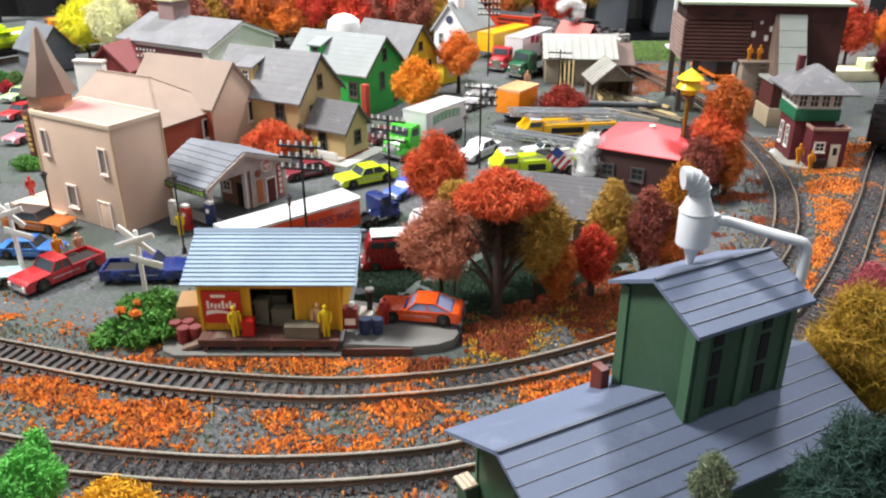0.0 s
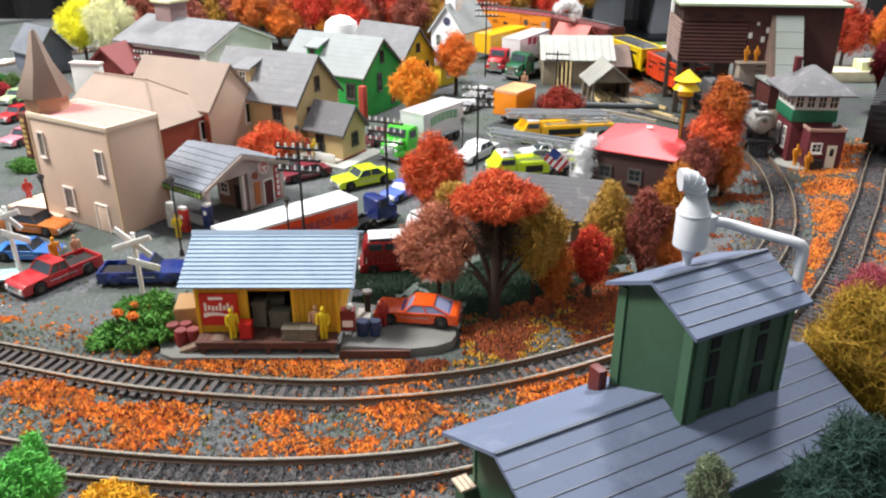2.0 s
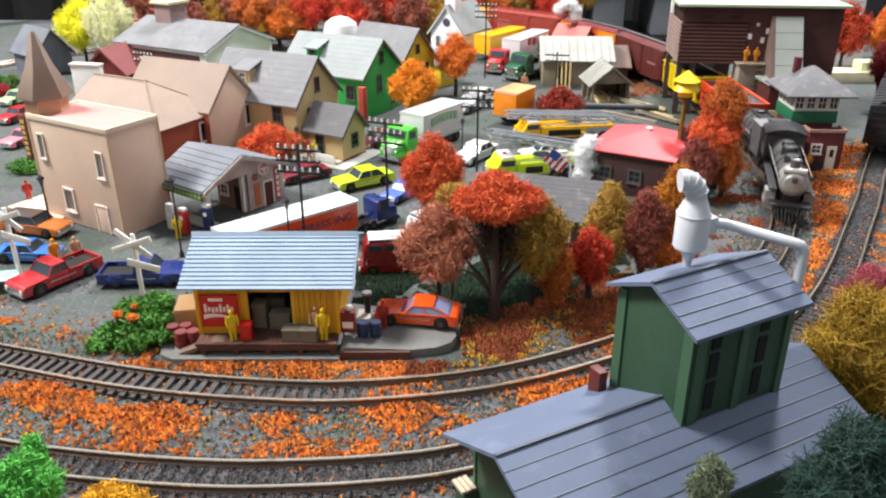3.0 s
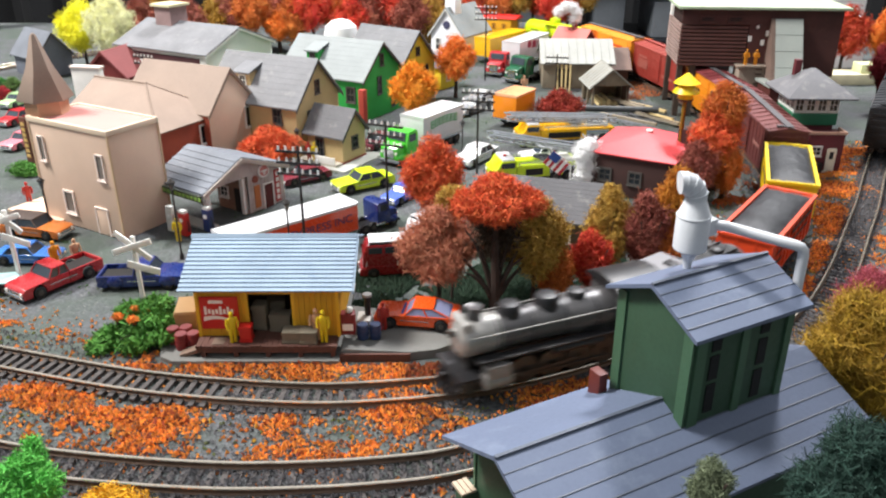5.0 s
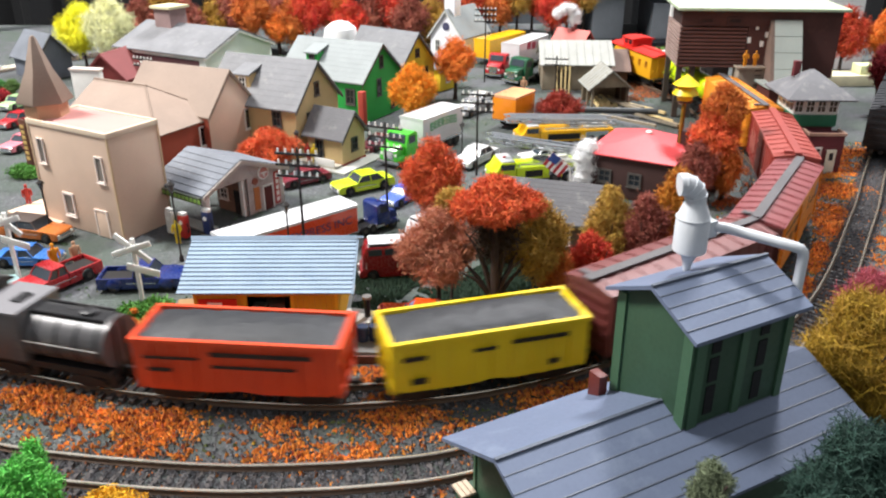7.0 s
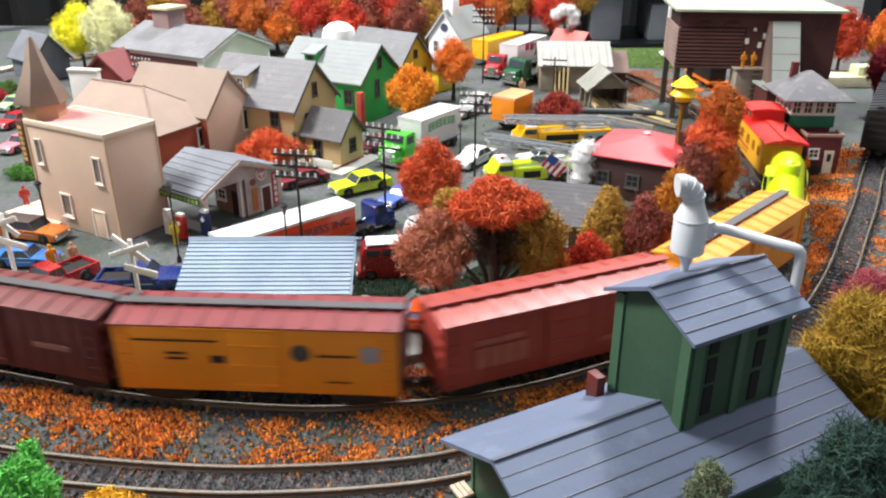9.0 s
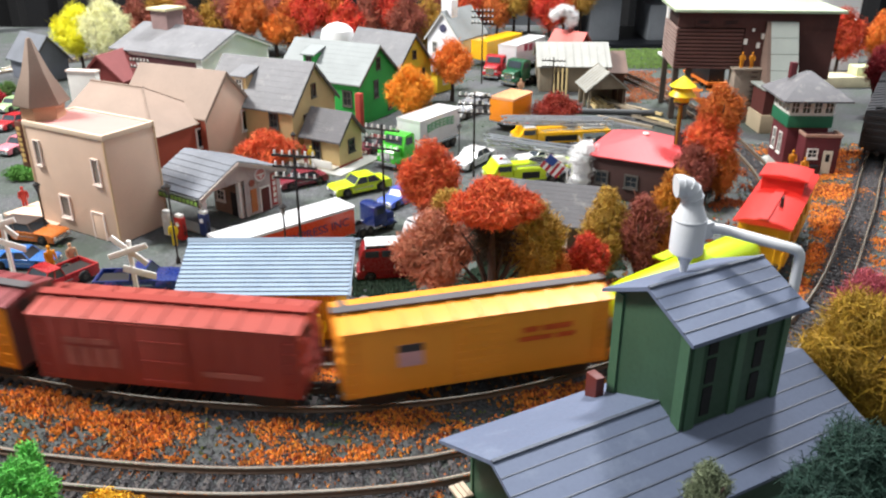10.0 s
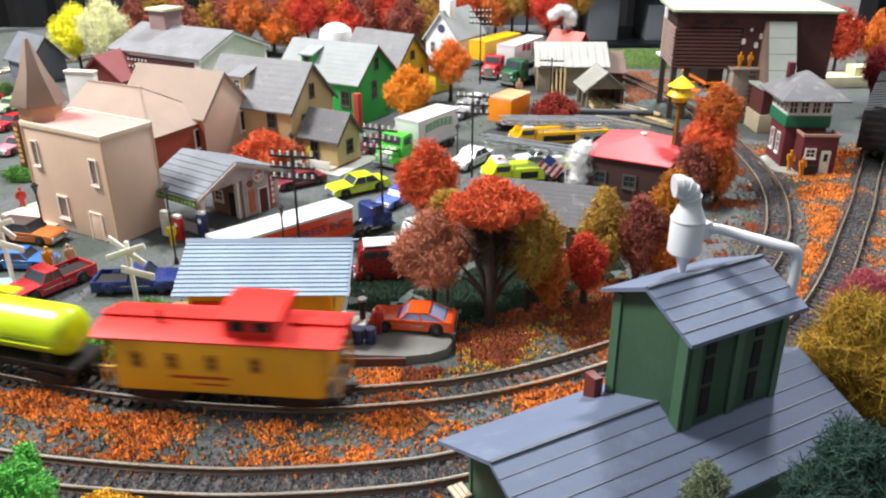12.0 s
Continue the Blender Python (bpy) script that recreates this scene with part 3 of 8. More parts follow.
def gas_station():
    t = thing("gas_station", -0.1802, 0.6135, 0, -35, "weathered clapboard filling station with grey gabled roof", "gas station", "buildings of the model town")
    L, W, hw, hr, rg = 0.0575, 0.0816, 0.0318, 0.0168, -0.0046
    wall = mat("weathered_white_boards", "b9b0ab", 0.8, 0, 0.25, 40, 900, 0.3, wear="7d6a62", streak=0.4)
    roof = mat("blue_grey_roof", "6f737b", 0.7, 0, 0.25, 30, 900, 0.3, wear="8d8e92", streak=0.3)
    part("back_wall", Shape().box(-0.010, L / 2, 0.002, W / 2, 0, hw), wall, t, bevel=0.0003)
    for x in (L / 2 - 0.002, -L / 2):
        part("gable_board", Shape().prism([(-W / 2, hw), (W / 2, hw), (rg, hw + hr)], x, x + 0.002), wall, t)
    part("roof", gable_roof(L, W, hw, hr, 0.003, 0.004, courses=7, ridge=rg, step=0.0005), roof, t)
    part("end_wall", Shape().box(L / 2 - 0.002, L / 2 - 0.0001, 0.002, W / 2, 0, hw), wall, t)
    for sg in (-1, 1):
        p = [(rg, hw + hr + 0.0008), (sg * (W / 2 + 0.004), hw - hr / (W / 2 - sg * rg) * 0.004 + 0.0008), (sg * (W / 2 + 0.004), hw - hr / (W / 2 - sg * rg) * 0.004 - 0.0024), (rg, hw + hr - 0.0026)]
        part("bargeboard", Shape().prism(p if sg > 0 else p[::-1], L / 2 + 0.0031, L / 2 + 0.0042), mat("pale_boards", "b9aea4", 0.7, 0, 0.2, 40), t)
    for x, y in ((-L / 2 + 0.004, -W / 2 + 0.004), (L / 2 - 0.004, -W / 2 + 0.004), (-L / 2 + 0.004, -0.004), (L / 2 - 0.004, 0.000)):
        part("post", Shape().box(x - 0.002, x + 0.002, y - 0.002, y + 0.002, 0, hw), WHITE, t, bevel=0.0002)
    part("beam", Shape().box(-L / 2, L / 2, -W / 2 + 0.002, -W / 2 + 0.005, hw - 0.004, hw - 0.0001), wall, t)
    part("front_wall", Shape().box(-0.006, L / 2 - 0.002, 0.0, 0.0018, 0, hw), mat("brown_weathered_front", "8a6a58", 0.8, 0, 0.3, 60, 900, 0.3), t)
    dk = mat("dark_opening", "231d1b", 0.8)
    part("doorway", Shape().box(0.014, 0.024, -0.0006, -0.0001, 0, 0.020), dk, t)
    window_part(t, Matrix.Translation((0.002, -0.0001, 0.015)) @ pose(0, 0, 0, 90), 0.010, 0.010, WHITE)
    part("side_doorway", Shape().box(L / 2 + 0.0001, L / 2 + 0.0008, 0.018, 0.027, 0, 0.020), mat("dark_red_door", "5a2420", 0.7), t)
    sg = part("poster", Shape().box(L / 2 + 0.0001, L / 2 + 0.0008, 0.0300, 0.0355, 0.002, 0.0295), mat("poster_red", "b23a36", 0.6), t, "tall red and white sign")
    for i in range(5):
        part("poster_bar", Shape().box(L / 2 + 0.0009, L / 2 + 0.0011, 0.0312, 0.0343, 0.004 + i * 0.0051, 0.0076 + i * 0.0051), WHITE, sg)
    rs = part("round_sign", Shape().cyl((L / 2 + 0.0002, 0.019, 0.0325), (L / 2 + 0.001, 0.019, 0.0325), 0.0058, n=20), WHITE, t, "round white sign with red shapes")
    part("sign_disc", Shape().cyl((L / 2 + 0.0010, 0.019, 0.0325), (L / 2 + 0.0013, 0.019, 0.0325), 0.0045, n=18), mat("sign_pale_red", "c9817c", 0.6), rs)
    for y0, y1, z0, z1 in ((0.0155, 0.0225, 0.0318, 0.0332), (0.0180, 0.0200, 0.0292, 0.0318)):
        part("sign_bar", Shape().box(L / 2 + 0.0013, L / 2 + 0.0015, y0, y1, z0, z1), WHITE, rs)
    part("small_round_sign", Shape().cyl((L / 2 + 0.0002, 0.0095, 0.0275), (L / 2 + 0.0009, 0.0095, 0.0275), 0.0030, n=14), mat("sign_brown_red", "8a4a3a", 0.6), t)
    for i in range(9):
        y = 0.0045 + i * 0.0038
        part("board_batten", Shape().box(L / 2 - 0.0001, L / 2 + 0.0002, y - 0.0002, y + 0.0002, 0, hw), wall, t)
    part("door_frame", Shape().box(L / 2 + 0.0001, L / 2 + 0.0010, 0.0168, 0.0180, 0, 0.0212).box(L / 2 + 0.0001, L / 2 + 0.0010, 0.0270, 0.0282, 0, 0.0212).box(L / 2 + 0.0001, L / 2 + 0.0010, 0.0180, 0.0270, 0.0200, 0.0212), WHITE, t)
    part("bottle_poster", Shape().box(L / 2 + 0.0001, L / 2 + 0.0007, 0.0075, 0.0135, 0.003, 0.022), mat("poster_orange", "b9703c", 0.6), t)
    eave = part("eave_sign", Shape().box(-L / 2 - 0.006, L / 2 + 0.002, -W / 2 - 0.0068, -W / 2 - 0.0050, hw - 0.0065, hw - 0.0015), mat("eave_sign_dark", "2b3322", 0.6), t, "dark sign board with green writing")
    for i in range(14):
        x0 = -L / 2 - 0.002 + i * 0.0046
        part("sign_letter_bar", Shape().box(x0, x0 + 0.003, -W / 2 - 0.0071, -W / 2 - 0.0067, hw - 0.0055, hw - 0.0026), mat("sign_green", "7ea24a", 0.6), eave)
    part("island", Shape().box(-L / 2 - 0.004, L / 2, -W / 2 - 0.002, -W / 2 + 0.010, 0, 0.0018), mat("concrete_slab", "a3a39c"), t, bevel=0.0004)


def fuel_pump(x, y, rz, body, label):
    t = thing("fuel_pump", x, y, 0.0018, rz, label, "fuel pump", "pumps at the filling station")
    part("body", Shape().box(-0.0035, 0.0035, -0.0025, 0.0025, 0, 0.0175), body, t, bevel=0.0005)
    part("dial", Shape().cyl((0, -0.0026, 0.0125), (0, -0.003, 0.0125), 0.0018, n=12), WHITE, t)
    part("crown_panel", Shape().box(-0.0030, 0.0030, -0.0020, 0.0020, 0.0176, 0.0200), WHITE, t, bevel=0.0004)
    part("hose", Shape().tube([(0.0036, 0, 0.012), (0.006, -0.001, 0.008), (0.005, -0.001, 0.004), (0.0036, 0, 0.006)], 0.0004, 6), mat("black_rubber", "18181a", 0.6), t)


def depot():
    t = thing("freight_depot", -0.0975, 0.423, 0, 0, "small yellow freight depot with pale blue corrugated roof", "depot", "buildings of the model town")
    yel = mat("ochre_boards", "d29a1e", 0.65, 0, 0.15, 40, 900, 0.2, streak=0.35)
    z0, L, W, hw = 0.010, 0.079, 0.070, 0.0395
    deck = mat("red_brown_deck", "5c3a30", 0.75, 0, 0.25, 50, 900, 0.3)
    n = 26
    for i in range(n):
        x = -0.0395 + i * 0.0785 / n
        part("deck_plank", Shape().box(x, x + 0.0785 / n - 0.0002, -0.046, 0.038, z0 - 0.0018, z0 + random.uniform(-0.0002, 0.0001)), deck, t)
    part("deck_beam", Shape().box(-0.039, 0.038, -0.0455, -0.0425, z0 - 0.0045, z0 - 0.0019), deck, t)
    for i in range(5):
        part("deck_post", Shape().box(-0.037 + i * 0.018, -0.0345 + i * 0.018, -0.045, -0.0425, 0, z0 - 0.0046), deck, t)
    fw = -W / 2

    def boards(x0, x1):
        x = x0
        while x < x1 - 0.0005:
            e = min(x + 0.0031, x1)
            part("wall_board", Shape().box(x, e - 0.0002, fw + random.uniform(0, 0.0002), fw + 0.002, z0 + 0.0003, hw - 0.0002), yel, t)
            x = e
    boards(-L / 2, -0.0115)
    boards(0.0145, L / 2)
    part("back_wall", Shape().box(-L / 2, L / 2, W / 2 - 0.002, W / 2, z0, hw - 0.0002), yel, t)
    for x in (-L / 2, L / 2 - 0.002):
        part("side_wall", Shape().prism([(-W / 2 + 0.0021, z0), (W / 2 - 0.0021, z0), (W / 2 - 0.0021, hw), (0, hw + 0.0145), (-W / 2 + 0.0021, hw)], x, x + 0.002), yel, t)
    for x in (-L / 2 - 0.0004, -0.0125, 0.0135, L / 2 - 0.0014):
        part("corner_post", Shape().box(x, x + 0.0018, fw - 0.0006, fw + 0.0014, z0, hw - 0.0004), mat("bright_ochre", "e0ac24", 0.6), t)
    part("lintel", Shape().box(-0.0115, 0.0145, fw + 0.0002, fw + 0.002, hw - 0.003, hw - 0.0002), yel, t)
    part("inner_wall", Shape().box(-0.030, 0.030, fw + 0.030, fw + 0.031, z0, hw + 0.008), mat("dark_interior", "2a2522", 0.8), t)
    # roof of overlapping corrugated courses
    blue = mat("pale_blue_roof", "8496a8", 0.65, 0, 0.16, 30, 900, 0.3, wear="73869a")
    RL, n, cols = 0.0955, 13, 120
    y1, zt, zb = 0.0385, 0.0562, 0.0400
    for sg in (-1, 1):
        for c in range(n):
            a, b = c / n, (c + 1.12) / n
            ya, yb, za, zc = sg * y1 * a, sg * y1 * min(b, 1.01), zt + (zb - zt) * a, zt + (zb - zt) * b
            s = Shape()
            for k in range(cols + 1):
                x = -RL / 2 + RL * k / cols
                w = 0.00022 * (k % 3 == 0)
                s.v += [(x, ya, za + w), (x, yb, zc + 0.0008 + w), (x, yb, zc + 0.0001), (x, ya, za - 0.0008)]
            for k in range(cols):
                o = 4 * k
                for i in range(4):
                    q = (o + i, o + 4 + i, o + 4 + (i + 1) % 4, o + (i + 1) % 4)
                    s.f.append(q if sg > 0 else q[::-1])
            s.f += [(0, 1, 2, 3), (4 * cols + 3, 4 * cols + 2, 4 * cols + 1, 4 * cols)]
            part("roof_course", s, blue, t)
    part("ridge_cap", Shape().prism([(-0.0018, zt), (0.0018, zt), (0, zt + 0.0020)], -RL / 2 - 0.0005, RL / 2 + 0.0005), blue, t)
    part("bargeboard", Shape().prism([(-0.0385, 0.0388), (0, 0.0550), (0, 0.0562), (-0.0385, 0.0400)], RL / 2 + 0.0001, RL / 2 + 0.0012), blue, t)
    # soft-drink advert: red panel with pale shapes only
    x0, x1, za, zb2 = -0.0372, -0.0160, z0 + 0.0055, z0 + 0.0255
    pos = part("advert_panel", Shape().box(x0, x1, fw - 0.0012, fw - 0.0003, za, zb2), mat("advert_red", "c02018", 0.45, 0, 0.1), t, "red enamel advert panel with white shapes")
    cream = mat("advert_white", "efe4da", 0.5, 0, 0.1)
    wave = Shape()
    m = 24
    for i in range(m + 1):
        a = i / m
        z = za + 0.0045 + 0.0012 * math.sin(a * 4.0 + 0.4) + 0.002 * a
        h = 0.0024 * (1 - a) + 0.0004
        x = x0 + 0.0015 + a * 0.0185
        wave.v += [(x, fw - 0.0015, z), (x, fw - 0.0015, z + h), (x, fw - 0.0010, z + h), (x, fw - 0.0010, z)]
    for i in range(m):
        wave.f += [(4 * i + k, 4 * i + (k + 1) % 4, 4 * i + 4 + (k + 1) % 4, 4 * i + 4 + k) for k in range(4)]
    part("advert_wave", wave, cream, pos)
    for i, (dz, hh) in enumerate(((0, 0.0050), (0.0006, 0.0028), (0, 0.0030), (0.0004, 0.0028), (0, 0.0050), (0.0005, 0.0028), (0, 0.0048), (0.0004, 0.0029))):
        x = x0 + 0.0022 + i * 0.0021
        part("advert_bar", Shape().box(x, x + 0.0014, fw - 0.0015, fw - 0.0011, za + 0.0092 + dz, za + 0.0092 + dz + hh), cream, pos)
    part("advert_bar", Shape().box(x0 + 0.005, x0 + 0.013, fw - 0.0015, fw - 0.0011, za + 0.0162, za + 0.0180), cream, pos)
    ramp = Shape().side([(-0.050, 0.0030), (-0.030, z0 + 0.0004), (-0.024, z0 + 0.0004), (-0.028, z0 - 0.0016), (-0.046, 0.0022)], -0.0445, -0.0365)
    part("ramp", ramp, mat("worn_plank", "6f5a4c", 0.8, 0, 0.3, 60), t)


def signal_tower():
    t = thing("signal_tower", 0.3455, 0.738, 0, -3, "maroon and green railway signal tower with grey hipped roof", "signal tower", "buildings of the model town")
    mar = mat("maroon_brick", "5d1f26", 0.7, 0, 0.15, 40, 1200, 0.3)
    grn = mat("deep_green_boards", "1f6a4a", 0.6, 0, 0.15)
    L, W = 0.041, 0.042
    part("brick_base", Shape().box(-L / 2 + 0.002, L / 2 - 0.002, -W / 2 + 0.002, W / 2, 0.001, 0.040), mar, t, bevel=0.0003)
    part("green_band", Shape().box(-L / 2, L / 2, -W / 2, W / 2 + 0.002, 0.040, 0.051), grn, t, bevel=0.0003)
    part("cabin", Shape().box(-L / 2 + 0.001, L / 2 - 0.001, -W / 2 + 0.001, W / 2 + 0.001, 0.051, 0.067), mat("cabin_white", "dcdcd6", 0.6, 0, 0.12), t)
    for face, u, n, span in (("-y", 0.0, 4, L), ("-x", 0.0, 4, W)):
        for i in range(n):
            uu = -span / 2 + span * (i + 0.5) / n
            m = on_face(face, L - 0.002, W - 0.002, uu, 0.059)
            window_part(t, m, span / n - 0.0012, 0.0130, WHITE, mat("amber_pane", "4a4238", 0.2), sill=False)
    hip = Shape().loft([[(-0.031, -0.033, 0.066), (0.031, -0.033, 0.066), (0.031, 0.034, 0.066), (-0.031, 0.034, 0.066)],
                        [(-0.031, -0.033, 0.0675), (0.031, -0.033, 0.0675), (0.031, 0.034, 0.0675), (-0.031, 0.034, 0.0675)],
                        [(-0.002, -0.002, 0.088), (0.002, -0.002, 0.088), (0.002, 0.004, 0.088), (-0.002, 0.004, 0.088)]])
    part("roof", hip, SHINGLE2, t)
    part("chimney", Shape().box(-0.014, -0.008, 0.010, 0.016, 0.072, 0.094), mar, t, bevel=0.0004)
    s = Shape().box(-0.008, 0.024, -W / 2 - 0.017, -W / 2 + 0.0019, 0.001, 0.036)
    part("annex", s, mar, t, bevel=0.0003)
    s = Shape().box(-0.009, 0.025, -W / 2 - 0.018, -W / 2 - 0.016, 0.036, 0.0385).box(-0.009, -0.007, -W / 2 - 0.016, -W / 2 - 0.0001, 0.036, 0.0385).box(0.023, 0.025, -W / 2 - 0.016, -W / 2 - 0.0001, 0.036, 0.0385)
    part("annex_parapet", s, mat("annex_cap", "b08c7a", 0.7), t)
    d = part("door", Shape().box(0.010, 0.0185, -W / 2 - 0.0178, -W / 2 - 0.0168, 0.001, 0.023), mat("cream_door", "d8d2bf", 0.6), t, "cream arched door")
    part("door_pane", Shape().box(0.0125, 0.016, -W / 2 - 0.0181, -W / 2 - 0.0177, 0.013, 0.020), glass_dark(), d)
    window_part(t, Matrix.Translation((0.0, -W / 2 - 0.017, 0.0205)) @ pose(0, 0, 0, 90), 0.010, 0.0095, WHITE)
    part("bin", Shape().box(-0.006, 0.006, -W / 2 - 0.023, -W / 2 - 0.0175, 0.001, 0.010), mat("black_bin", "1e1e22", 0.5), t)
    for u in (-0.006, 0.010):
        window_part(t, on_face("-x", L - 0.004, W - 0.002, u, 0.022), 0.008, 0.020, WHITE)
    part("slab", Shape().lathe([(0.034, 0), (0.034, 0.0015)], 0.0, -0.010, 0, 24), mat("concrete_slab", "a3a39c"), t)


def elevator():
    t = thing("grain_elevator", 0.0891, 0.2592, 0, 27.8, "dark green grain elevator with grey roof and white dust cyclone", "grain elevator")
    L, W, hw, hr = 0.146, 0.070, 0.0425, 0.0155
    grn = mat("elevator_green", "2a4531", 0.6, 0, 0.14, 18, 500, 0.06, wear="2f4d38")
    post = mat("elevator_green_trim", "3b5a42", 0.55, 0, 0.12, 20, 600)
    rf = mat("elevator_grey_roof", "5d677d", 0.6, 0, 0.12, 16, 600, 0.06, wear="707a8c")
    seam = mat("roof_seam_dark", "4c5360", 0.6)
    part("wall", gable_shell(L - 0.006, W, hw, hr), grn, t, bevel=0.0003, at=pose(0.003, 0, 0))
    part("lower_roof", gable_roof(L + 0.0035, W, hw, hr, 0.004, 0.0042, 0.0016), rf, t, at=pose(-0.00175, 0, 0))
    k = hr / (W / 2)
    for i in range(1, 6):
        y = -(W / 2 + 0.0042) * i / 6
        z = hw + hr + k * y + 0.0016
        part("roof_batten", Shape().box(-L / 2 - 0.0075, L / 2 + 0.004, y - 0.00035, y + 0.00035, z - 0.0005, z + 0.0003), seam, t)
    for x in (-L / 2 + 0.006, L / 2):
        for y in (-W / 2, W / 2):
            part("corner_post", Shape().box(x - 0.0007, x + 0.0007, y - 0.0007, y + 0.0007, 0, hw), post, t)
    d = Shape().box(-L / 2 + 0.0052, -L / 2 + 0.0064, -0.014, 0.006, 0, 0.034)
    part("door", d, mat("dark_doorway", "1d2320", 0.8), t)
    st = thing("loading_dock", 0.0115, 0.2600, 0, 27.8, "small green loading dock topped with pale boards", "loading dock")
    part("box", Shape().box(-0.005, 0.008, -0.004, 0.004, 0, 0.0135), grn, st, bevel=0.0003)
    for i in range(3):
        part("board", Shape().box(-0.0065 + i * 0.0024, -0.0045 + i * 0.0024, -0.0044, 0.0044, 0.0136, 0.0148), mat("pale_wood", "b3a08a", 0.7), st)
    # tower
    cx, cy, tL, tW, te, tr = 0.0211, 0.0079, 0.0516, 0.0416, 0.0955, 0.0095
    m = pose(cx, cy, 0)
    zb = hw - 0.004
    s = Shape().prism([(-tW / 2, zb), (tW / 2, zb), (tW / 2, te), (0, te + tr), (-tW / 2, te)], -tL / 2, tL / 2)
    tw = part("tower", s, grn, t, bevel=0.0003, at=m)
    for x, w in ((-tL / 2 + 0.0035, 0.005), (0.0, 0.004), (tL / 2 - 0.0022, 0.0035)):
        part("pilaster", Shape().box(x - w / 2, x + w / 2, -tW / 2 - 0.0009, -tW / 2 + 0.0002, zb + 0.002, te - 0.0005), post, tw)
    for y in (-tW / 2 + 0.0022, tW / 2 - 0.0022):
        part("pilaster", Shape().box(-tL / 2 - 0.0009, -tL / 2 + 0.0002, y - 0.0024, y + 0.0024, zb + 0.002, te - 0.0005), post, tw)
    blk = mat("window_void", "07080a", 0.85)
    for x, zz in ((-0.0145, ((0.064, 0.0125), (0.0775, 0.0105), (0.0885, 0.0075))), (0.0105, ((0.063, 0.0125), (0.0775, 0.0115), (0.0895, 0.0075)))):
        for z, h in zz:
            part("window", Shape().box(x - 0.0023, x + 0.0023, -tW / 2 - 0.0005, -tW / 2 + 0.0001, z - h / 2, z + h / 2), blk, tw)
    roof = part("tower_roof", gable_roof(tL, tW, te, tr, 0.0042, 0.0045, 0.0016), rf, t, at=m)
    kk = tr / (tW / 2)
    for i in range(1, 5):
        y = -(tW / 2 + 0.0045) * i / 5
        z = te + tr + kk * y + 0.0016
        part("roof_batten", Shape().box(-tL / 2 - 0.0042, tL / 2 + 0.0042, y - 0.00035, y + 0.00035, z - 0.0005, z + 0.0003), seam, roof)
    part("ridge_batten", Shape().box(-tL / 2 - 0.0042, tL / 2 + 0.0042, -0.0012, 0.0002, te + tr + 0.0012, te + tr + 0.0023), seam, roof)
    part("lower_ridge_batten", Shape().box(-L / 2 - 0.0075, cx - tL / 2, -0.0012, 0.0002, hw + hr + 0.0012, hw + hr + 0.0023), seam, t)
    # cyclone and its pipe
    wht = mat("cyclone_white", "cbced2", 0.4, 0, 0.08, 30, 700, 0.05)
    qx, qy, zt = 0.0205, 0.0198, 0.1045
    cyc = part("cyclone", Shape().lathe([(0.0014, zt - 0.003), (0.0020, zt + 0.0005), (0.0034, zt + 0.0040)], qx, qy, 0, 24).lathe([(0.0034, zt + 0.0038), (0.0063, zt + 0.0056), (0.0066, zt + 0.0060), (0.0066, zt + 0.0200), (0.0063, zt + 0.0206), (0.0043, zt + 0.0258), (0.0041, zt + 0.0264)], qx, qy, 0, 24), wht, t, "white dust cyclone")
    part("seam", Shape().lathe([(0.0066, zt + 0.0192), (0.0068, zt + 0.0195), (0.0068, zt + 0.0200), (0.0066, zt + 0.0203)], qx, qy, 0, 24), wht, cyc)
    pts = [(qx, qy, zt + 0.0262), (qx, qy, zt + 0.0272)]
    for i in range(1, 10):
        a = i / 9 * 1.72
        pts.append((qx - 0.0062 * (1 - math.cos(a)) * 0.89, qy + 0.0062 * (1 - math.cos(a)) * 0.46, zt + 0.0272 + 0.0062 * math.sin(a)))
    elbow = part("elbow_pipe", Shape().tube(pts, [0.0041] * 5 + [0.0042, 0.0042, 0.0043, 0.0043, 0.0044, 0.0045], 20), wht, cyc)
    for i in (2, 4, 6, 8):
        part("elbow_seam", Shape().tube([pts[i], tuple(Vector(pts[i]).lerp(Vector(pts[i + 1]), 0.35))], 0.00455, 20), wht, elbow)
    z1, ex, ey = zt + 0.0145, 0.0535, -0.0070
    part("inlet_box", Shape().box(qx + 0.0055, qx + 0.0105, qy - 0.0034, qy + 0.0026, z1 - 0.0040, z1 + 0.0030), wht, cyc, bevel=0.0006)
    run = [(qx + 0.009, qy - 0.001, z1), (qx + 0.013, qy - 0.005, z1)] + [(qx + 0.013 + (ex - 0.003 - qx - 0.013) * k / 4, qy - 0.005 + (ey + 0.002 - qy + 0.005) * k / 4, z1 - 0.0010 * k) for k in range(1, 5)]
    run += [(ex - 0.0012, ey + 0.0009, z1 - 0.0048), (ex - 0.0002, ey + 0.0002, z1 - 0.0064), (ex, ey, z1 - 0.0086), (ex, ey, 0.0950)]
    part("side_pipe", Shape().tube(run, 0.0021, 14), wht, cyc)


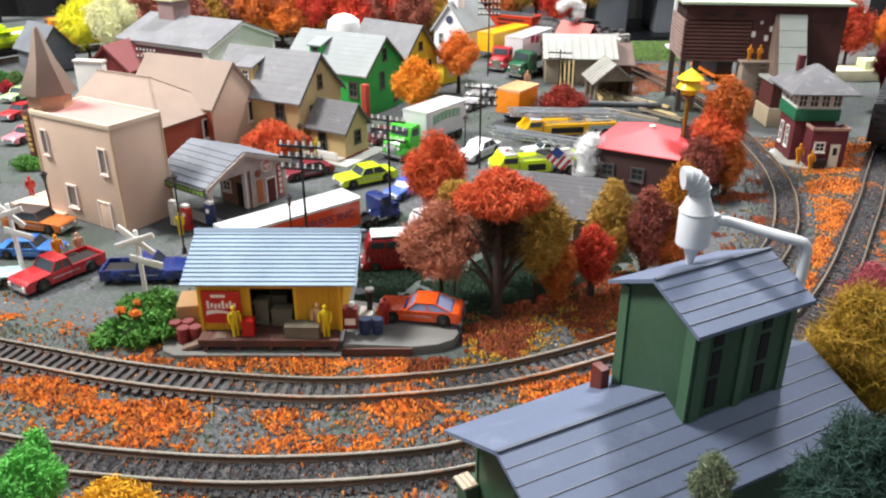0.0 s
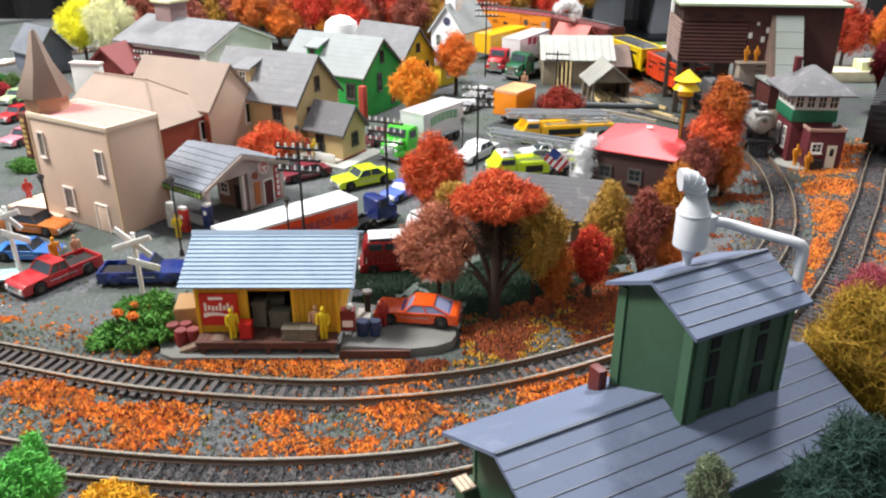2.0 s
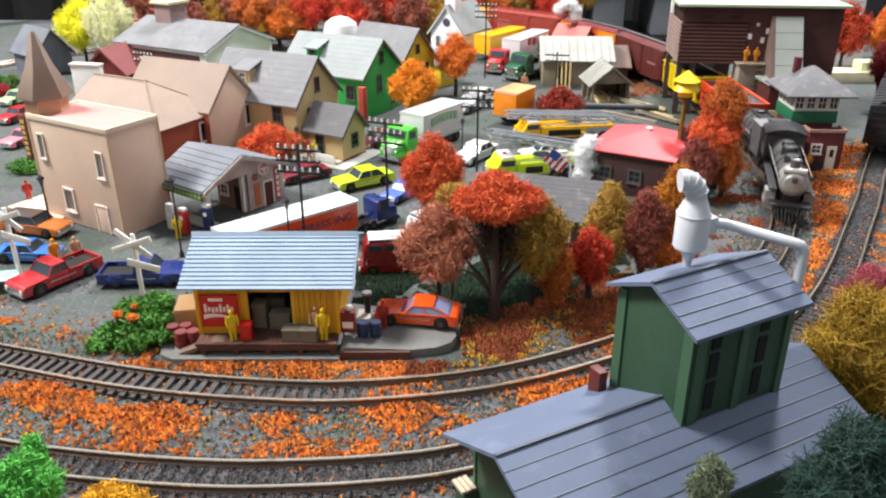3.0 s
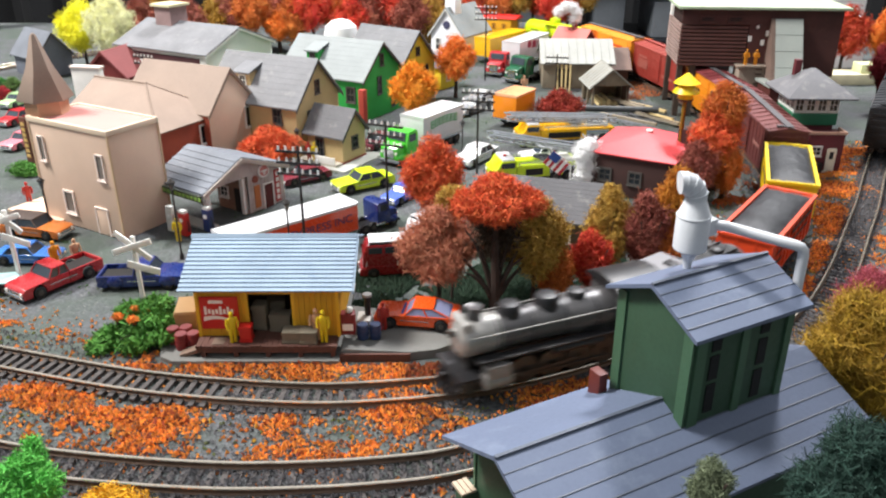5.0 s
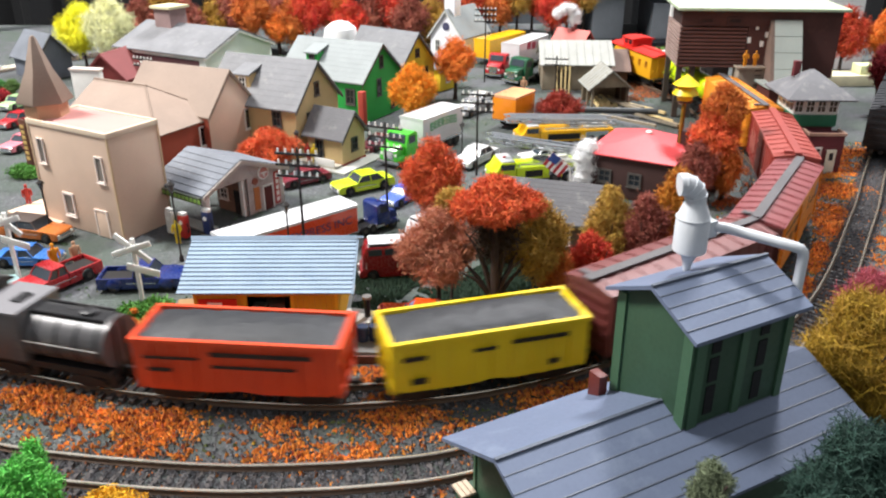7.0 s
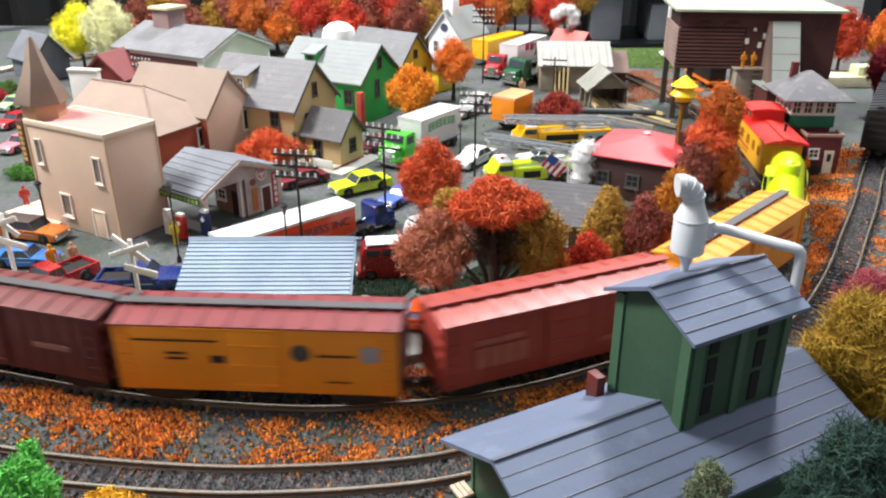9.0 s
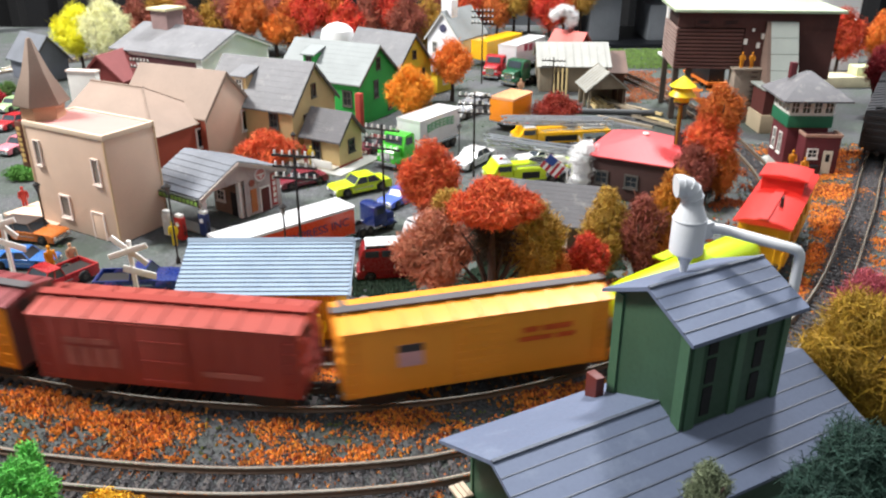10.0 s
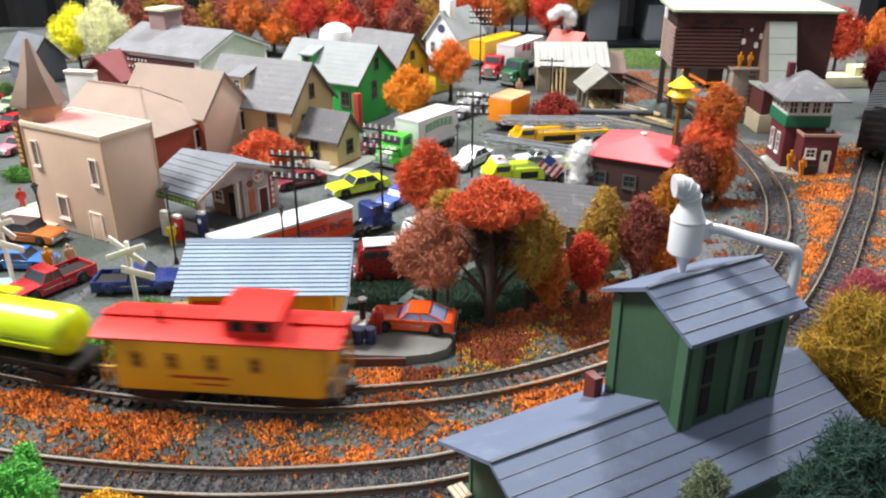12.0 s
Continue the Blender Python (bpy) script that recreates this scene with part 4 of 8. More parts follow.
def red_roof_shop():
    t = thing("red_roof_shop", 0.176, 0.668, 0, -30, "dark brown shop with a bright red hipped roof", "shop", "buildings of the model town")
    L, W, h = 0.072, 0.078, 0.036
    part("wall", Shape().box(-L / 2, L / 2, -W / 2, W / 2, 0, h), mat("dark_brown_brick", "3f2622", 0.75, 0, 0.2, 40, 1200, 0.3), t, bevel=0.0003)
    e = 0.003
    r = Shape().loft([[(-L / 2 - e, -W / 2 - e, h), (L / 2 + e, -W / 2 - e, h), (L / 2 + e, W / 2 + e, h), (-L / 2 - e, W / 2 + e, h)],
                      [(-L / 2 - e, -W / 2 - e, h + 0.001), (L / 2 + e, -W / 2 - e, h + 0.001), (L / 2 + e, W / 2 + e, h + 0.001), (-L / 2 - e, W / 2 + e, h + 0.001)],
                      [(-0.004, -0.012, h + 0.013), (0.004, -0.012, h + 0.013), (0.004, 0.012, h + 0.013), (-0.004, 0.012, h + 0.013)]])
    part("roof", r, mat("red_roof", "cf4a4e", 0.55, 0, 0.12, 30, 700), t)
    part("vent", Shape().lump((0.004, 0.0, h + 0.0138), (0.003, 0.003, 0.0015), 8, 6, 0.2), WHITE, t)
    part("chimney", Shape().box(L / 2 - 0.010, L / 2 - 0.002, 0.01, 0.018, h - 0.002, h + 0.016), mat("dark_brown_brick", "3f2622"), t)
    for u in (-0.02, 0.006):
        window_part(t, on_face("-y", L, W, u, 0.018), 0.012, 0.012, DARKTRIM)


def lumber_yard():
    wood = mat("grey_weathered_wood", "8f8370", 0.8, 0, 0.25, 40, 900, 0.3, streak=0.4, wear="5f5448")
    rf = mat("bleached_roof", "9a9a94", 0.7, 0, 0.14, 30, 700, 0.2, wear="8a8a80")
    t = house("lumber_shed", "weathered wooden lumber shed with bleached metal roof", 0.179, 1.083, -3, 0.089, 0.085, 0.034, 0.022, wood, rf, wood, [("-x", 0.0, 0.02, 0.014, 0.016)], courses=0, category="shed")
    s = Shape()
    for i in range(9):
        x = -0.042 + i * 0.0105
        s.prism([(-0.047, 0.0337), (-0.0005, 0.0572), (-0.0005, 0.0578), (-0.047, 0.0343)], x, x + 0.0006)
    part("roof_seam", s, rf, t)
    part("doorway", Shape().box(-0.024, -0.008, -0.0432, -0.0426, 0.002, 0.026), mat("dark_opening", "231d1b"), t)
    br = mat("dark_shed_boards", "5a4034", 0.8, 0, 0.25, 40, 900, 0.3, streak=0.4)
    house("brown_shed", "dark brown shed with a rusty lean-to roof", 0.237, 1.095, -3, 0.026, 0.070, 0.022, 0.020, br, mat("rusty_roof", "6b5348", 0.75, 0, 0.25, 40, 800, 0.2), br, [], courses=0, category="shed")
    ls = thing("lean_shed", 0.200, 0.965, 0, -86, "open wooden shed with pale slatted gable roof", "shed", "buildings of the model town")
    L, W, hw, hr = 0.050, 0.046, 0.026, 0.019
    part("roof", gable_roof(L, W, hw, hr, 0.004, 0.004, courses=0), rf, ls)
    for i in range(7):
        x = -L / 2 - 0.002 + i * (L + 0.004) / 6
        for sg in (-1, 1):
            p = [(sg * (W / 2 + 0.0038), hw - 0.0014), (0, hw + hr + 0.0015), (0, hw + hr + 0.0022), (sg * (W / 2 + 0.0038), hw - 0.0007)]
            part("roof_batten", Shape().prism(p if sg > 0 else p[::-1], x - 0.0004, x + 0.0004), wood, ls)
    for x in (-L / 2 + 0.002, 0.0, L / 2 - 0.002):
        for y in (-W / 2 + 0.002, W / 2 - 0.002):
            part("post", Shape().box(x - 0.0014, x + 0.0014, y - 0.0014, y + 0.0014, 0, hw), wood, ls)
    part("back_wall", Shape().box(-L / 2, L / 2, W / 2 - 0.0032, W / 2 - 0.0008, 0, hw - 0.001), br, ls)
    part("rear_gable", Shape().prism([(-W / 2, 0), (W / 2, 0), (W / 2, hw), (0, hw + hr), (-W / 2, hw)], -L / 2, -L / 2 + 0.0018), wood, ls)
    part("gable_board", Shape().prism([(-W / 2, hw), (W / 2, hw), (0, hw + hr)], L / 2 - 0.0018, L / 2), wood, ls)
    for i in range(5):
        part("stacked_board", Shape().box(-L / 2 + 0.006, L / 2 - 0.006, -0.012 + i * 0.005, -0.008 + i * 0.005, 0, 0.004 + 0.002 * (i % 3)), mat("fresh_lumber", "d8c08a", 0.7), ls)
    for i in range(4):
        st = thing("lumber_board", 0.150 + i * 0.0045, 1.025 - i * 0.004, 0, 0, "pale yellow board leaning on the shed", "lumber", "boards leaning on the shed")
        part("board", Shape().box(-0.0010, 0.0010, -0.0008, 0.0008, 0, 0.036), mat("fresh_lumber", "d8c08a", 0.7), st, at=pose(0, 0, 0, -14, random.uniform(-3, 3), 0))
    for i in range(10):
        st = thing("timber_beam", 0.23 + random.uniform(-0.03, 0.03), 0.93 + random.uniform(-0.08, 0.06), 0.001 + 0.002 * (i % 3), random.uniform(110, 140), "long grey timber beam lying in the lumber yard", "timber", "beams in the lumber yard")
        part("beam", Shape().box(-0.035, 0.035, -0.0016, 0.0016, 0, 0.003), wood if i % 3 else mat("fresh_lumber", "d8c08a"), st)


def mine():
    t = thing("coal_tipple", 0.356, 0.948, 0, -6, "tall dark brown slatted coal tipple with a grey chute", "coal tipple", "buildings of the model town")
    br = mat("tipple_brown", "4d2a25", 0.75, 0, 0.2, 40, 900, 0.3, wear="5e3a30")
    x0, x1, y0, y1, z0, z1 = -0.085, 0.085, -0.055, 0.030, 0.0585, 0.1205
    part("core", Shape().box(x0 + 0.004, x1 - 0.002, y0 + 0.003, y1 - 0.003, z0 + 0.001, z1), mat("tipple_core", "2a1714", 0.8), t)
    n = 11
    for i in range(n):
        z = z0 + (z1 - 0.017 - z0) * i / n
        # light on the slat edges is put into their colour, more on the left face
        part("slat", Shape().box(x0, x0 + 0.072, y0 - 0.0010, y0 + 0.0022, z, z + 0.0027), mat("tipple_slat", "5f3c36", 0.7, 0, 0.25, 40, 900, 0.2), t)
        part("slat", Shape().box(x0 - 0.0004, x0 + 0.0022, y0 + 0.0023, y1, z, z + 0.0027), mat("tipple_lit_side_slat", "9a837c", 0.7), t)
    part("front_panel", Shape().box(x0 + 0.073, x1, y0 - 0.0004, y0 + 0.0022, z0 - 0.010, z1 - 0.001), br, t)
    part("upper_band", Shape().box(x0, x1, y0 - 0.001, y0 + 0.0018, z1 - 0.017, z1 - 0.0005), br, t)
    part("roof", Shape().box(x0 - 0.006, x1 + 0.006, y0 - 0.008, y1 + 0.004, z1, z1 + 0.003), mat("pale_green_roof", "a9b79b", 0.7), t, bevel=0.0004)
    for x, w in ((-0.058, 0.017), (-0.028, 0.017)):
        window_part(t, Matrix.Translation((x, y0 - 0.001, z1 - 0.011)) @ pose(0, 0, 0, 90), w, 0.008, br, mat("window_black", "0d0f10"), (3, 1))
    for x, w, z in ((-0.010, 0.004, 0.086), (-0.003, 0.003, 0.100), (0.004, 0.004, 0.082), (0.008, 0.0035, 0.092)):
        part("broken_pane", Shape().box(x - w / 2, x + w / 2, y0 - 0.0009, y0 - 0.0003, z, z + 0.006), WHITE, t)
    leg = mat("timber_leg", "463c34", 0.8, 0, 0.25, 50, 800, 0.3)
    for x in (x0 + 0.004, x0 + 0.018, x1 - 0.008):
        for y in (y0 + 0.004, y1 - 0.006):
            part("leg", Shape().box(x - 0.003, x + 0.003, y - 0.003, y + 0.003, 0, z0), leg, t)
    part("brace", Shape().cyl((x0 + 0.004, y0 + 0.004, 0.004), (x0 + 0.018, y1 - 0.006, 0.06), 0.0016, n=6), leg, t)
    # chute
    gr = mat("chute_grey", "9aa09a", 0.6, 0, 0.12, 30, 700)
    cx = 0.028
    s = Shape()
    for i in range(4):
        za, zb = 0.1110 - i * 0.0160, 0.1110 - (i + 1) * 0.0160 + 0.0005
        ya, yb = y0 - 0.004 - i * 0.0085, y0 - 0.004 - (i + 1) * 0.0085
        s.prism([(ya, za), (ya + 0.004, za), (yb + 0.004, zb), (yb, zb)], cx - 0.0145, cx + 0.0145)
    part("chute", s, gr, t)
    part("chute_side", Shape().prism([(y0 - 0.038, 0.047), (y0, 0.047), (y0, 0.111), (y0 - 0.004, 0.111)], cx - 0.0185, cx - 0.0146), mat("chute_brown", "6e5a50", 0.8), t)
    conc = thing("concrete_pier", 0.344, 0.893, 0, 0, "stained concrete loading pier with a ladder", "pier", "buildings of the model town")
    part("block", Shape().box(-0.014, 0.020, -0.010, 0.010, 0, 0.0595), mat("stained_concrete", "96887a", 0.85, 0, 0.2, 30, 700, 0.2, wear="6d5d50", streak=0.3), conc, bevel=0.0006)
    part("cap", Shape().box(-0.0165, 0.0225, -0.0125, 0.0120, 0.0595, 0.0615), mat("stained_concrete", "96887a"), conc)
    for i in range(11):
        part("rung", Shape().box(0.004, 0.011, -0.0112, -0.0102, 0.004 + i * 0.0053, 0.0050 + i * 0.0053), mat("rust_iron", "4a3a32", 0.7), conc)
    sh = thing("brown_bunker", 0.3780, 0.858, 0, 0, "dark maroon bunker shed on a tan plinth", "shed", "buildings of the model town")
    part("plinth", Shape().box(-0.030, 0.030, -0.020, 0.02, 0, 0.020), mat("tan_plinth", "a99a80", 0.8, 0, 0.15), sh, bevel=0.0005)
    part("wall", Shape().box(-0.028, 0.028, -0.018, 0.018, 0.020, 0.047), mat("maroon_boards", "552722", 0.7, 0, 0.2), sh)
    part("roof", Shape().box(-0.031, 0.031, -0.022, 0.02, 0.047, 0.0492), mat("chute_grey", "9aa09a"), sh)


tan_store()
tan_row()
town_houses()
gas_station()
fuel_pump(-0.2066, 0.5605, -31, mat("pump_white", "d8d4cc", 0.4), "white fuel pump under the station canopy")
fuel_pump(-0.1945, 0.5520, -31, mat("pump_red", "b02822", 0.4), "red fuel pump under the station canopy")
fuel_pump(-0.1785, 0.5590, -31, mat("pump_blue", "27355e", 0.4), "dark blue fuel pump under the station canopy")
depot()
signal_tower()
elevator()
red_roof_shop()
lumber_yard()
mine()


# ---- the train: x forward, z = 0 at the rail head ----
BLACK = mat("running_gear_black", "1c1a1a", 0.5, 0.1, 0.3, 60, 900, 0.1, wear="3a322e")
STEEL = mat("wheel_steel", "5a5651", 0.5, 0.6, 0.2)
RAILTOP = 0.0046


def truck_bogie(parent, x, base=0.019, d=0.0098):
    s = Shape()
    for sg in (-1, 1):
        s.side([(-base / 2 - 0.003, 0.004), (-base / 2 - 0.002, 0.0072), (-0.003, 0.0085), (0.003, 0.0085), (base / 2 + 0.002, 0.0072), (base / 2 + 0.003, 0.004), (base / 2 - 0.003, 0.0032), (0.004, 0.0022), (-0.004, 0.0022), (-base / 2 + 0.003, 0.0032)], sg * 0.0115 - 0.0012, sg * 0.0115 + 0.0012)
    s.box(-0.003, 0.003, -0.0103, 0.0103, 0.004, 0.0095)
    b = part("bogie", s, BLACK, parent, at=pose(x, 0, 0))
    for xx in (-base / 2, base / 2):
        w = Shape()
        for sg in (-1, 1):
            w.cyl((0, sg * 0.0076, d / 2), (0, sg * 0.0092, d / 2), d / 2, n=18).cyl((0, sg * 0.0070, d / 2), (0, sg * 0.0076, d / 2), d / 2 + 0.0007, n=18)
        w.cyl((0, -0.0072, d / 2), (0, 0.0072, d / 2), 0.0009, n=8)
        part("wheelset", w, STEEL, b, at=pose(xx, 0, 0))
    return b


def couplers(parent, L):
    for sg in (-1, 1):
        s = Shape().box(min(sg * (L / 2 - 0.004), sg * (L / 2 + 0.0055)), max(sg * (L / 2 - 0.004), sg * (L / 2 + 0.0055)), -0.0011, 0.0011, 0.0075, 0.0098)
        s.box(sg * (L / 2 + 0.0052) - 0.0012, sg * (L / 2 + 0.0052) + 0.0012, -0.0019, 0.0019, 0.0068, 0.0105)
        part("coupler", s, BLACK, parent, bevel=0.0003)


def ladder(parent, x, y, face, z0, z1, material, w=0.0052):
    """A grab-iron ladder on a side ('s') or an end ('e')."""
    s = Shape()
    n = 6
    o = math.copysign(0.0007, y if face == "s" else x)
    for i in range(n):
        z = z0 + (z1 - z0) * (i + 0.5) / n
        if face == "s":
            s.box(x - w / 2, x + w / 2, min(y, y + o), max(y, y + o), z - 0.0003, z + 0.0003)
        else:
            s.box(min(x, x + o), max(x, x + o), y - w / 2, y + w / 2, z - 0.0003, z + 0.0003)
    for e in (-w / 2, w / 2):
        if face == "s":
            s.box(x + e - 0.0003, x + e + 0.0003, min(y, y + o), max(y, y + o), z0, z1)
        else:
            s.box(min(x, x + o), max(x, x + o), y + e - 0.0003, y + e + 0.0003, z0, z1)
    part("ladder", s, material, parent)


def freight(name, label, L, base=0.049):
    t = thing(name, 0, 0, RAILTOP, 0, label, "rail car", "cars of the moving freight train")
    part("underframe", Shape().box(-L / 2 + 0.002, L / 2 - 0.002, -0.011, 0.011, 0.0088, 0.0112).box(-0.02, 0.02, -0.004, 0.004, 0.005, 0.0089), BLACK, t)
    truck_bogie(t, base)
    truck_bogie(t, -base)
    couplers(t, L)
    return t


def boxcar(label, side, roof, walk_mat, door_mat, style):
    L, W, z0, z1 = 0.139, 0.0335, 0.0105, 0.0465
    t = freight("boxcar", label, L)
    body = part("body", Shape().box(-L / 2, L / 2, -W / 2, W / 2, z0, z1), side, t, bevel=0.0004)
    part("side_sill", Shape().side([(-L / 2 + 0.006, z0 + 0.0002), (L / 2 - 0.006, z0 + 0.0002), (L / 2 - 0.020, z0 - 0.0022), (-L / 2 + 0.020, z0 - 0.0022)], -W / 2 + 0.0004, -W / 2 + 0.0012), side, t)
    r = Shape().prism([(-W / 2 - 0.0008, z1), (W / 2 + 0.0008, z1), (W / 2 + 0.0008, z1 + 0.0008), (0, z1 + 0.0040), (-W / 2 - 0.0008, z1 + 0.0008)], -L / 2 - 0.0006, L / 2 + 0.0006)
    rf = part("roof", r, roof, t)
    for i in range(11):
        x = -L / 2 + 0.005 + i * (L - 0.010) / 10
        for sg in (-1, 1):
            p = [(sg * (W / 2), z1 + 0.0010), (sg * 0.003, z1 + 0.0035), (sg * 0.003, z1 + 0.0042), (sg * W / 2, z1 + 0.0017)]
            part("roof_rib", Shape().prism(p if sg < 0 else p[::-1], x - 0.0006, x + 0.0006), roof, rf)
    part("roofwalk", Shape().box(-L / 2 - 0.002, L / 2 + 0.002, -0.0030, 0.0030, z1 + 0.0046, z1 + 0.0054).box(L / 2 - 0.006, L / 2 - 0.002, -0.010, -0.0031, z1 + 0.0042, z1 + 0.0050), walk_mat, t)
    if style in ("ribbed", "plain"):
        for sg in (-1, 1):
            for i in range(14):
                x = -L / 2 + 0.005 + i * (L - 0.010) / 13
                if abs(x) > 0.014:
                    part("side_rivet_strip", Shape().box(x - 0.0003, x + 0.0003, min(sg * W / 2, sg * (W / 2 + 0.0004)), max(sg * W / 2, sg * (W / 2 + 0.0004)), z0 + 0.001, z1 - 0.001), side, body)
    for sg in (-1, 1):
        y0, y1 = sorted((sg * W / 2, sg * (W / 2 + 0.0012)))
        d = part("door", Shape().box(-0.0125, 0.0125, y0, y1, z0 + 0.001, z1 - 0.0015), door_mat, t, bevel=0.0002)
        for i in range(7 if style == "corrugated" else 3):
            z = z0 + 0.004 + i * (0.0045 if style == "corrugated" else 0.011)
            part("door_rib", Shape().box(-0.0118, 0.0118, min(y0, y1) - 0.0005 if sg < 0 else y1, min(y0, y1) if sg < 0 else y1 + 0.0005, z, z + 0.0012), door_mat, d)
        part("door_track", Shape().box(-0.013, 0.036, y0, y1, z1 - 0.0013, z1 - 0.0004), side, t)
    for sx in (-1, 1):
        for i in range(5):
            part("end_rib", Shape().box(min(sx * L / 2, sx * (L / 2 + 0.0009)), max(sx * L / 2, sx * (L / 2 + 0.0009)), -W / 2 + 0.003, W / 2 - 0.003, z0 + 0.004 + i * 0.0064, z0 + 0.0064 + i * 0.0064), side, t)
        ladder(t, sx * (L / 2 - 0.005), -W / 2, "s", z0, z1 - 0.002, side)
        ladder(t, sx * (L / 2 - 0.005), W / 2, "s", z0, z1 - 0.002, side)
        ladder(t, sx * L / 2, -W / 2 + 0.005, "e", z0, z1 - 0.002, side)
    part("brake_wheel", Shape().cyl((-L / 2 - 0.0012, 0.006, z1 - 0.003), (-L / 2 - 0.002, 0.006, z1 - 0.003), 0.0035, n=14), BLACK, t)
    return t, L, W, z0, z1


def bars(parent, name, y, rects, material):
    """Unreadable lettering as plain bars on the two sides of a car."""
    for x0, x1, z0, z1 in rects:
        for sg in (-1, 1):
            a, b = sorted((sg * y, sg * (y + 0.0003)))
            part(name, Shape().box(min(sg * -x0, sg * -x1), max(sg * -x0, sg * -x1), a, b, z0, z1), material, parent)


def hopper(label, colour):
    L, W, z1 = 0.1035, 0.0345, 0.0375
    t = freight("coal_hopper", label, L, 0.035)
    s = Shape()
    for sg in (-1, 1):
        y0, y1 = sorted((sg * W / 2, sg * (W / 2 - 0.0012)))
        s.side([(-L / 2, 0.0135), (-L / 2, z1), (L / 2, z1), (L / 2, 0.0135), (L / 2 - 0.006, 0.0105), (0.012, 0.0095), (0, 0.0110), (-0.012, 0.0095), (-L / 2 + 0.006, 0.0105)], y0, y1)
    part("side_sheet", s, colour, t)
    for sx in (-1, 1):
        p = [(sx * (L / 2 - 0.0004), z1), (sx * (L / 2 - 0.0016), z1), (sx * (L / 2 - 0.024), 0.0085), (sx * (L / 2 - 0.0225), 0.0085), (sx * (L / 2 - 0.0004), 0.026)]
        part("slope_sheet", Shape().side(p if sx < 0 else p[::-1], -W / 2 + 0.0012, W / 2 - 0.0012), colour, t)
        part("end_beam", Shape().box(min(sx * L / 2, sx * (L / 2 - 0.003)), max(sx * L / 2, sx * (L / 2 - 0.003)), -W / 2 + 0.0012, W / 2 - 0.0012, 0.0095, 0.0130), colour, t)
        for y in (-W / 2 + 0.0015, W / 2 - 0.0015, 0.006, -0.006):
            part("end_post", Shape().box(min(sx * L / 2, sx * (L / 2 - 0.0018)), max(sx * L / 2, sx * (L / 2 - 0.0018)), y - 0.001, y + 0.001, 0.0130, 0.0365), colour, t)
        ladder(t, sx * (L / 2 - 0.004), -W / 2, "s", 0.0115, z1 - 0.003, colour)
    rim = Shape()
    for sg in (-1, 1):
        rim.box(-L / 2 - 0.0008, L / 2 + 0.0008, min(sg * (W / 2 + 0.0012), sg * (W / 2 - 0.0014)), max(sg * (W / 2 + 0.0012), sg * (W / 2 - 0.0014)), z1 - 0.0008, z1 + 0.0014)
        rim.box(min(sg * (L / 2 + 0.0008), sg * (L / 2 - 0.0016)), max(sg * (L / 2 + 0.0008), sg * (L / 2 - 0.0016)), -W / 2 + 0.0014, W / 2 - 0.0014, z1 - 0.0008, z1 + 0.0014)
    part("rim", rim, colour, t)
    for i in range(9):
        x = -L / 2 + 0.010 + i * (L - 0.020) / 8
        for sg in (-1, 1):
            part("side_rib", Shape().box(x - 0.0006, x + 0.0006, min(sg * W / 2, sg * (W / 2 + 0.0011)), max(sg * W / 2, sg * (W / 2 + 0.0011)), 0.0125, z1 - 0.001), colour, t)
    n1, n2 = 36, 12
    c = Shape()
    top = [[(-L / 2 + 0.002 + (L - 0.004) * i / n1, -W / 2 + 0.0014 + (W - 0.0028) * j / n2, z1 - 0.0006 + 0.0052 * math.sin(math.pi * j / n2)**0.7 * min(1, 5 * i / n1, 5 * (n1 - i) / n1)**0.7 + random.uniform(-0.0006, 0.0007)) for j in range(n2 + 1)] for i in range(n1 + 1)]
    c.v = [p for r in top for p in r]
    c.f = [(i * (n2 + 1) + j, (i + 1) * (n2 + 1) + j, (i + 1) * (n2 + 1) + j + 1, i * (n2 + 1) + j + 1) for i in range(n1) for j in range(n2)]
    part("coal_load", c, mat("coal", "232428", 0.55, 0, 0.35, 80, 700, 0.8), t, "heaped dark grey coal load")
    return t


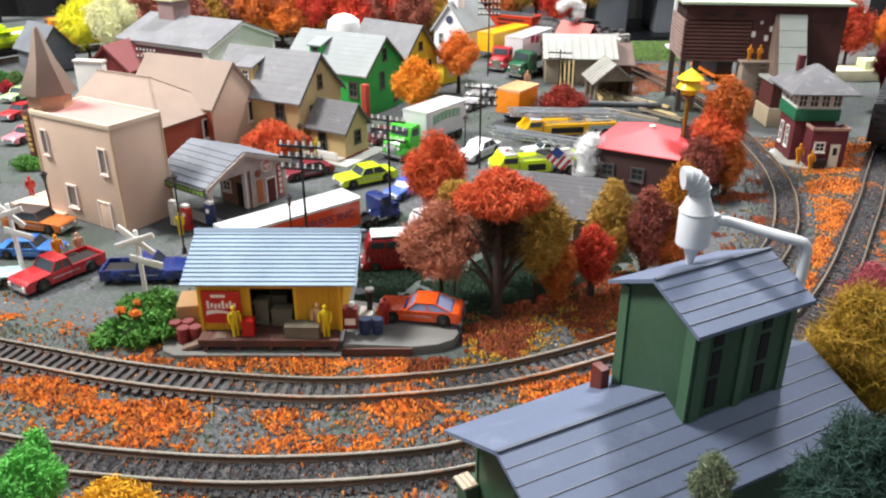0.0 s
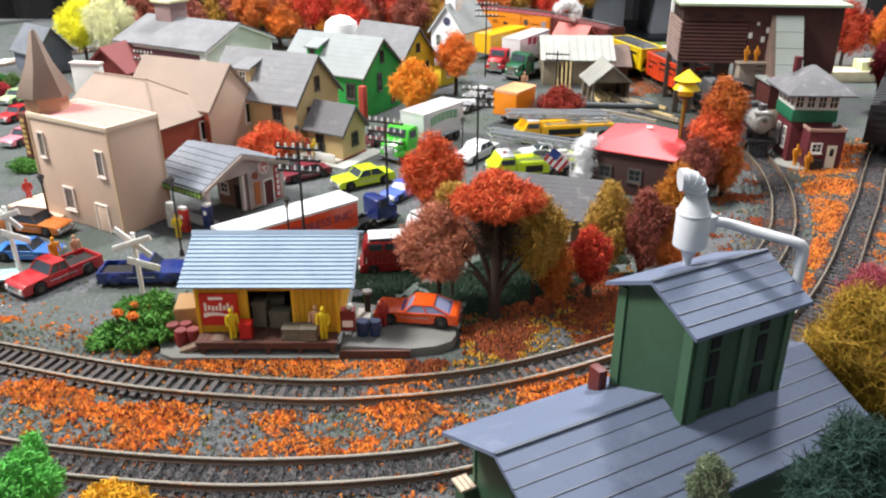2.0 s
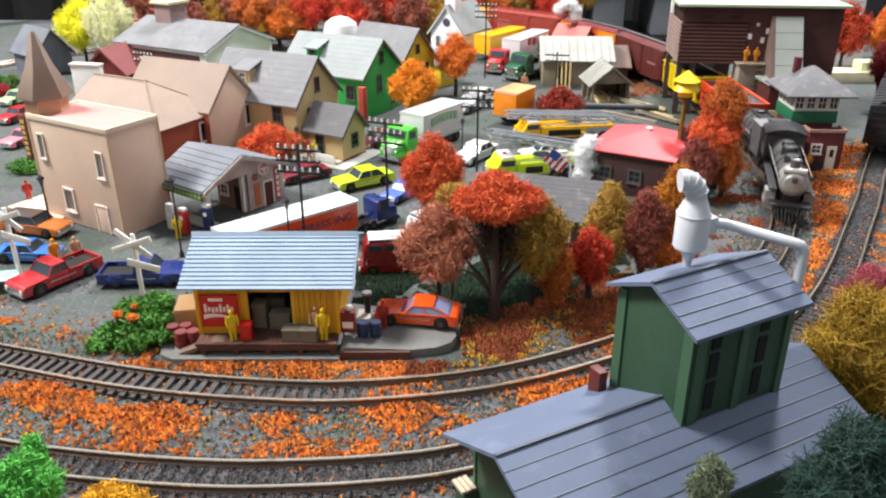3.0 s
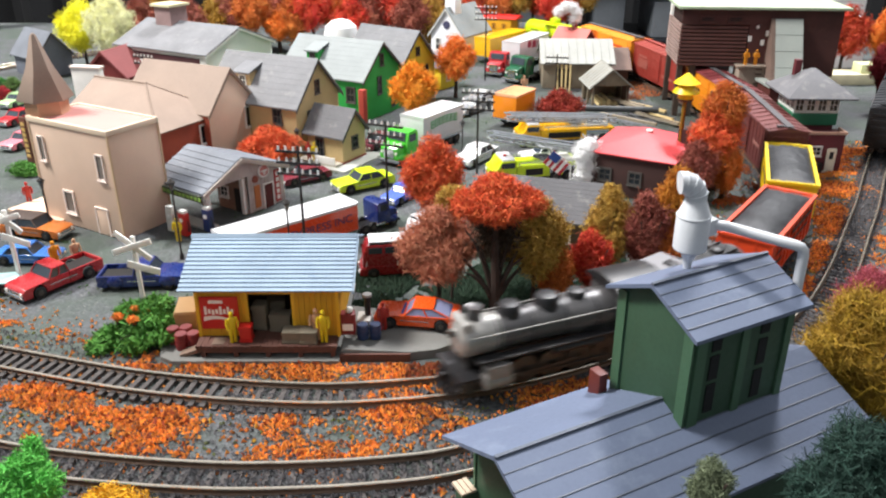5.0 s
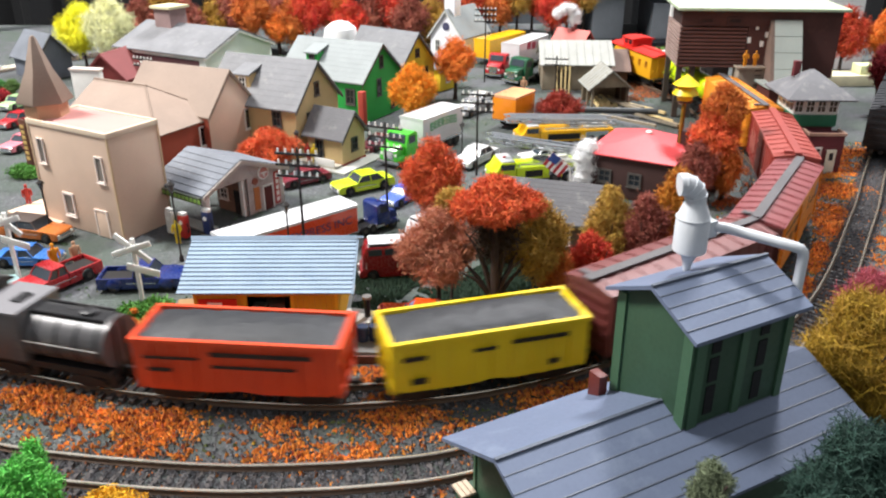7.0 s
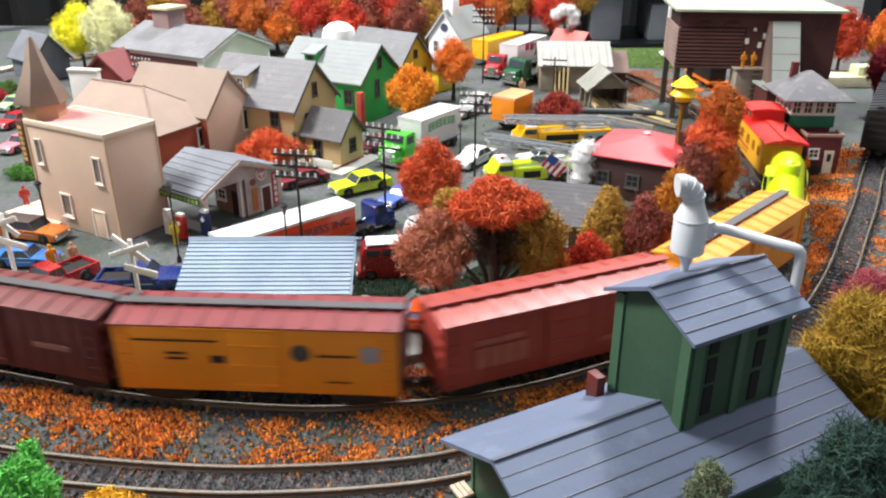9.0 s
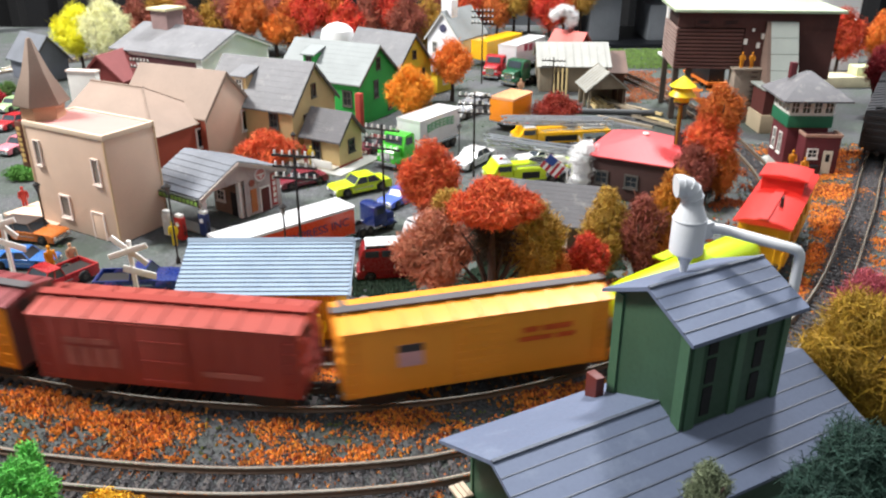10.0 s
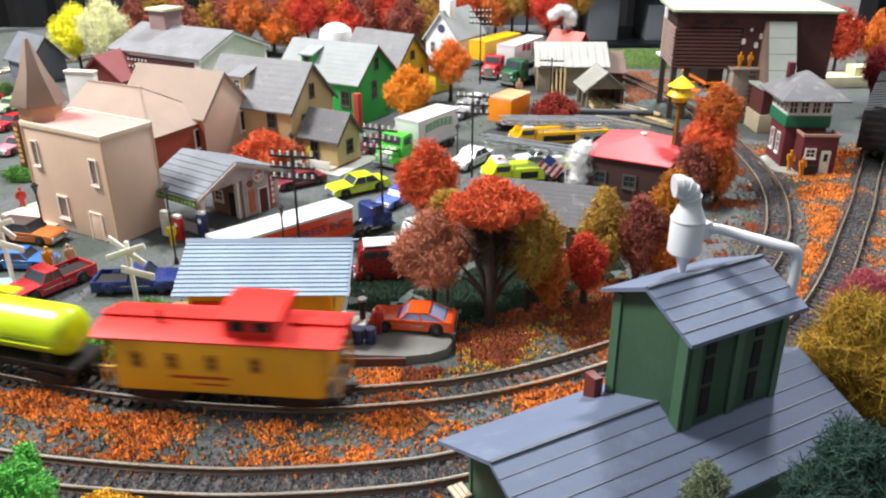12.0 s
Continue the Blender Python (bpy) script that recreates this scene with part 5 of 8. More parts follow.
def tank_car():
    L = 0.126
    t = freight("tank_car", "bright lime yellow tank car with a centre dome", L, 0.043)
    lime = mat("lime_paint", "c3dc12", 0.3, 0, 0.1, 20, 700, 0.03, coat=0.4)
    R, zc = 0.0135, 0.0288
    rings = []
    for x, k in ((-0.060, 0.30), (-0.0595, 0.62), (-0.0575, 0.86), (-0.0545, 0.97), (-0.051, 1.0), (-0.02, 1.0), (0.02, 1.0), (0.051, 1.0), (0.0545, 0.97), (0.0575, 0.86), (0.0595, 0.62), (0.060, 0.30)):
        rings.append([(x, R * k * math.cos(2 * math.pi * i / 28), zc + R * k * math.sin(2 * math.pi * i / 28)) for i in range(28)])
    part("tank", Shape().loft(rings), lime, t)
    part("frame", Shape().box(-L / 2, L / 2, -0.012, 0.012, 0.0112, 0.0138), BLACK, t, bevel=0.0003)
    for x in (-0.046, 0.046):
        part("saddle", Shape().box(x - 0.003, x + 0.003, -0.011, 0.011, 0.0138, 0.0200), BLACK, t)
    d = part("dome", Shape().lathe([(0.0085, 0.040), (0.0085, 0.0472), (0.0078, 0.0486), (0.004, 0.0492)], 0, 0, 0, 20), lime, t)
    part("dome_hatch", Shape().lathe([(0.0045, 0.0490), (0.0045, 0.0502), (0.003, 0.0508)], 0, 0, 0, 14), lime, d)
    part("dome_platform", Shape().box(-0.013, 0.013, -0.0155, -0.0088, 0.0398, 0.0406), lime, t)
    for sg in (-1, 1):
        part("handrail", Shape().tube([(-0.055, sg * 0.0158, 0.027), (0, sg * 0.0160, 0.027), (0.055, sg * 0.0158, 0.027)], 0.0004, 6), lime, t)
        ladder(t, 0, sg * 0.0152, "s", 0.016, 0.040, BLACK)
    bars(t, "lettering_bar", 0.0149, ((-0.040, -0.022, 0.0275, 0.030), (0.024, 0.044, 0.0275, 0.0295)), mat("lettering_green", "6f8a10", 0.5))
    return t


def caboose():
    L, W, z0, z1 = 0.104, 0.0325, 0.0105, 0.0395
    t = freight("caboose", "yellow caboose with red roof and cupola", 0.120, 0.036)
    yel = mat("caboose_yellow", "e3a51c", 0.5, 0, 0.12, 30, 800, 0.1)
    red = mat("caboose_red", "cf2a22", 0.4, 0, 0.1, 30, 800, 0.05)
    part("body", Shape().box(-L / 2, L / 2, -W / 2, W / 2, z0, z1), yel, t, bevel=0.0004)
    part("platform", Shape().box(-0.060, 0.060, -W / 2 + 0.001, W / 2 - 0.001, z0 - 0.0012, z0 + 0.0006), BLACK, t)
    def curved(w, za, h):
        return [(-w, za), (w, za), (w, za + 0.001), (w * 0.6, za + h * 0.75), (0, za + h), (-w * 0.6, za + h * 0.75), (-w, za + 0.001)]
    part("roof", Shape().prism(curved(W / 2 + 0.002, z1, 0.0045), -0.0615, 0.0615), red, t)
    cx = -0.018
    cu = part("cupola", Shape().box(cx - 0.013, cx + 0.013, -W / 2 + 0.002, W / 2 - 0.002, z1 + 0.0012, z1 + 0.0125), red, t, bevel=0.0004)
    part("cupola_roof", Shape().prism(curved(W / 2, z1 + 0.0125, 0.003), cx - 0.0155, cx + 0.0155), red, cu)
    for x in (-0.006, 0.006):
        for sg in (-1, 1):
            y0, y1 = sorted((sg * (W / 2 - 0.002), sg * (W / 2 - 0.0016)))
            part("cupola_window", Shape().box(cx + x - 0.0035, cx + x + 0.0035, y0, y1, z1 + 0.006, z1 + 0.011), glass_dark(), cu)
    part("roofwalk", Shape().box(cx + 0.016, 0.062, -0.003, 0.003, z1 + 0.0050, z1 + 0.0056).box(-0.062, cx - 0.016, -0.003, 0.003, z1 + 0.0050, z1 + 0.0056), red, t)
    part("smoke_stack", Shape().cyl((0.030, 0.006, z1 + 0.003), (0.030, 0.006, z1 + 0.011), 0.0012, n=10), BLACK, t)
    for x in (0.040, 0.022, 0.002, -0.020):
        for sg in (-1, 1):
            m = Matrix.Translation((x, sg * W / 2, 0.028)) @ pose(0, 0, 0, 90, 0, 0 if sg < 0 else 180)
            window_part(t, m, 0.0055, 0.0085, mat("caboose_frame", "b97a1c", 0.5), sill=False)
    for sg in (-1, 1):
        y0, y1 = sorted((sg * W / 2, sg * (W / 2 + 0.0003)))
        part("shield", Shape().lathe([(0.004, 0), (0.004, 0.0003)], 0, 0, 0, 12), WHITE, t, at=Matrix.Translation((-0.036, sg * W / 2, 0.028)) @ pose(0, 0, 0, -sg * -90))
    bars(t, "lettering_bar", W / 2, ((-0.024, 0.006, 0.0185, 0.0200), (-0.012, 0.004, 0.0150, 0.0160)), mat("lettering_red", "b0301c", 0.5))
    for sx in (-1, 1):
        for sg in (-1, 1):
            part("end_rail", Shape().tube([(sx * 0.053, sg * 0.0145, z0), (sx * 0.053, sg * 0.0145, 0.022), (sx * 0.0595, sg * 0.0145, 0.022), (sx * 0.0595, sg * 0.0145, z0)], 0.0005, 6), yel, t)
            part("roof_post", Shape().cyl((sx * 0.0595, sg * 0.0100, z0), (sx * 0.0595, sg * 0.0100, z1), 0.0005, n=6), yel, t)
    return t


GREY = mat("weathered_engine_grey", "5b595a", 0.38, 0.3, 0.25, 25, 700, 0.15, wear="7d7874")
DGREY = mat("dark_engine_grey", "262527", 0.42, 0.2, 0.25, 25, 700, 0.15, wear="5e5a57")


def locomotive():
    t = thing("steam_locomotive", 0, 0, RAILTOP, 0, "weathered grey steam locomotive with silver smokebox", "locomotive", "cars of the moving freight train")
    zc, R = 0.0290, 0.0100
    def ring(x, r, z=zc):
        return [(x, r * math.cos(2 * math.pi * i / 24), z + r * math.sin(2 * math.pi * i / 24)) for i in range(24)]
    part("boiler", Shape().loft([ring(-0.034, R * 1.12), ring(-0.010, R * 1.12), ring(-0.006, R * 1.02), ring(0.034, R)]), GREY, t)
    sm = part("smokebox", Shape().loft([ring(0.034, R * 1.03), ring(0.053, R * 1.03), ring(0.0545, R * 0.95), ring(0.0550, R * 0.80), ring(0.0562, R * 0.70), ring(0.0568, R * 0.30)]), mat("silver_smokebox", "a3a09c", 0.4, 0.4, 0.15, 30, 700, 0.1), t, "silver painted smokebox")
    part("headlight", Shape().cyl((0.0555, 0, zc + 0.004), (0.0595, 0, zc + 0.004), 0.0022, n=14), STEEL, sm)
    part("funnel", Shape().lathe([(0.0040, zc + R - 0.002), (0.0036, zc + R + 0.004), (0.0042, zc + R + 0.0062), (0.0042, zc + R + 0.0068), (0.0025, zc + R + 0.0062)], 0.046, 0, 0, 16), GREY, t)
    part("feedwater_heater", Shape().cyl((0.0525, -0.008, zc + R - 0.001), (0.0525, 0.008, zc + R - 0.001), 0.0028, n=14), mat("silver_smokebox", "b5b3b0"), t)
    for x, r, h, nm in ((0.026, 0.0062, 0.0050, "sand_dome"), (0.004, 0.0066, 0.0056, "steam_dome"), (-0.014, 0.0052, 0.0045, "sand_dome")):
        part(nm, Shape().lathe([(r * 1.1, zc + R - 0.0035), (r, zc + R), (r, zc + R + h * 0.6), (r * 0.85, zc + R + h * 0.9), (r * 0.4, zc + R + h)], x, 0, 0, 16), DGREY, t)
    for x in (0.036, 0.016, -0.004, -0.022):
        part("boiler_band", Shape().loft([ring(x - 0.0004, R * (1.06 if x > -0.01 else 1.15)), ring(x + 0.0004, R * (1.06 if x > -0.01 else 1.15))]), DGREY, t)
    c = part("cab", Shape().box(-0.060, -0.034, -0.0158, 0.0158, 0.0200, 0.0420), GREY, t, bevel=0.0005)
    part("cab_roof", Shape().prism([(-0.0172, 0.0420), (0.0172, 0.0420), (0.0168, 0.0436), (0.009, 0.0468), (0, 0.0478), (-0.009, 0.0468), (-0.0168, 0.0436)], -0.063, -0.031), DGREY, c)
    for sg in (-1, 1):
        y0, y1 = sorted((sg * 0.0158, sg * 0.0161))
        for x in (-0.0535, -0.0445):
            part("cab_window", Shape().box(x - 0.0035, x + 0.0035, y0, y1, 0.031, 0.0385), glass_dark(), c)
        part("running_board", Shape().box(-0.034, 0.050, min(sg * 0.0100, sg * 0.0160), max(sg * 0.0100, sg * 0.0160), 0.0212, 0.0222), DGREY, t)
        part("air_tank", Shape().cyl((-0.024, sg * 0.0135, 0.0180), (0.006, sg * 0.0135, 0.0180), 0.0022, n=12), DGREY, t)
        part("cylinder", Shape().cyl((0.032, sg * 0.0140, 0.0095), (0.047, sg * 0.0140, 0.0095), 0.0046, n=16).box(0.033, 0.046, sg * 0.0140 - 0.0038, sg * 0.0140 + 0.0038, 0.0115, 0.0190), mat("pale_cylinder", "8f8b88", 0.45, 0.3), t)
        for x in (0.021, 0.0045, -0.012, -0.0285):
            w = part("driver_wheel", Shape().cyl((0, sg * 0.0075, 0.0080), (0, sg * 0.0096, 0.0080), 0.0080, n=22).cyl((0, sg * 0.0096, 0.0080), (0, sg * 0.0104, 0.0080), 0.0022, n=12), BLACK, t, at=pose(x, 0, 0))
            part("rim", Shape().loft([[((0.0080 if k in (1, 2) else 0.0072) * math.cos(2 * math.pi * i / 22), sg * (0.0096 + (0.0004 if k in (2, 3) else -0.0006)), 0.0080 + (0.0080 if k in (1, 2) else 0.0072) * math.sin(2 * math.pi * i / 22)) for i in range(22)] for k in (0, 1, 2, 3)]), STEEL, w)
        part("side_rod", Shape().box(-0.0295, 0.0220, min(sg * 0.0106, sg * 0.0114), max(sg * 0.0106, sg * 0.0114), 0.0042, 0.0058), STEEL, t)
        part("main_rod", Shape().box(-0.012, 0.034, min(sg * 0.0118, sg * 0.0124), max(sg * 0.0118, sg * 0.0124), 0.0075, 0.0088, pose(0, 0, 0, 0, 2, 0)), STEEL, t)
        part("handrail", Shape().tube([(-0.032, sg * 0.0128, 0.0345), (0.0, sg * 0.0128, 0.0345), (0.052, sg * 0.0124, 0.0345)], 0.0004, 6), mat("silver_smokebox", "b5b3b0"), t)
        part("pilot_wheel", Shape().cyl((0.052, sg * 0.0076, 0.0042), (0.052, sg * 0.0092, 0.0042), 0.0042, n=16), STEEL, t)
        part("trailing_wheel", Shape().cyl((-0.047, sg * 0.0076, 0.0050), (-0.047, sg * 0.0092, 0.0050), 0.0050, n=16), STEEL, t)
    part("frame", Shape().box(-0.058, 0.052, -0.0058, 0.0058, 0.0060, 0.0200), BLACK, t)
    part("firebox", Shape().box(-0.034, -0.014, -0.0105, 0.0105, 0.0150, 0.0290), DGREY, t, bevel=0.0008)
    part("pilot_deck", Shape().box(0.048, 0.060, -0.0150, 0.0150, 0.0115, 0.0130), DGREY, t)
    for i in range(9):
        y = -0.012 + i * 0.003
        p = Shape().add([(0.059, y - 0.0006, 0.0114), (0.059, y + 0.0006, 0.0114), (0.0655 - abs(i - 4) * 0.0008, y * 0.8 + 0.0006, 0.0015), (0.0655 - abs(i - 4) * 0.0008, y * 0.8 - 0.0006, 0.0015), (0.0575, y - 0.0006, 0.0114), (0.0575, y + 0.0006, 0.0114), (0.0640 - abs(i - 4) * 0.0008, y * 0.8 + 0.0006, 0.0015), (0.0640 - abs(i - 4) * 0.0008, y * 0.8 - 0.0006, 0.0015)],
              [(0, 3, 2, 1), (4, 5, 6, 7), (0, 1, 5, 4), (1, 2, 6, 5), (2, 3, 7, 6), (3, 0, 4, 7)])
        part("pilot_bar", p, DGREY, t)
    part("coupler", Shape().box(0.060, 0.0655, -0.0015, 0.0015, 0.0078, 0.0105), BLACK, t)
    part("drawbar", Shape().box(-0.066, -0.058, -0.0015, 0.0015, 0.0080, 0.0098), BLACK, t)
    return t


def tender():
    L, W = 0.076, 0.0310
    t = thing("coal_tender", 0, 0, RAILTOP, 0, "weathered grey tender with a rounded tank and coal bunker", "tender", "cars of the moving freight train")
    part("frame", Shape().box(-L / 2, L / 2, -0.0125, 0.0125, 0.0088, 0.0125), BLACK, t)
    truck_bogie(t, 0.024, 0.017)
    truck_bogie(t, -0.024, 0.017)
    couplers(t, L)
    prof = [(0.0143 * math.cos(2 * math.pi * i / 24), 0.0245 + 0.0138 * math.sin(2 * math.pi * i / 24)) for i in range(24)]
    part("tank", Shape().prism(prof, -L / 2, 0.010), GREY, t)
    for x in (-0.034, -0.022, -0.010, 0.002):
        part("tank_band", Shape().prism([(y * 1.03, 0.0245 + (z - 0.0245) * 1.03) for y, z in prof], x, x + 0.0012), DGREY, t)
    part("filler_hatch", Shape().lathe([(0.0045, 0.0370), (0.0045, 0.0402), (0.0030, 0.0410)], -0.022, 0, 0, 14), DGREY, t)
    part("top_deck", Shape().box(-L / 2 + 0.003, 0.0098, -0.0062, 0.0062, 0.0376, 0.0384), DGREY, t)
    part("bunker", Shape().box(0.010, L / 2 - 0.002, -W / 2, W / 2, 0.0125, 0.0400), GREY, t, bevel=0.0006)
    part("bunker_roof", Shape().box(0.010, L / 2 - 0.001, -W / 2 - 0.0006, W / 2 + 0.0006, 0.0400, 0.0412), mat("pale_engine_grey", "79777a", 0.5, 0.1, 0.15), t)
    part("hatch", Shape().box(0.016, 0.022, -0.005, 0.005, 0.0412, 0.0425), DGREY, t, bevel=0.0003)
    for sg in (-1, 1):
        part("handrail", Shape().tube([(-L / 2 + 0.002, sg * 0.0160, 0.0262), (0.008, sg * 0.0160, 0.0262)], 0.0004, 6), mat("silver_smokebox", "b5b3b0"), t)
        part("top_pipe", Shape().tube([(-L / 2 + 0.004, sg * 0.006, 0.0390), (0.008, sg * 0.006, 0.0390)], 0.0007, 6), DGREY, t)
    part("rear_ladder", Shape().box(-L / 2 - 0.0007, -L / 2, -0.004, -0.0032, 0.013, 0.036).box(-L / 2 - 0.0007, -L / 2, 0.0032, 0.004, 0.013, 0.036), DGREY, t)
    return t


def build_train():
    cars = [(locomotive(), 0.0640, 0.026), (tender(), 0.1660, 0.024)]
    ro, ye = mat("hopper_orange_red", "d4451f", 0.45, 0, 0.14, 30, 700, 0.06), mat("hopper_yellow", "dfc018", 0.45, 0, 0.12, 30, 700, 0.06)
    h1, h2 = hopper("orange-red coal hopper car heaped with coal", ro), hopper("yellow coal hopper car heaped with coal", ye)
    lb = mat("lettering_black", "1c1614", 0.6)
    bars(h1, "lettering_bar", 0.0184, ((-0.046, -0.018, 0.0285, 0.0300), (-0.012, 0.038, 0.0310, 0.0335), (-0.012, 0.030, 0.0245, 0.0262), (-0.044, -0.032, 0.0215, 0.0235)), lb)
    bars(h2, "lettering_bar", 0.0184, ((-0.046, -0.034, 0.0285, 0.0310), (-0.010, 0.002, 0.0285, 0.0305), (0.010, 0.040, 0.0300, 0.0325), (-0.042, -0.034, 0.0150, 0.0185), (0.030, 0.036, 0.0150, 0.0180)), lb)
    cars += [(h1, 0.2720, 0.038), (h2, 0.3930, 0.038)]
    brown, maroon = mat("boxcar_brown", "5b2724", 0.5, 0, 0.16, 30, 700, 0.08), mat("reefer_maroon_roof", "7d3a3c", 0.45, 0, 0.15, 30, 700, 0.08)
    orange, red, gold = mat("reefer_orange", "d98213", 0.45, 0, 0.1, 30, 700, 0.05), mat("boxcar_red", "93372e", 0.45, 0, 0.13, 30, 700, 0.06), mat("boxcar_gold", "e4922a", 0.45, 0, 0.1, 30, 700, 0.05)
    walkm, pale = mat("roofwalk_grey", "4e4a4c", 0.6), mat("faded_lettering", "a85a4e", 0.6)
    b4 = boxcar("dark brown wooden boxcar with grey roofwalk", brown, mat("boxcar_brown_roof", "6d3a38", 0.45, 0, 0.15), walkm, brown, "ribbed")
    bars(b4[0], "lettering_bar", 0.0172, ((-0.055, -0.030, 0.028, 0.034), (0.030, 0.052, 0.026, 0.029)), mat("dull_brown_lettering", "8a5a52", 0.6))
    b5 = boxcar("orange refrigerator car with maroon roof and black roofwalk", orange, maroon, walkm, orange, "smooth")
    bars(b5[0], "lettering_bar", 0.0172, ((-0.060, -0.018, 0.0385, 0.0395), (-0.044, -0.034, 0.0285, 0.0295), (-0.044, -0.034, 0.0315, 0.0325), (0.030, 0.048, 0.0320, 0.0330), (0.034, 0.046, 0.0175, 0.0182), (-0.022, -0.015, 0.0270, 0.0310)), lb)
    for sx in (-1, 1):
        part("end_panel", Shape().box(min(sx * 0.0697, sx * 0.0708), max(sx * 0.0697, sx * 0.0708), -0.0165, 0.0165, 0.0107, 0.0464), mat("reefer_dark_end", "4a2420", 0.55, 0, 0.2, 30, 700, 0.08), b5[0], "dark maroon car end")
    for sg in (-1, 1):
        part("round_emblem", Shape().lathe([(0.0048, 0), (0.0048, 0.0003)], 0, 0, 0, 16), mat("emblem_dark", "3a3c3a", 0.5), b5[0], at=Matrix.Translation((-0.022 * sg, sg * 0.0167, 0.0335)) @ pose(0, 0, 0, -sg * 90))
        part("shield", Shape().box(-0.0042, 0.0042, -0.0042, 0.0042, 0, 0.0003), mat("shield_grey", "8d8a92", 0.5), b5[0], at=Matrix.Translation((-0.056 * sg, sg * 0.0168, 0.0335)) @ pose(0, 0, 0, -sg * 90))
    b6 = boxcar("brick red steel boxcar with red roof", red, mat("boxcar_red_roof", "9c463d", 0.4, 0, 0.12), red, red, "ribbed")
    bars(b6[0], "lettering_bar", 0.0172, ((-0.052, -0.040, 0.033, 0.036), (-0.038, -0.026, 0.033, 0.036), (-0.052, -0.046, 0.020, 0.031), (-0.0445, -0.0385, 0.020, 0.031), (-0.037, -0.031, 0.020, 0.031), (-0.0295, -0.0235, 0.020, 0.031), (0.020, 0.050, 0.0195, 0.0225)), pale)
    b7 = boxcar("golden yellow boxcar with red lettering and black roofwalk", gold, gold, walkm, gold, "corrugated")
    bars(b7[0], "lettering_bar", 0.0172, ((0.022, 0.030, 0.0345, 0.0375), (0.032, 0.048, 0.0345, 0.0375), (0.020, 0.038, 0.0295, 0.0320), (0.040, 0.050, 0.0295, 0.0320)), mat("lettering_vermilion", "d0501a", 0.5))
    for sg in (-1, 1):
        a = Matrix.Translation((sg * 0.036, sg * 0.0168, 0.031)) @ pose(0, 0, 0, -sg * 90)
        sh = part("shield", Shape().box(-0.0062, 0.0062, -0.0062, 0.0060, 0, 0.0003), mat("shield_pink", "c79aa0", 0.5), b7[0], "pale shield with dark top band", at=a)
        part("shield_band", Shape().box(-0.0062, 0.0062, 0.0020 if sg < 0 else -0.0062, 0.0060 if sg < 0 else -0.0022, 0.0003, 0.0005), mat("shield_dark", "2f3038", 0.5), sh)
    cars += [(b4[0], 0.5215, 0.049), (b5[0], 0.6665, 0.049), (b6[0], 0.8188, 0.049), (b7[0], 0.9706, 0.049), (tank_car(), 1.1170, 0.043), (caboose(), 1.2580, 0.036)]
    return cars


TRAIN = build_train()


def motions():
    """The train runs down from the far side, round the front curve and out; s is how far its pilot is past the station."""
    times = [k * 0.25 for k in range(49)]
    for car, back, half in TRAIN:
        rows = []
        for t in times:
            u, slow = (t - 6) / 4, min(1.0, max(0.0, (t - 9.2) / 2.0))
            s = STATION + 0.1448 + 0.7369 * u + 0.0295 * u**2 + 0.0007 * u**3 + 0.0022 * u**4 - back - 0.10 * max(0.0, 1 - t / 1.9)**1.3 - 0.002 - 0.0060 * slow * slow * (3 - 2 * slow)
            xa, ya, _ = on_line(IN_C, IN_S, s + half)
            xb, yb, _ = on_line(IN_C, IN_S, s - half)
            rows.append((t, pose((xa + xb) / 2, (ya + yb) / 2, RAILTOP, 0, 0, math.degrees(math.atan2(ya - yb, xa - xb)))))
        walk(car, rows)


# ---- trees and shrubs ----
rng = np.random.default_rng(7)


def leaf_mat(name, hexes):
    return mat(name, hexes, 0.9, 0, 0.22, 60, 500, 0.0, island=0.34)


def blades(s, centre, radii, n, length, width, seed, lump=0.35, shell=0.62, out=0.5, fill=0.25):
    """Many small curled flakes over and inside an uneven, lumpy crown."""
    d = rng.normal(size=(n, 3))
    d /= np.linalg.norm(d, axis=1)[:, None]
    k = np.array([1 + lump * noise.noise(Vector(v) * 2.3 + Vector((seed * 1.7, seed * 0.9, seed))) + 0.5 * lump * noise.noise(Vector(v) * 5.5 + Vector((seed, 0, seed * 2.2)))
                  + 0.55 * lump * noise.noise(Vector(v) * 11.0 + Vector((0, seed * 1.3, seed))) for v in d])
    rad = np.where(rng.random(n) < fill, rng.uniform(0.2, 0.8, n), rng.uniform(shell, 1.0, n)) * k
    p = np.array(centre) + d * rad[:, None] * np.array(radii)
    a = rng.normal(size=(n, 3)) + d * out * 2
    a /= np.linalg.norm(a, axis=1)[:, None]
    b = np.cross(a, rng.normal(size=(n, 3)))
    b /= np.linalg.norm(b, axis=1)[:, None]
    c = np.cross(a, b)
    L, Wd = length * rng.uniform(0.5, 1.3, n)[:, None], width * rng.uniform(0.6, 1.3, n)[:, None]
    o = len(s.v)
    bow = rng.uniform(0.12, 0.42, n)[:, None]
    q = np.stack([p - a * L / 2 - b * Wd / 2, p - a * L / 2 + b * Wd / 2, p + b * Wd / 2 + c * L * bow, p - b * Wd / 2 + c * L * bow, p + a * L / 2 + b * Wd / 3, p + a * L / 2 - b * Wd / 3], axis=1).reshape(-1, 3)
    s.v += [tuple(v) for v in q]
    for i in range(n):
        j = o + 6 * i
        s.f += [(j, j + 1, j + 2, j + 3), (j + 3, j + 2, j + 4, j + 5)]
    return s


BARK = mat("tree_bark", "3b2c25", 0.85, 0, 0.3, 60, 600, 0.5)


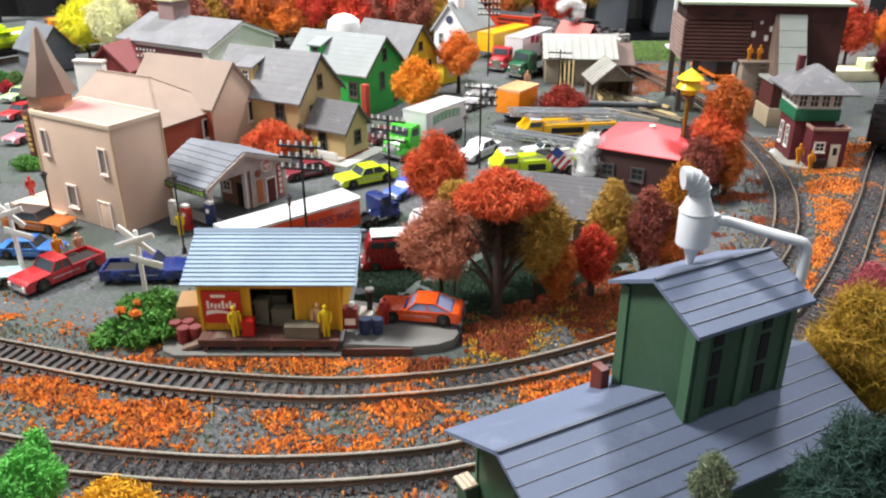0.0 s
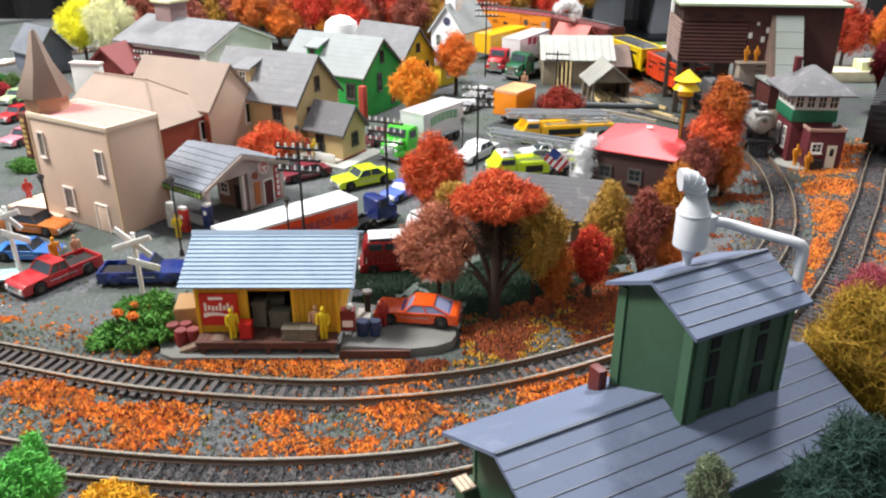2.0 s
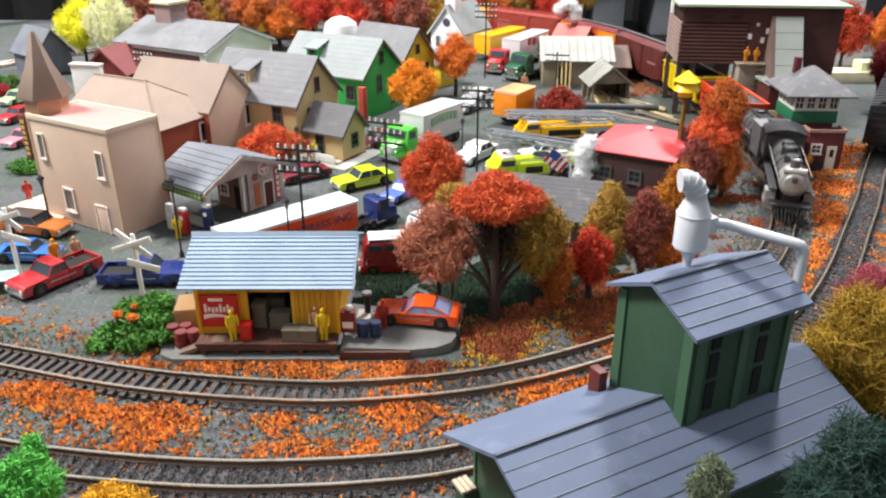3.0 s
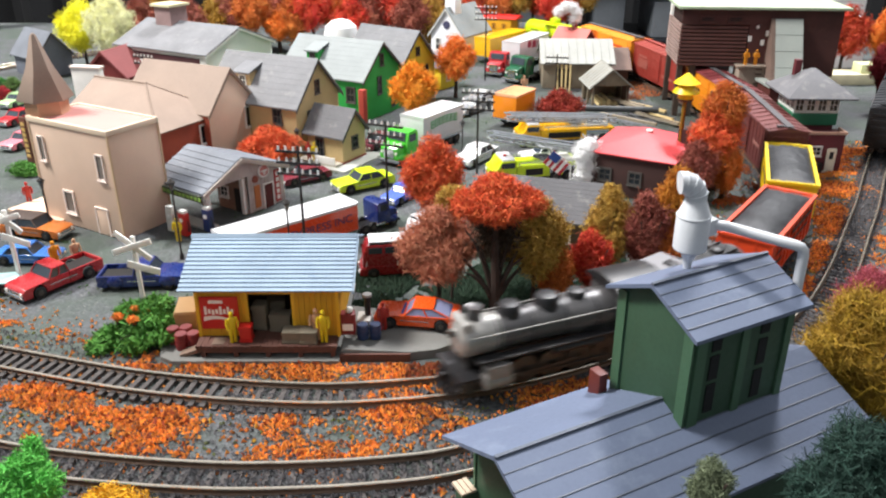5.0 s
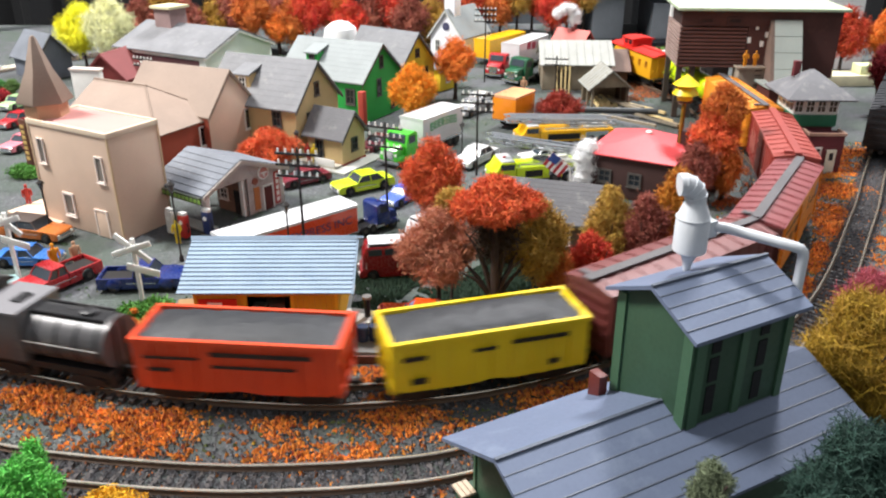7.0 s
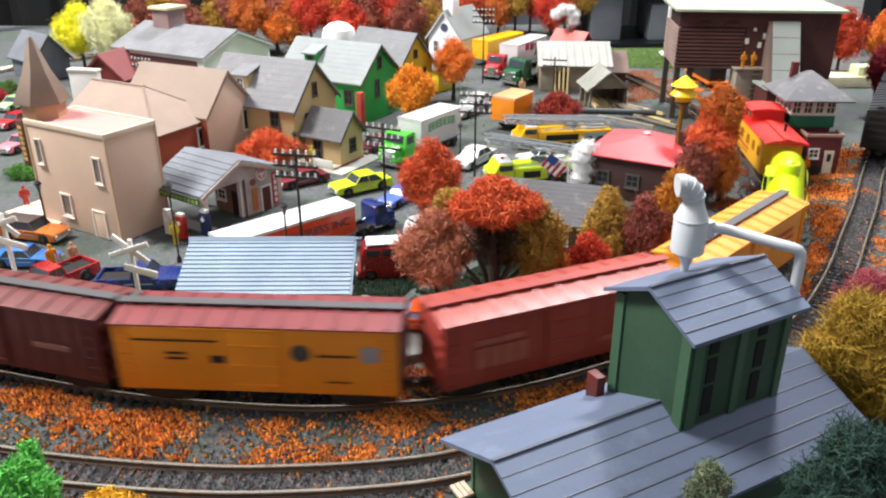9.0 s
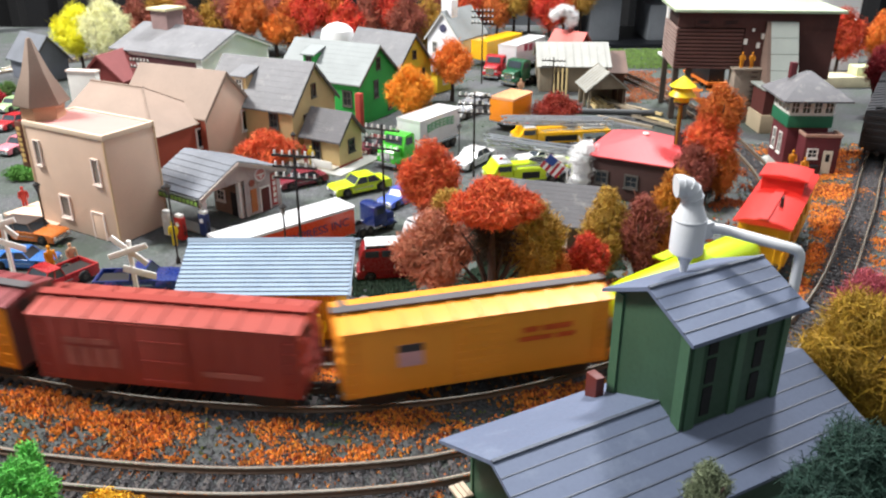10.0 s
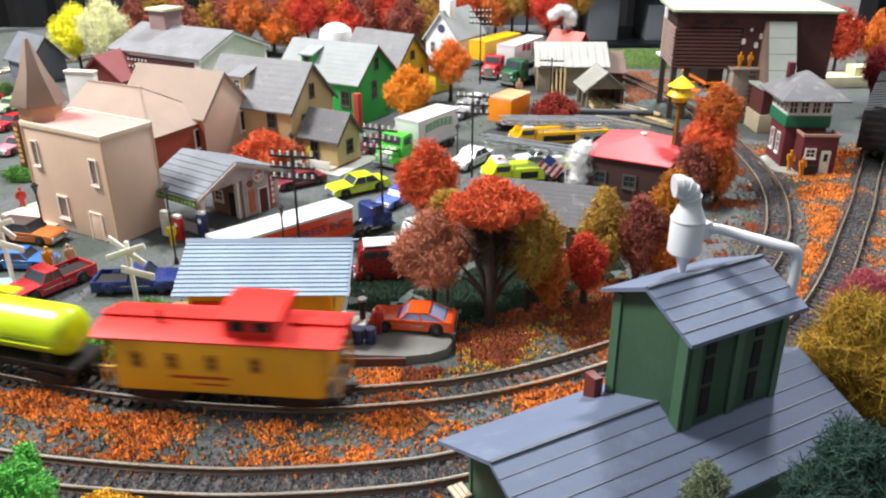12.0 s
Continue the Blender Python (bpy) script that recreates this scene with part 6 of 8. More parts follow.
def tree(label, x, y, cz, r, rz, leaf, n=1500, length=0.0050, width=0.0011, name="tree", limbs=6, lumps=(), trunk=0.0022, seed=None, fill=0.25):
    seed = seed or int(abs(x * 7919 + y * 104729) * 10) % 97 + 1
    t = thing(name, x, y, 0, 0, label, "tree", "trees of the model town")
    s = Shape()
    top = Vector((random.uniform(-0.002, 0.002), random.uniform(-0.002, 0.002), cz + rz * 0.2))
    s.tube([(0, 0, -0.001), (0.0004, 0, cz * 0.3), (-0.0004, 0.0006, cz * 0.65), tuple(top)], [trunk * 1.35, trunk, trunk * 0.75, trunk * 0.35], 8)
    for i in range(limbs):
        a = 2 * math.pi * (i + random.random() * 0.6) / limbs
        z0 = max(0.004, cz - rz * random.uniform(0.5, 1.0))
        e = Vector((math.cos(a) * r * 0.7, math.sin(a) * r * 0.7, cz + rz * random.uniform(-0.2, 0.5)))
        m = e * 0.5
        m.z = z0 + (e.z - z0) * 0.35
        s.tube([(0, 0, z0), tuple(m), tuple(e)], [trunk * 0.6, trunk * 0.4, trunk * 0.15], 6)
        for g in (-0.5, 0.6):
            w = m + Vector((math.cos(a + g) * r * 0.4, math.sin(a + g) * r * 0.4, rz * random.uniform(0.1, 0.5)))
            s.tube([tuple(m), tuple((m + w) * 0.5 + Vector((0, 0, rz * 0.06))), tuple(w)], [trunk * 0.32, trunk * 0.22, trunk * 0.08], 5)
    part("trunk", s, BARK, t)
    c = Shape()
    parts = lumps or ((0, 0, 0, 1.0),)
    for k, (dx, dy, dz, f) in enumerate(parts):
        cc = (dx * r, dy * r, cz + dz * rz)
        blades(c, cc, (r * f, r * f, rz * f), int(3.0 * n / len(parts)), length * 1.15, width * 0.42, seed + 5 * k, fill=fill)
        c.lump(cc, (r * f * 0.62, r * f * 0.62, rz * f * 0.62), 9, 7, 0.5, seed + k)
    part("crown", c, leaf, t)
    return t


LUMPY = ((0, 0, -0.1, 0.75), (0.45, 0.1, 0.1, 0.55), (-0.45, -0.1, 0.05, 0.55), (0.05, -0.4, -0.25, 0.55), (0.0, 0.2, 0.5, 0.5))
RED_OR, ROSE, OLIVE = leaf_mat("leaf_red_orange", "d45e30"), leaf_mat("leaf_dusty_rose", "b87458"), leaf_mat("leaf_olive_gold", "b08a38")
GOLD, BROWN, RUST = leaf_mat("leaf_golden_orange", "f2a02c"), leaf_mat("leaf_maroon_brown", "8e4a3c"), leaf_mat("leaf_rust", "c26a28")
DEEPRED, YELLOW, PALE = leaf_mat("leaf_deep_red", "c43c22"), leaf_mat("leaf_yellow", "fdf23c"), leaf_mat("leaf_pale_tinsel", "f0efc0")
big = tree("tall red-orange autumn tree with dark forked trunk", 0.0310, 0.420, 0.0795, 0.0255, 0.0150, RED_OR, 4200, 0.0050, 0.0010, limbs=10, lumps=((0, 0, 0.0, 0.72), (0.5, 0.1, -0.1, 0.58), (-0.5, -0.1, -0.1, 0.58), (0.05, -0.4, -0.1, 0.5), (0.0, 0.1, 0.45, 0.5)), trunk=0.0030)
fork = Shape()
for ex, ey, ez in ((-0.030, 0.012, 0.046), (-0.018, 0.004, 0.060), (-0.012, 0.020, 0.050), (0.012, 0.006, 0.064), (0.022, 0.014, 0.052), (0.030, 0.018, 0.040), (0.016, -0.004, 0.046), (-0.020, -0.002, 0.036), (0.006, 0.016, 0.066)):
    fork.tube([(0, 0, 0.010 + 0.1 * ez), (ex * 0.30, ey * 0.3, 0.010 + ez * 0.42), (ex * 0.62, ey * 0.6, 0.004 + ez * 0.78), (ex, ey, ez)], [0.0019, 0.0013, 0.0008, 0.0003], 6)
part("fork", fork, BARK, big, "bare dark limbs forking low")
part("twig_tangle", blades(Shape(), (0.001, 0.008, 0.056), (0.016, 0.012, 0.015), 900, 0.013, 0.0005, 4, fill=0.6), mat("twig_brown", "41301f", 0.85, 0, 0.3), big, "dark tangle of bare twigs")
tree("dark olive undergrowth tree in the shade behind", 0.036, 0.462, 0.040, 0.022, 0.022, leaf_mat("leaf_shade_brown", "5a4430"), 1800, 0.0050, 0.0009, lumps=LUMPY)
tree("dusty rose autumn tree with a broad drooping crown", -0.0025, 0.436, 0.0435, 0.0265, 0.0250, ROSE, 4400, 0.0052, 0.0009, limbs=8, lumps=LUMPY, fill=0.35, trunk=0.0014)
tree("gold tuft at the shoulder of the tall tree", 0.006, 0.450, 0.069, 0.0100, 0.0085, OLIVE, 700, 0.0046, 0.0009, limbs=3, trunk=0.0008)
tree("olive gold autumn tree with an open crown", 0.0560, 0.438, 0.0480, 0.0205, 0.0270, OLIVE, 4000, 0.0056, 0.0010, limbs=8, lumps=LUMPY, fill=0.35, trunk=0.0014)
tree("rust brown drooping tree under the olive one", 0.0690, 0.436, 0.025, 0.0120, 0.0220, RUST, 1700, 0.0045, 0.0009, lumps=LUMPY, trunk=0.0012)
tree("rounded red-orange autumn tree behind the depot", -0.007, 0.565, 0.043, 0.0245, 0.0300, RED_OR, 3000, 0.0058, 0.0013, lumps=LUMPY)
tree("low red-orange shrub beside the beige house", -0.161, 0.715, 0.020, 0.0285, 0.0185, RED_OR, 2000, 0.0060, 0.0014, name="shrub", lumps=LUMPY)
tree("golden orange round tree before the green house", -0.032, 0.863, 0.041, 0.0270, 0.0290, GOLD, 2200, 0.0060, 0.0016, lumps=LUMPY)
tree("orange round tree beside the yellow house", 0.017, 0.994, 0.047, 0.0260, 0.0290, leaf_mat("leaf_orange", "e88430"), 1800, 0.0065, 0.0017, lumps=LUMPY)
tree("small orange tree by the pale green house", -0.261, 1.300, 0.040, 0.0230, 0.0230, leaf_mat("leaf_orange", "d87020"), 1400, 0.0065, 0.0018, lumps=LUMPY)
tree("bright yellow bristly tree behind the barn", -0.510, 1.148, 0.062, 0.0340, 0.0370, YELLOW, 2200, 0.0110, 0.0014, lumps=LUMPY)
tree("pale yellow and white tinsel tree", -0.462, 1.130, 0.068, 0.0340, 0.0430, PALE, 2200, 0.0120, 0.0012, lumps=LUMPY)
tree("dark red shrub by the lumber shed", 0.131, 0.870, 0.018, 0.0290, 0.0190, leaf_mat("leaf_dark_red", "96301e"), 1600, 0.0055, 0.0014, name="shrub", lumps=LUMPY)
tree("rust orange tree behind the red-roofed shop", 0.238, 0.655, 0.071, 0.0205, 0.0240, RUST, 2000, 0.0055, 0.0011, lumps=LUMPY)
tree("vivid red-orange tree beside the shop", 0.229, 0.644, 0.052, 0.0235, 0.0225, leaf_mat("leaf_vivid_red", "dc6234"), 2000, 0.0058, 0.0012, lumps=LUMPY)
tree("maroon brown tree beside the track curve", 0.211, 0.626, 0.030, 0.0215, 0.0230, BROWN, 2000, 0.0050, 0.0010, lumps=LUMPY)
tree("rust brown narrow tree beside the track curve", 0.236, 0.630, 0.028, 0.0150, 0.0270, RUST, 1500, 0.0050, 0.0010, lumps=LUMPY)
tree("olive gold tall bushy tree behind the elevator", 0.109, 0.477, 0.038, 0.0175, 0.0300, OLIVE, 2600, 0.0048, 0.0010, lumps=LUMPY)
tree("maroon brown bushy tree behind the elevator", 0.131, 0.472, 0.036, 0.0170, 0.0290, BROWN, 2600, 0.0048, 0.0010, lumps=LUMPY)
tree("ochre orange bushy tree behind the elevator", 0.155, 0.488, 0.050, 0.0165, 0.0260, leaf_mat("leaf_ochre", "c07a20"), 2400, 0.0048, 0.0010, lumps=LUMPY)
tree("rust tree in the dark gap behind the elevator", 0.150, 0.468, 0.022, 0.0180, 0.0220, RUST, 1600, 0.0048, 0.0010, lumps=LUMPY)
tree("deep red round tree before the grey-roofed house", 0.092, 0.446, 0.030, 0.0150, 0.0185, DEEPRED, 2200, 0.0042, 0.0010, lumps=LUMPY)
tree("deep red-orange tree behind the signal tower", 0.563, 1.128, 0.058, 0.0370, 0.0380, leaf_mat("leaf_brick", "b8401c"), 2000, 0.0080, 0.0017, lumps=LUMPY)
tree("orange tree at the far corner", 0.615, 1.120, 0.052, 0.0260, 0.0380, leaf_mat("leaf_orange", "d87020"), 1400, 0.0080, 0.0017, lumps=LUMPY)
tree("dark crimson tree at the far corner", 0.512, 0.924, 0.052, 0.0170, 0.0290, leaf_mat("leaf_crimson", "8e2028"), 1400, 0.0060, 0.0013, lumps=LUMPY)
tree("dull pink bristly shrub beside the outer track", 0.228, 0.372, 0.040, 0.0200, 0.0170, leaf_mat("leaf_dull_pink", "a04450"), 2600, 0.0065, 0.0006, name="shrub", lumps=LUMPY)
tree("mustard bristly conifer beside the elevator", 0.188, 0.302, 0.052, 0.0270, 0.0270, leaf_mat("leaf_mustard", "9c7a1c"), 4600, 0.0105, 0.0008, name="conifer", lumps=LUMPY)
tree("rust brown bristly shrub under the conifer", 0.196, 0.300, 0.018, 0.0200, 0.0200, leaf_mat("leaf_dark_rust", "5e3414"), 2200, 0.0065, 0.0007, name="shrub", lumps=LUMPY)
tree("dark green needled conifer beside the elevator", 0.1385, 0.203, 0.058, 0.0245, 0.0250, leaf_mat("leaf_dark_green", "1d3a30"), 7500, 0.0065, 0.0007, name="conifer", lumps=LUMPY)
tree("small grey-green tree before the elevator roof", 0.0815, 0.190, 0.0735, 0.0075, 0.0100, leaf_mat("leaf_grey_green", "6a7458"), 1800, 0.0022, 0.0005, name="small_tree", lumps=LUMPY)
tree("bright green leafy bush at the layout edge", -0.166, 0.245, 0.024, 0.0155, 0.0150, leaf_mat("leaf_bright_green", "62b84e"), 3000, 0.0028, 0.0012, name="bush", lumps=LUMPY)
tree("yellow-orange leafy bush at the layout edge", -0.131, 0.236, 0.017, 0.0200, 0.0105, leaf_mat("leaf_yellow_orange", "e0a81c"), 3000, 0.0028, 0.0012, name="bush", lumps=LUMPY)
tree("thin bright green shoot above the bush", -0.168, 0.262, 0.026, 0.0045, 0.0130, leaf_mat("leaf_bright_green", "4aa43c"), 420, 0.0028, 0.0010, name="bush")
tree("sprawling bright green creeper by the crossing", -0.178, 0.402, 0.007, 0.0240, 0.0110, leaf_mat("leaf_creeper_green", "4f8530"), 3000, 0.0052, 0.0022, name="creeper", lumps=((0, 0, 0.2, 0.50), (0.55, 0.1, 0.5, 0.38), (-0.55, -0.1, -0.3, 0.40), (0.1, -0.45, -0.2, 0.42), (0.4, 0.4, 0.9, 0.40), (-0.2, 0.35, 0.6, 0.42), (-0.75, -0.5, -0.4, 0.28), (0.75, -0.3, 0.0, 0.34)))
for k, (dx, dy) in enumerate(((-0.014, -0.012), (0.002, -0.018), (0.012, 0.004), (-0.003, 0.006))):
    tree("small orange blossom tuft in the creeper", -0.178 + dx * 0.6, 0.404 + dy * 0.5, 0.017, 0.0028, 0.0022, leaf_mat("leaf_orange", "d87020"), 80, 0.0022, 0.0010, name="blossom", limbs=2)
tree("low green shrub beside the tan store", -0.385, 0.705, 0.004, 0.018, 0.006, leaf_mat("leaf_creeper_green", "3f8a2a"), 900, 0.0036, 0.0015, name="shrub")
tree("low green shrub at the far street", -0.580, 1.035, 0.008, 0.012, 0.009, leaf_mat("leaf_3f7a34", "3f7a34"), 700, 0.0040, 0.0014, name="shrub", lumps=LUMPY)
tree("low red flowering shrub at the far street", -0.547, 0.980, 0.008, 0.009, 0.009, leaf_mat("leaf_b02a34", "b02a34"), 700, 0.0040, 0.0014, name="shrub", lumps=LUMPY)
tree("olive green shrub at the far street", -0.563, 1.035, 0.008, 0.01, 0.009, leaf_mat("leaf_5c7a3c", "5c7a3c"), 700, 0.0040, 0.0014, name="shrub", lumps=LUMPY)
far_leaves = (leaf_mat("leaf_far_brown", "8e4a38"), RUST, leaf_mat("leaf_far_gold", "a8802c"), DEEPRED, leaf_mat("leaf_far_dusty", "a05a48"))
for k in range(24):
    x = -0.46 + k * 0.0315
    y = 1.322 - 0.6 * max(0.0, -0.33 - x) + 0.022 * math.sin(k * 2.3) if x < 0.005 else 1.51 + 0.03 * math.sin(k * 2.3)
    tree("autumn tree in the far row of woods", x, y, 0.056 + 0.012 * math.sin(k * 1.7), 0.034, 0.042, far_leaves[(k * 7 + k // 3) % 5] if x < 0.03 else (RED_OR, DEEPRED, RUST, OLIVE)[k % 4], 900, 0.0080, 0.0022, lumps=LUMPY)


# ---- road vehicles: x forward ----
RUBBER, CHROME = mat("tyre_rubber", "1b1b1c", 0.7, 0, 0.2), mat("chrome", "c9ccd0", 0.15, 0.9, 0.1)


def paint(name, hexes):
    return mat("car_paint_" + name, hexes, 0.28, 0, 0.1, 40, 900, 0.02, coat=0.5)


def wheels(parent, xs, half, r, w=0.0028):
    for x in xs:
        for sg in (-1, 1):
            t = part("wheel", Shape().cyl((0, -w / 2, 0), (0, w / 2, 0), r, n=16), RUBBER, parent, bevel=0.0003, at=pose(x, sg * half, r))
            part("hubcap", Shape().cyl((0, sg * w / 2, 0), (0, sg * (w / 2 + 0.0004), 0), r * 0.45, n=12), STEEL, t)


def greenhouse(parent, x0, x1, rake0, rake1, W, z0, z1, colour, glass=None):
    g = Shape().loft([[(x0, -W / 2, z0), (x1, -W / 2, z0), (x1, W / 2, z0), (x0, W / 2, z0)], [(x0 + rake0, -W / 2 + 0.0013, z1), (x1 - rake1, -W / 2 + 0.0013, z1), (x1 - rake1, W / 2 - 0.0013, z1), (x0 + rake0, W / 2 - 0.0013, z1)]])
    part("window_glass", g, glass or mat("car_glass", "3c444c", 0.12, 0, 0.25), parent)
    part("roof", Shape().box(x0 + rake0 - 0.0004, x1 - rake1 + 0.0004, -W / 2 + 0.0010, W / 2 - 0.0010, z1 - 0.0001, z1 + 0.0008), colour, parent, bevel=0.0004)
    for sg in (-1, 1):
        y, y2 = sg * (W / 2 - 0.0001), sg * (W / 2 - 0.0012)
        for xa, xb in ((x0, x0 + rake0), (x1, x1 - rake1), ((x0 + x1) / 2, (x0 + rake0 + x1 - rake1) / 2)):
            part("pillar", Shape().tube([(xa, y, z0), (xb, y2, z1 + 0.0003)], 0.0005, 5), colour, parent)


def arches(hx, zb, r, xs):
    """The lower edge of a car's side, front to rear, with round wheel openings."""
    out, R = [], r * 1.22
    a0 = math.asin(max(-1, (zb - r) / R))
    for xc in sorted(xs, reverse=True):
        out += [(xc + R * math.cos(a0 + (math.pi - 2 * a0) * i / 9), r + R * math.sin(a0 + (math.pi - 2 * a0) * i / 9)) for i in range(10)]
    return out


def car(label, x, y, rz, L, colour, style="sedan", z=0.0, roof=None, tip=0.0, name="car", group="parked road vehicles"):
    t = thing(name, x, y, z, rz, label, "car", group)
    if tip:
        t.matrix_basis = pose(x, y, z, 0, tip, rz)
    k = L / 0.055
    W, r = 0.0205 * k, 0.0038 * k
    zb, zs = 0.0022 * k, 0.0098 * k
    hx = L / 2
    if style == "van":
        body = [(-hx, zb), (-hx, zs), (-hx * 0.97, zs * 1.05), (hx * 0.80, zs * 1.05), (hx * 0.95, zs * 0.9), (hx, zs * 0.6), (hx, zb)]
    else:
        body = [(-hx, zb), (-hx, zs * 0.85), (-hx * 0.94, zs), (hx * 0.35, zs), (hx * 0.93, zs * 0.90), (hx, zs * 0.75), (hx, zb)]
    b = Shape()
    if style in ("pickup", "oldpickup"):
        b.side([(-hx * 0.12, zb), (-hx * 0.12, zs), (hx * 0.35, zs), (hx * 0.93, zs * 0.92), (hx, zs * 0.75), (hx, zb)] + arches(hx, zb, r, (hx * 0.62,)), -W / 2, W / 2)
    else:
        b.side(body + arches(hx, zb, r, (-hx * 0.60, hx * 0.62)), -W / 2, W / 2)
    part("body", b, colour, t, bevel=0.0006 * k)
    part("underbody", Shape().box(-hx * 0.93, hx * 0.93, -W * 0.30, W * 0.30, zb * 0.8, zs * 0.80), BLACK, t)
    if style != "van":
        for sg in (-1, 1):
            y0, y1 = sorted((sg * W / 2, sg * (W / 2 + 0.00022)))
            part("side_moulding", Shape().box(-hx * 0.30, hx * 0.36, y0, y1, zs * 0.60, zs * 0.66), CHROME, t)
    if style in ("pickup", "oldpickup"):
        part("bed_floor", Shape().box(-hx, -hx * 0.13, -W / 2 + 0.001, W / 2 - 0.001, zb, zb + 0.002), colour, t)
        for sg in (-1, 1):
            y0, y1 = sorted((sg * W / 2, sg * (W / 2 - 0.0012)))
            part("bed_side", Shape().side([(-hx, zb), (-hx, zs), (-hx * 0.13, zs), (-hx * 0.13, zb)] + arches(hx, zb, r, (-hx * 0.60,)), y0, y1), colour, t, bevel=0.0003)
        part("tailgate", Shape().box(-hx, -hx + 0.0012, -W / 2 + 0.0012, W / 2 - 0.0012, zb, zs), colour, t, bevel=0.0003)
        greenhouse(t, -hx * 0.14, hx * 0.36, 0.0012 * k, 0.004 * k, W - 0.001, zs, 0.0148 * k, roof or colour)
    elif style == "van":
        greenhouse(t, -hx * 0.95, hx * 0.82, 0.001 * k, 0.003 * k, W - 0.0008, zs, 0.0290 * k, roof or colour)
        part("side_panel", Shape().side([(-hx * 0.97, zs * 0.8), (-hx * 0.97, 0.0272 * k), (hx * 0.80, 0.0272 * k), (hx * 0.90, 0.020 * k), (hx * 0.93, zs * 0.8)], -W / 2 + 0.0003, W / 2 - 0.0003), colour, t, bevel=0.0012)
        for sg in (-1, 1):
            y0, y1 = sorted((sg * (W / 2 - 0.0004), sg * (W / 2 + 0.0002)))
            for xa, xb in ((-0.80, -0.30), (-0.22, 0.28), (0.36, 0.74)):
                part("side_window", Shape().box(hx * xa, hx * xb, y0, y1, 0.0205 * k, 0.0255 * k), mat("car_glass", "2a3038"), t)
    elif style == "muscle":
        greenhouse(t, -hx * 0.80, hx * 0.26, 0.011 * k, 0.005 * k, W - 0.001, zs, 0.0142 * k, roof or colour, mat("pale_car_glass", "8f93b4", 0.2, 0, 0.2))
        part("spoiler_stripe", Shape().box(-hx * 0.78, -hx * 0.70, -W * 0.40, W * 0.40, zs - 0.0002, zs + 0.0004), mat("stripe_blue", "2b3a7e", 0.4), t)
        part("bonnet_stripe", Shape().box(hx * 0.30, hx * 0.36, -W * 0.36, W * 0.36, zs - 0.0002, zs + 0.0002), mat("stripe_blue", "2b3a7e", 0.4), t)
    elif style == "wagon":
        greenhouse(t, -hx * 0.92, hx * 0.34, 0.002 * k, 0.005 * k, W - 0.001, zs, 0.0155 * k, roof or colour)
    else:
        greenhouse(t, -hx * 0.62, hx * 0.34, 0.006 * k, 0.005 * k, W - 0.001, zs, 0.0150 * k, roof or colour)
    if style in ("old", "oldpickup"):
        for sg in (-1, 1):
            for xx in (-0.58, 0.62):
                part("fender", Shape().lump((hx * xx, sg * W * 0.48, r * 1.5), (r * 1.5, 0.002, r * 1.1), 10, 6, 0), colour, t)
    wheels(t, (-hx * 0.60, hx * 0.62), W / 2 - 0.0008, r)
    for sx, nm in ((1, "front_bumper"), (-1, "rear_bumper")):
        part(nm, Shape().box(min(sx * hx, sx * (hx + 0.0012)), max(sx * hx, sx * (hx + 0.0012)), -W / 2 + 0.0006, W / 2 - 0.0006, zb + 0.0004, zb + 0.0022), CHROME, t, bevel=0.0003)
    part("grille", Shape().box(hx - 0.0001, hx + 0.0005, -W * 0.28, W * 0.28, zs * 0.42, zs * 0.68), CHROME, t)
    for sg in (-1, 1):
        part("headlight", Shape().cyl((hx - 0.0002, sg * W * 0.37, zs * 0.58), (hx + 0.0007, sg * W * 0.37, zs * 0.58), 0.0014 * k, n=10), WHITE, t)
        part("tail_light", Shape().box(-hx - 0.0004, -hx + 0.0002, sg * W * 0.40 - 0.0009, sg * W * 0.40 + 0.0009, zs * 0.55, zs * 0.72), mat("tail_light_red", "9a1814", 0.3), t)
    return t


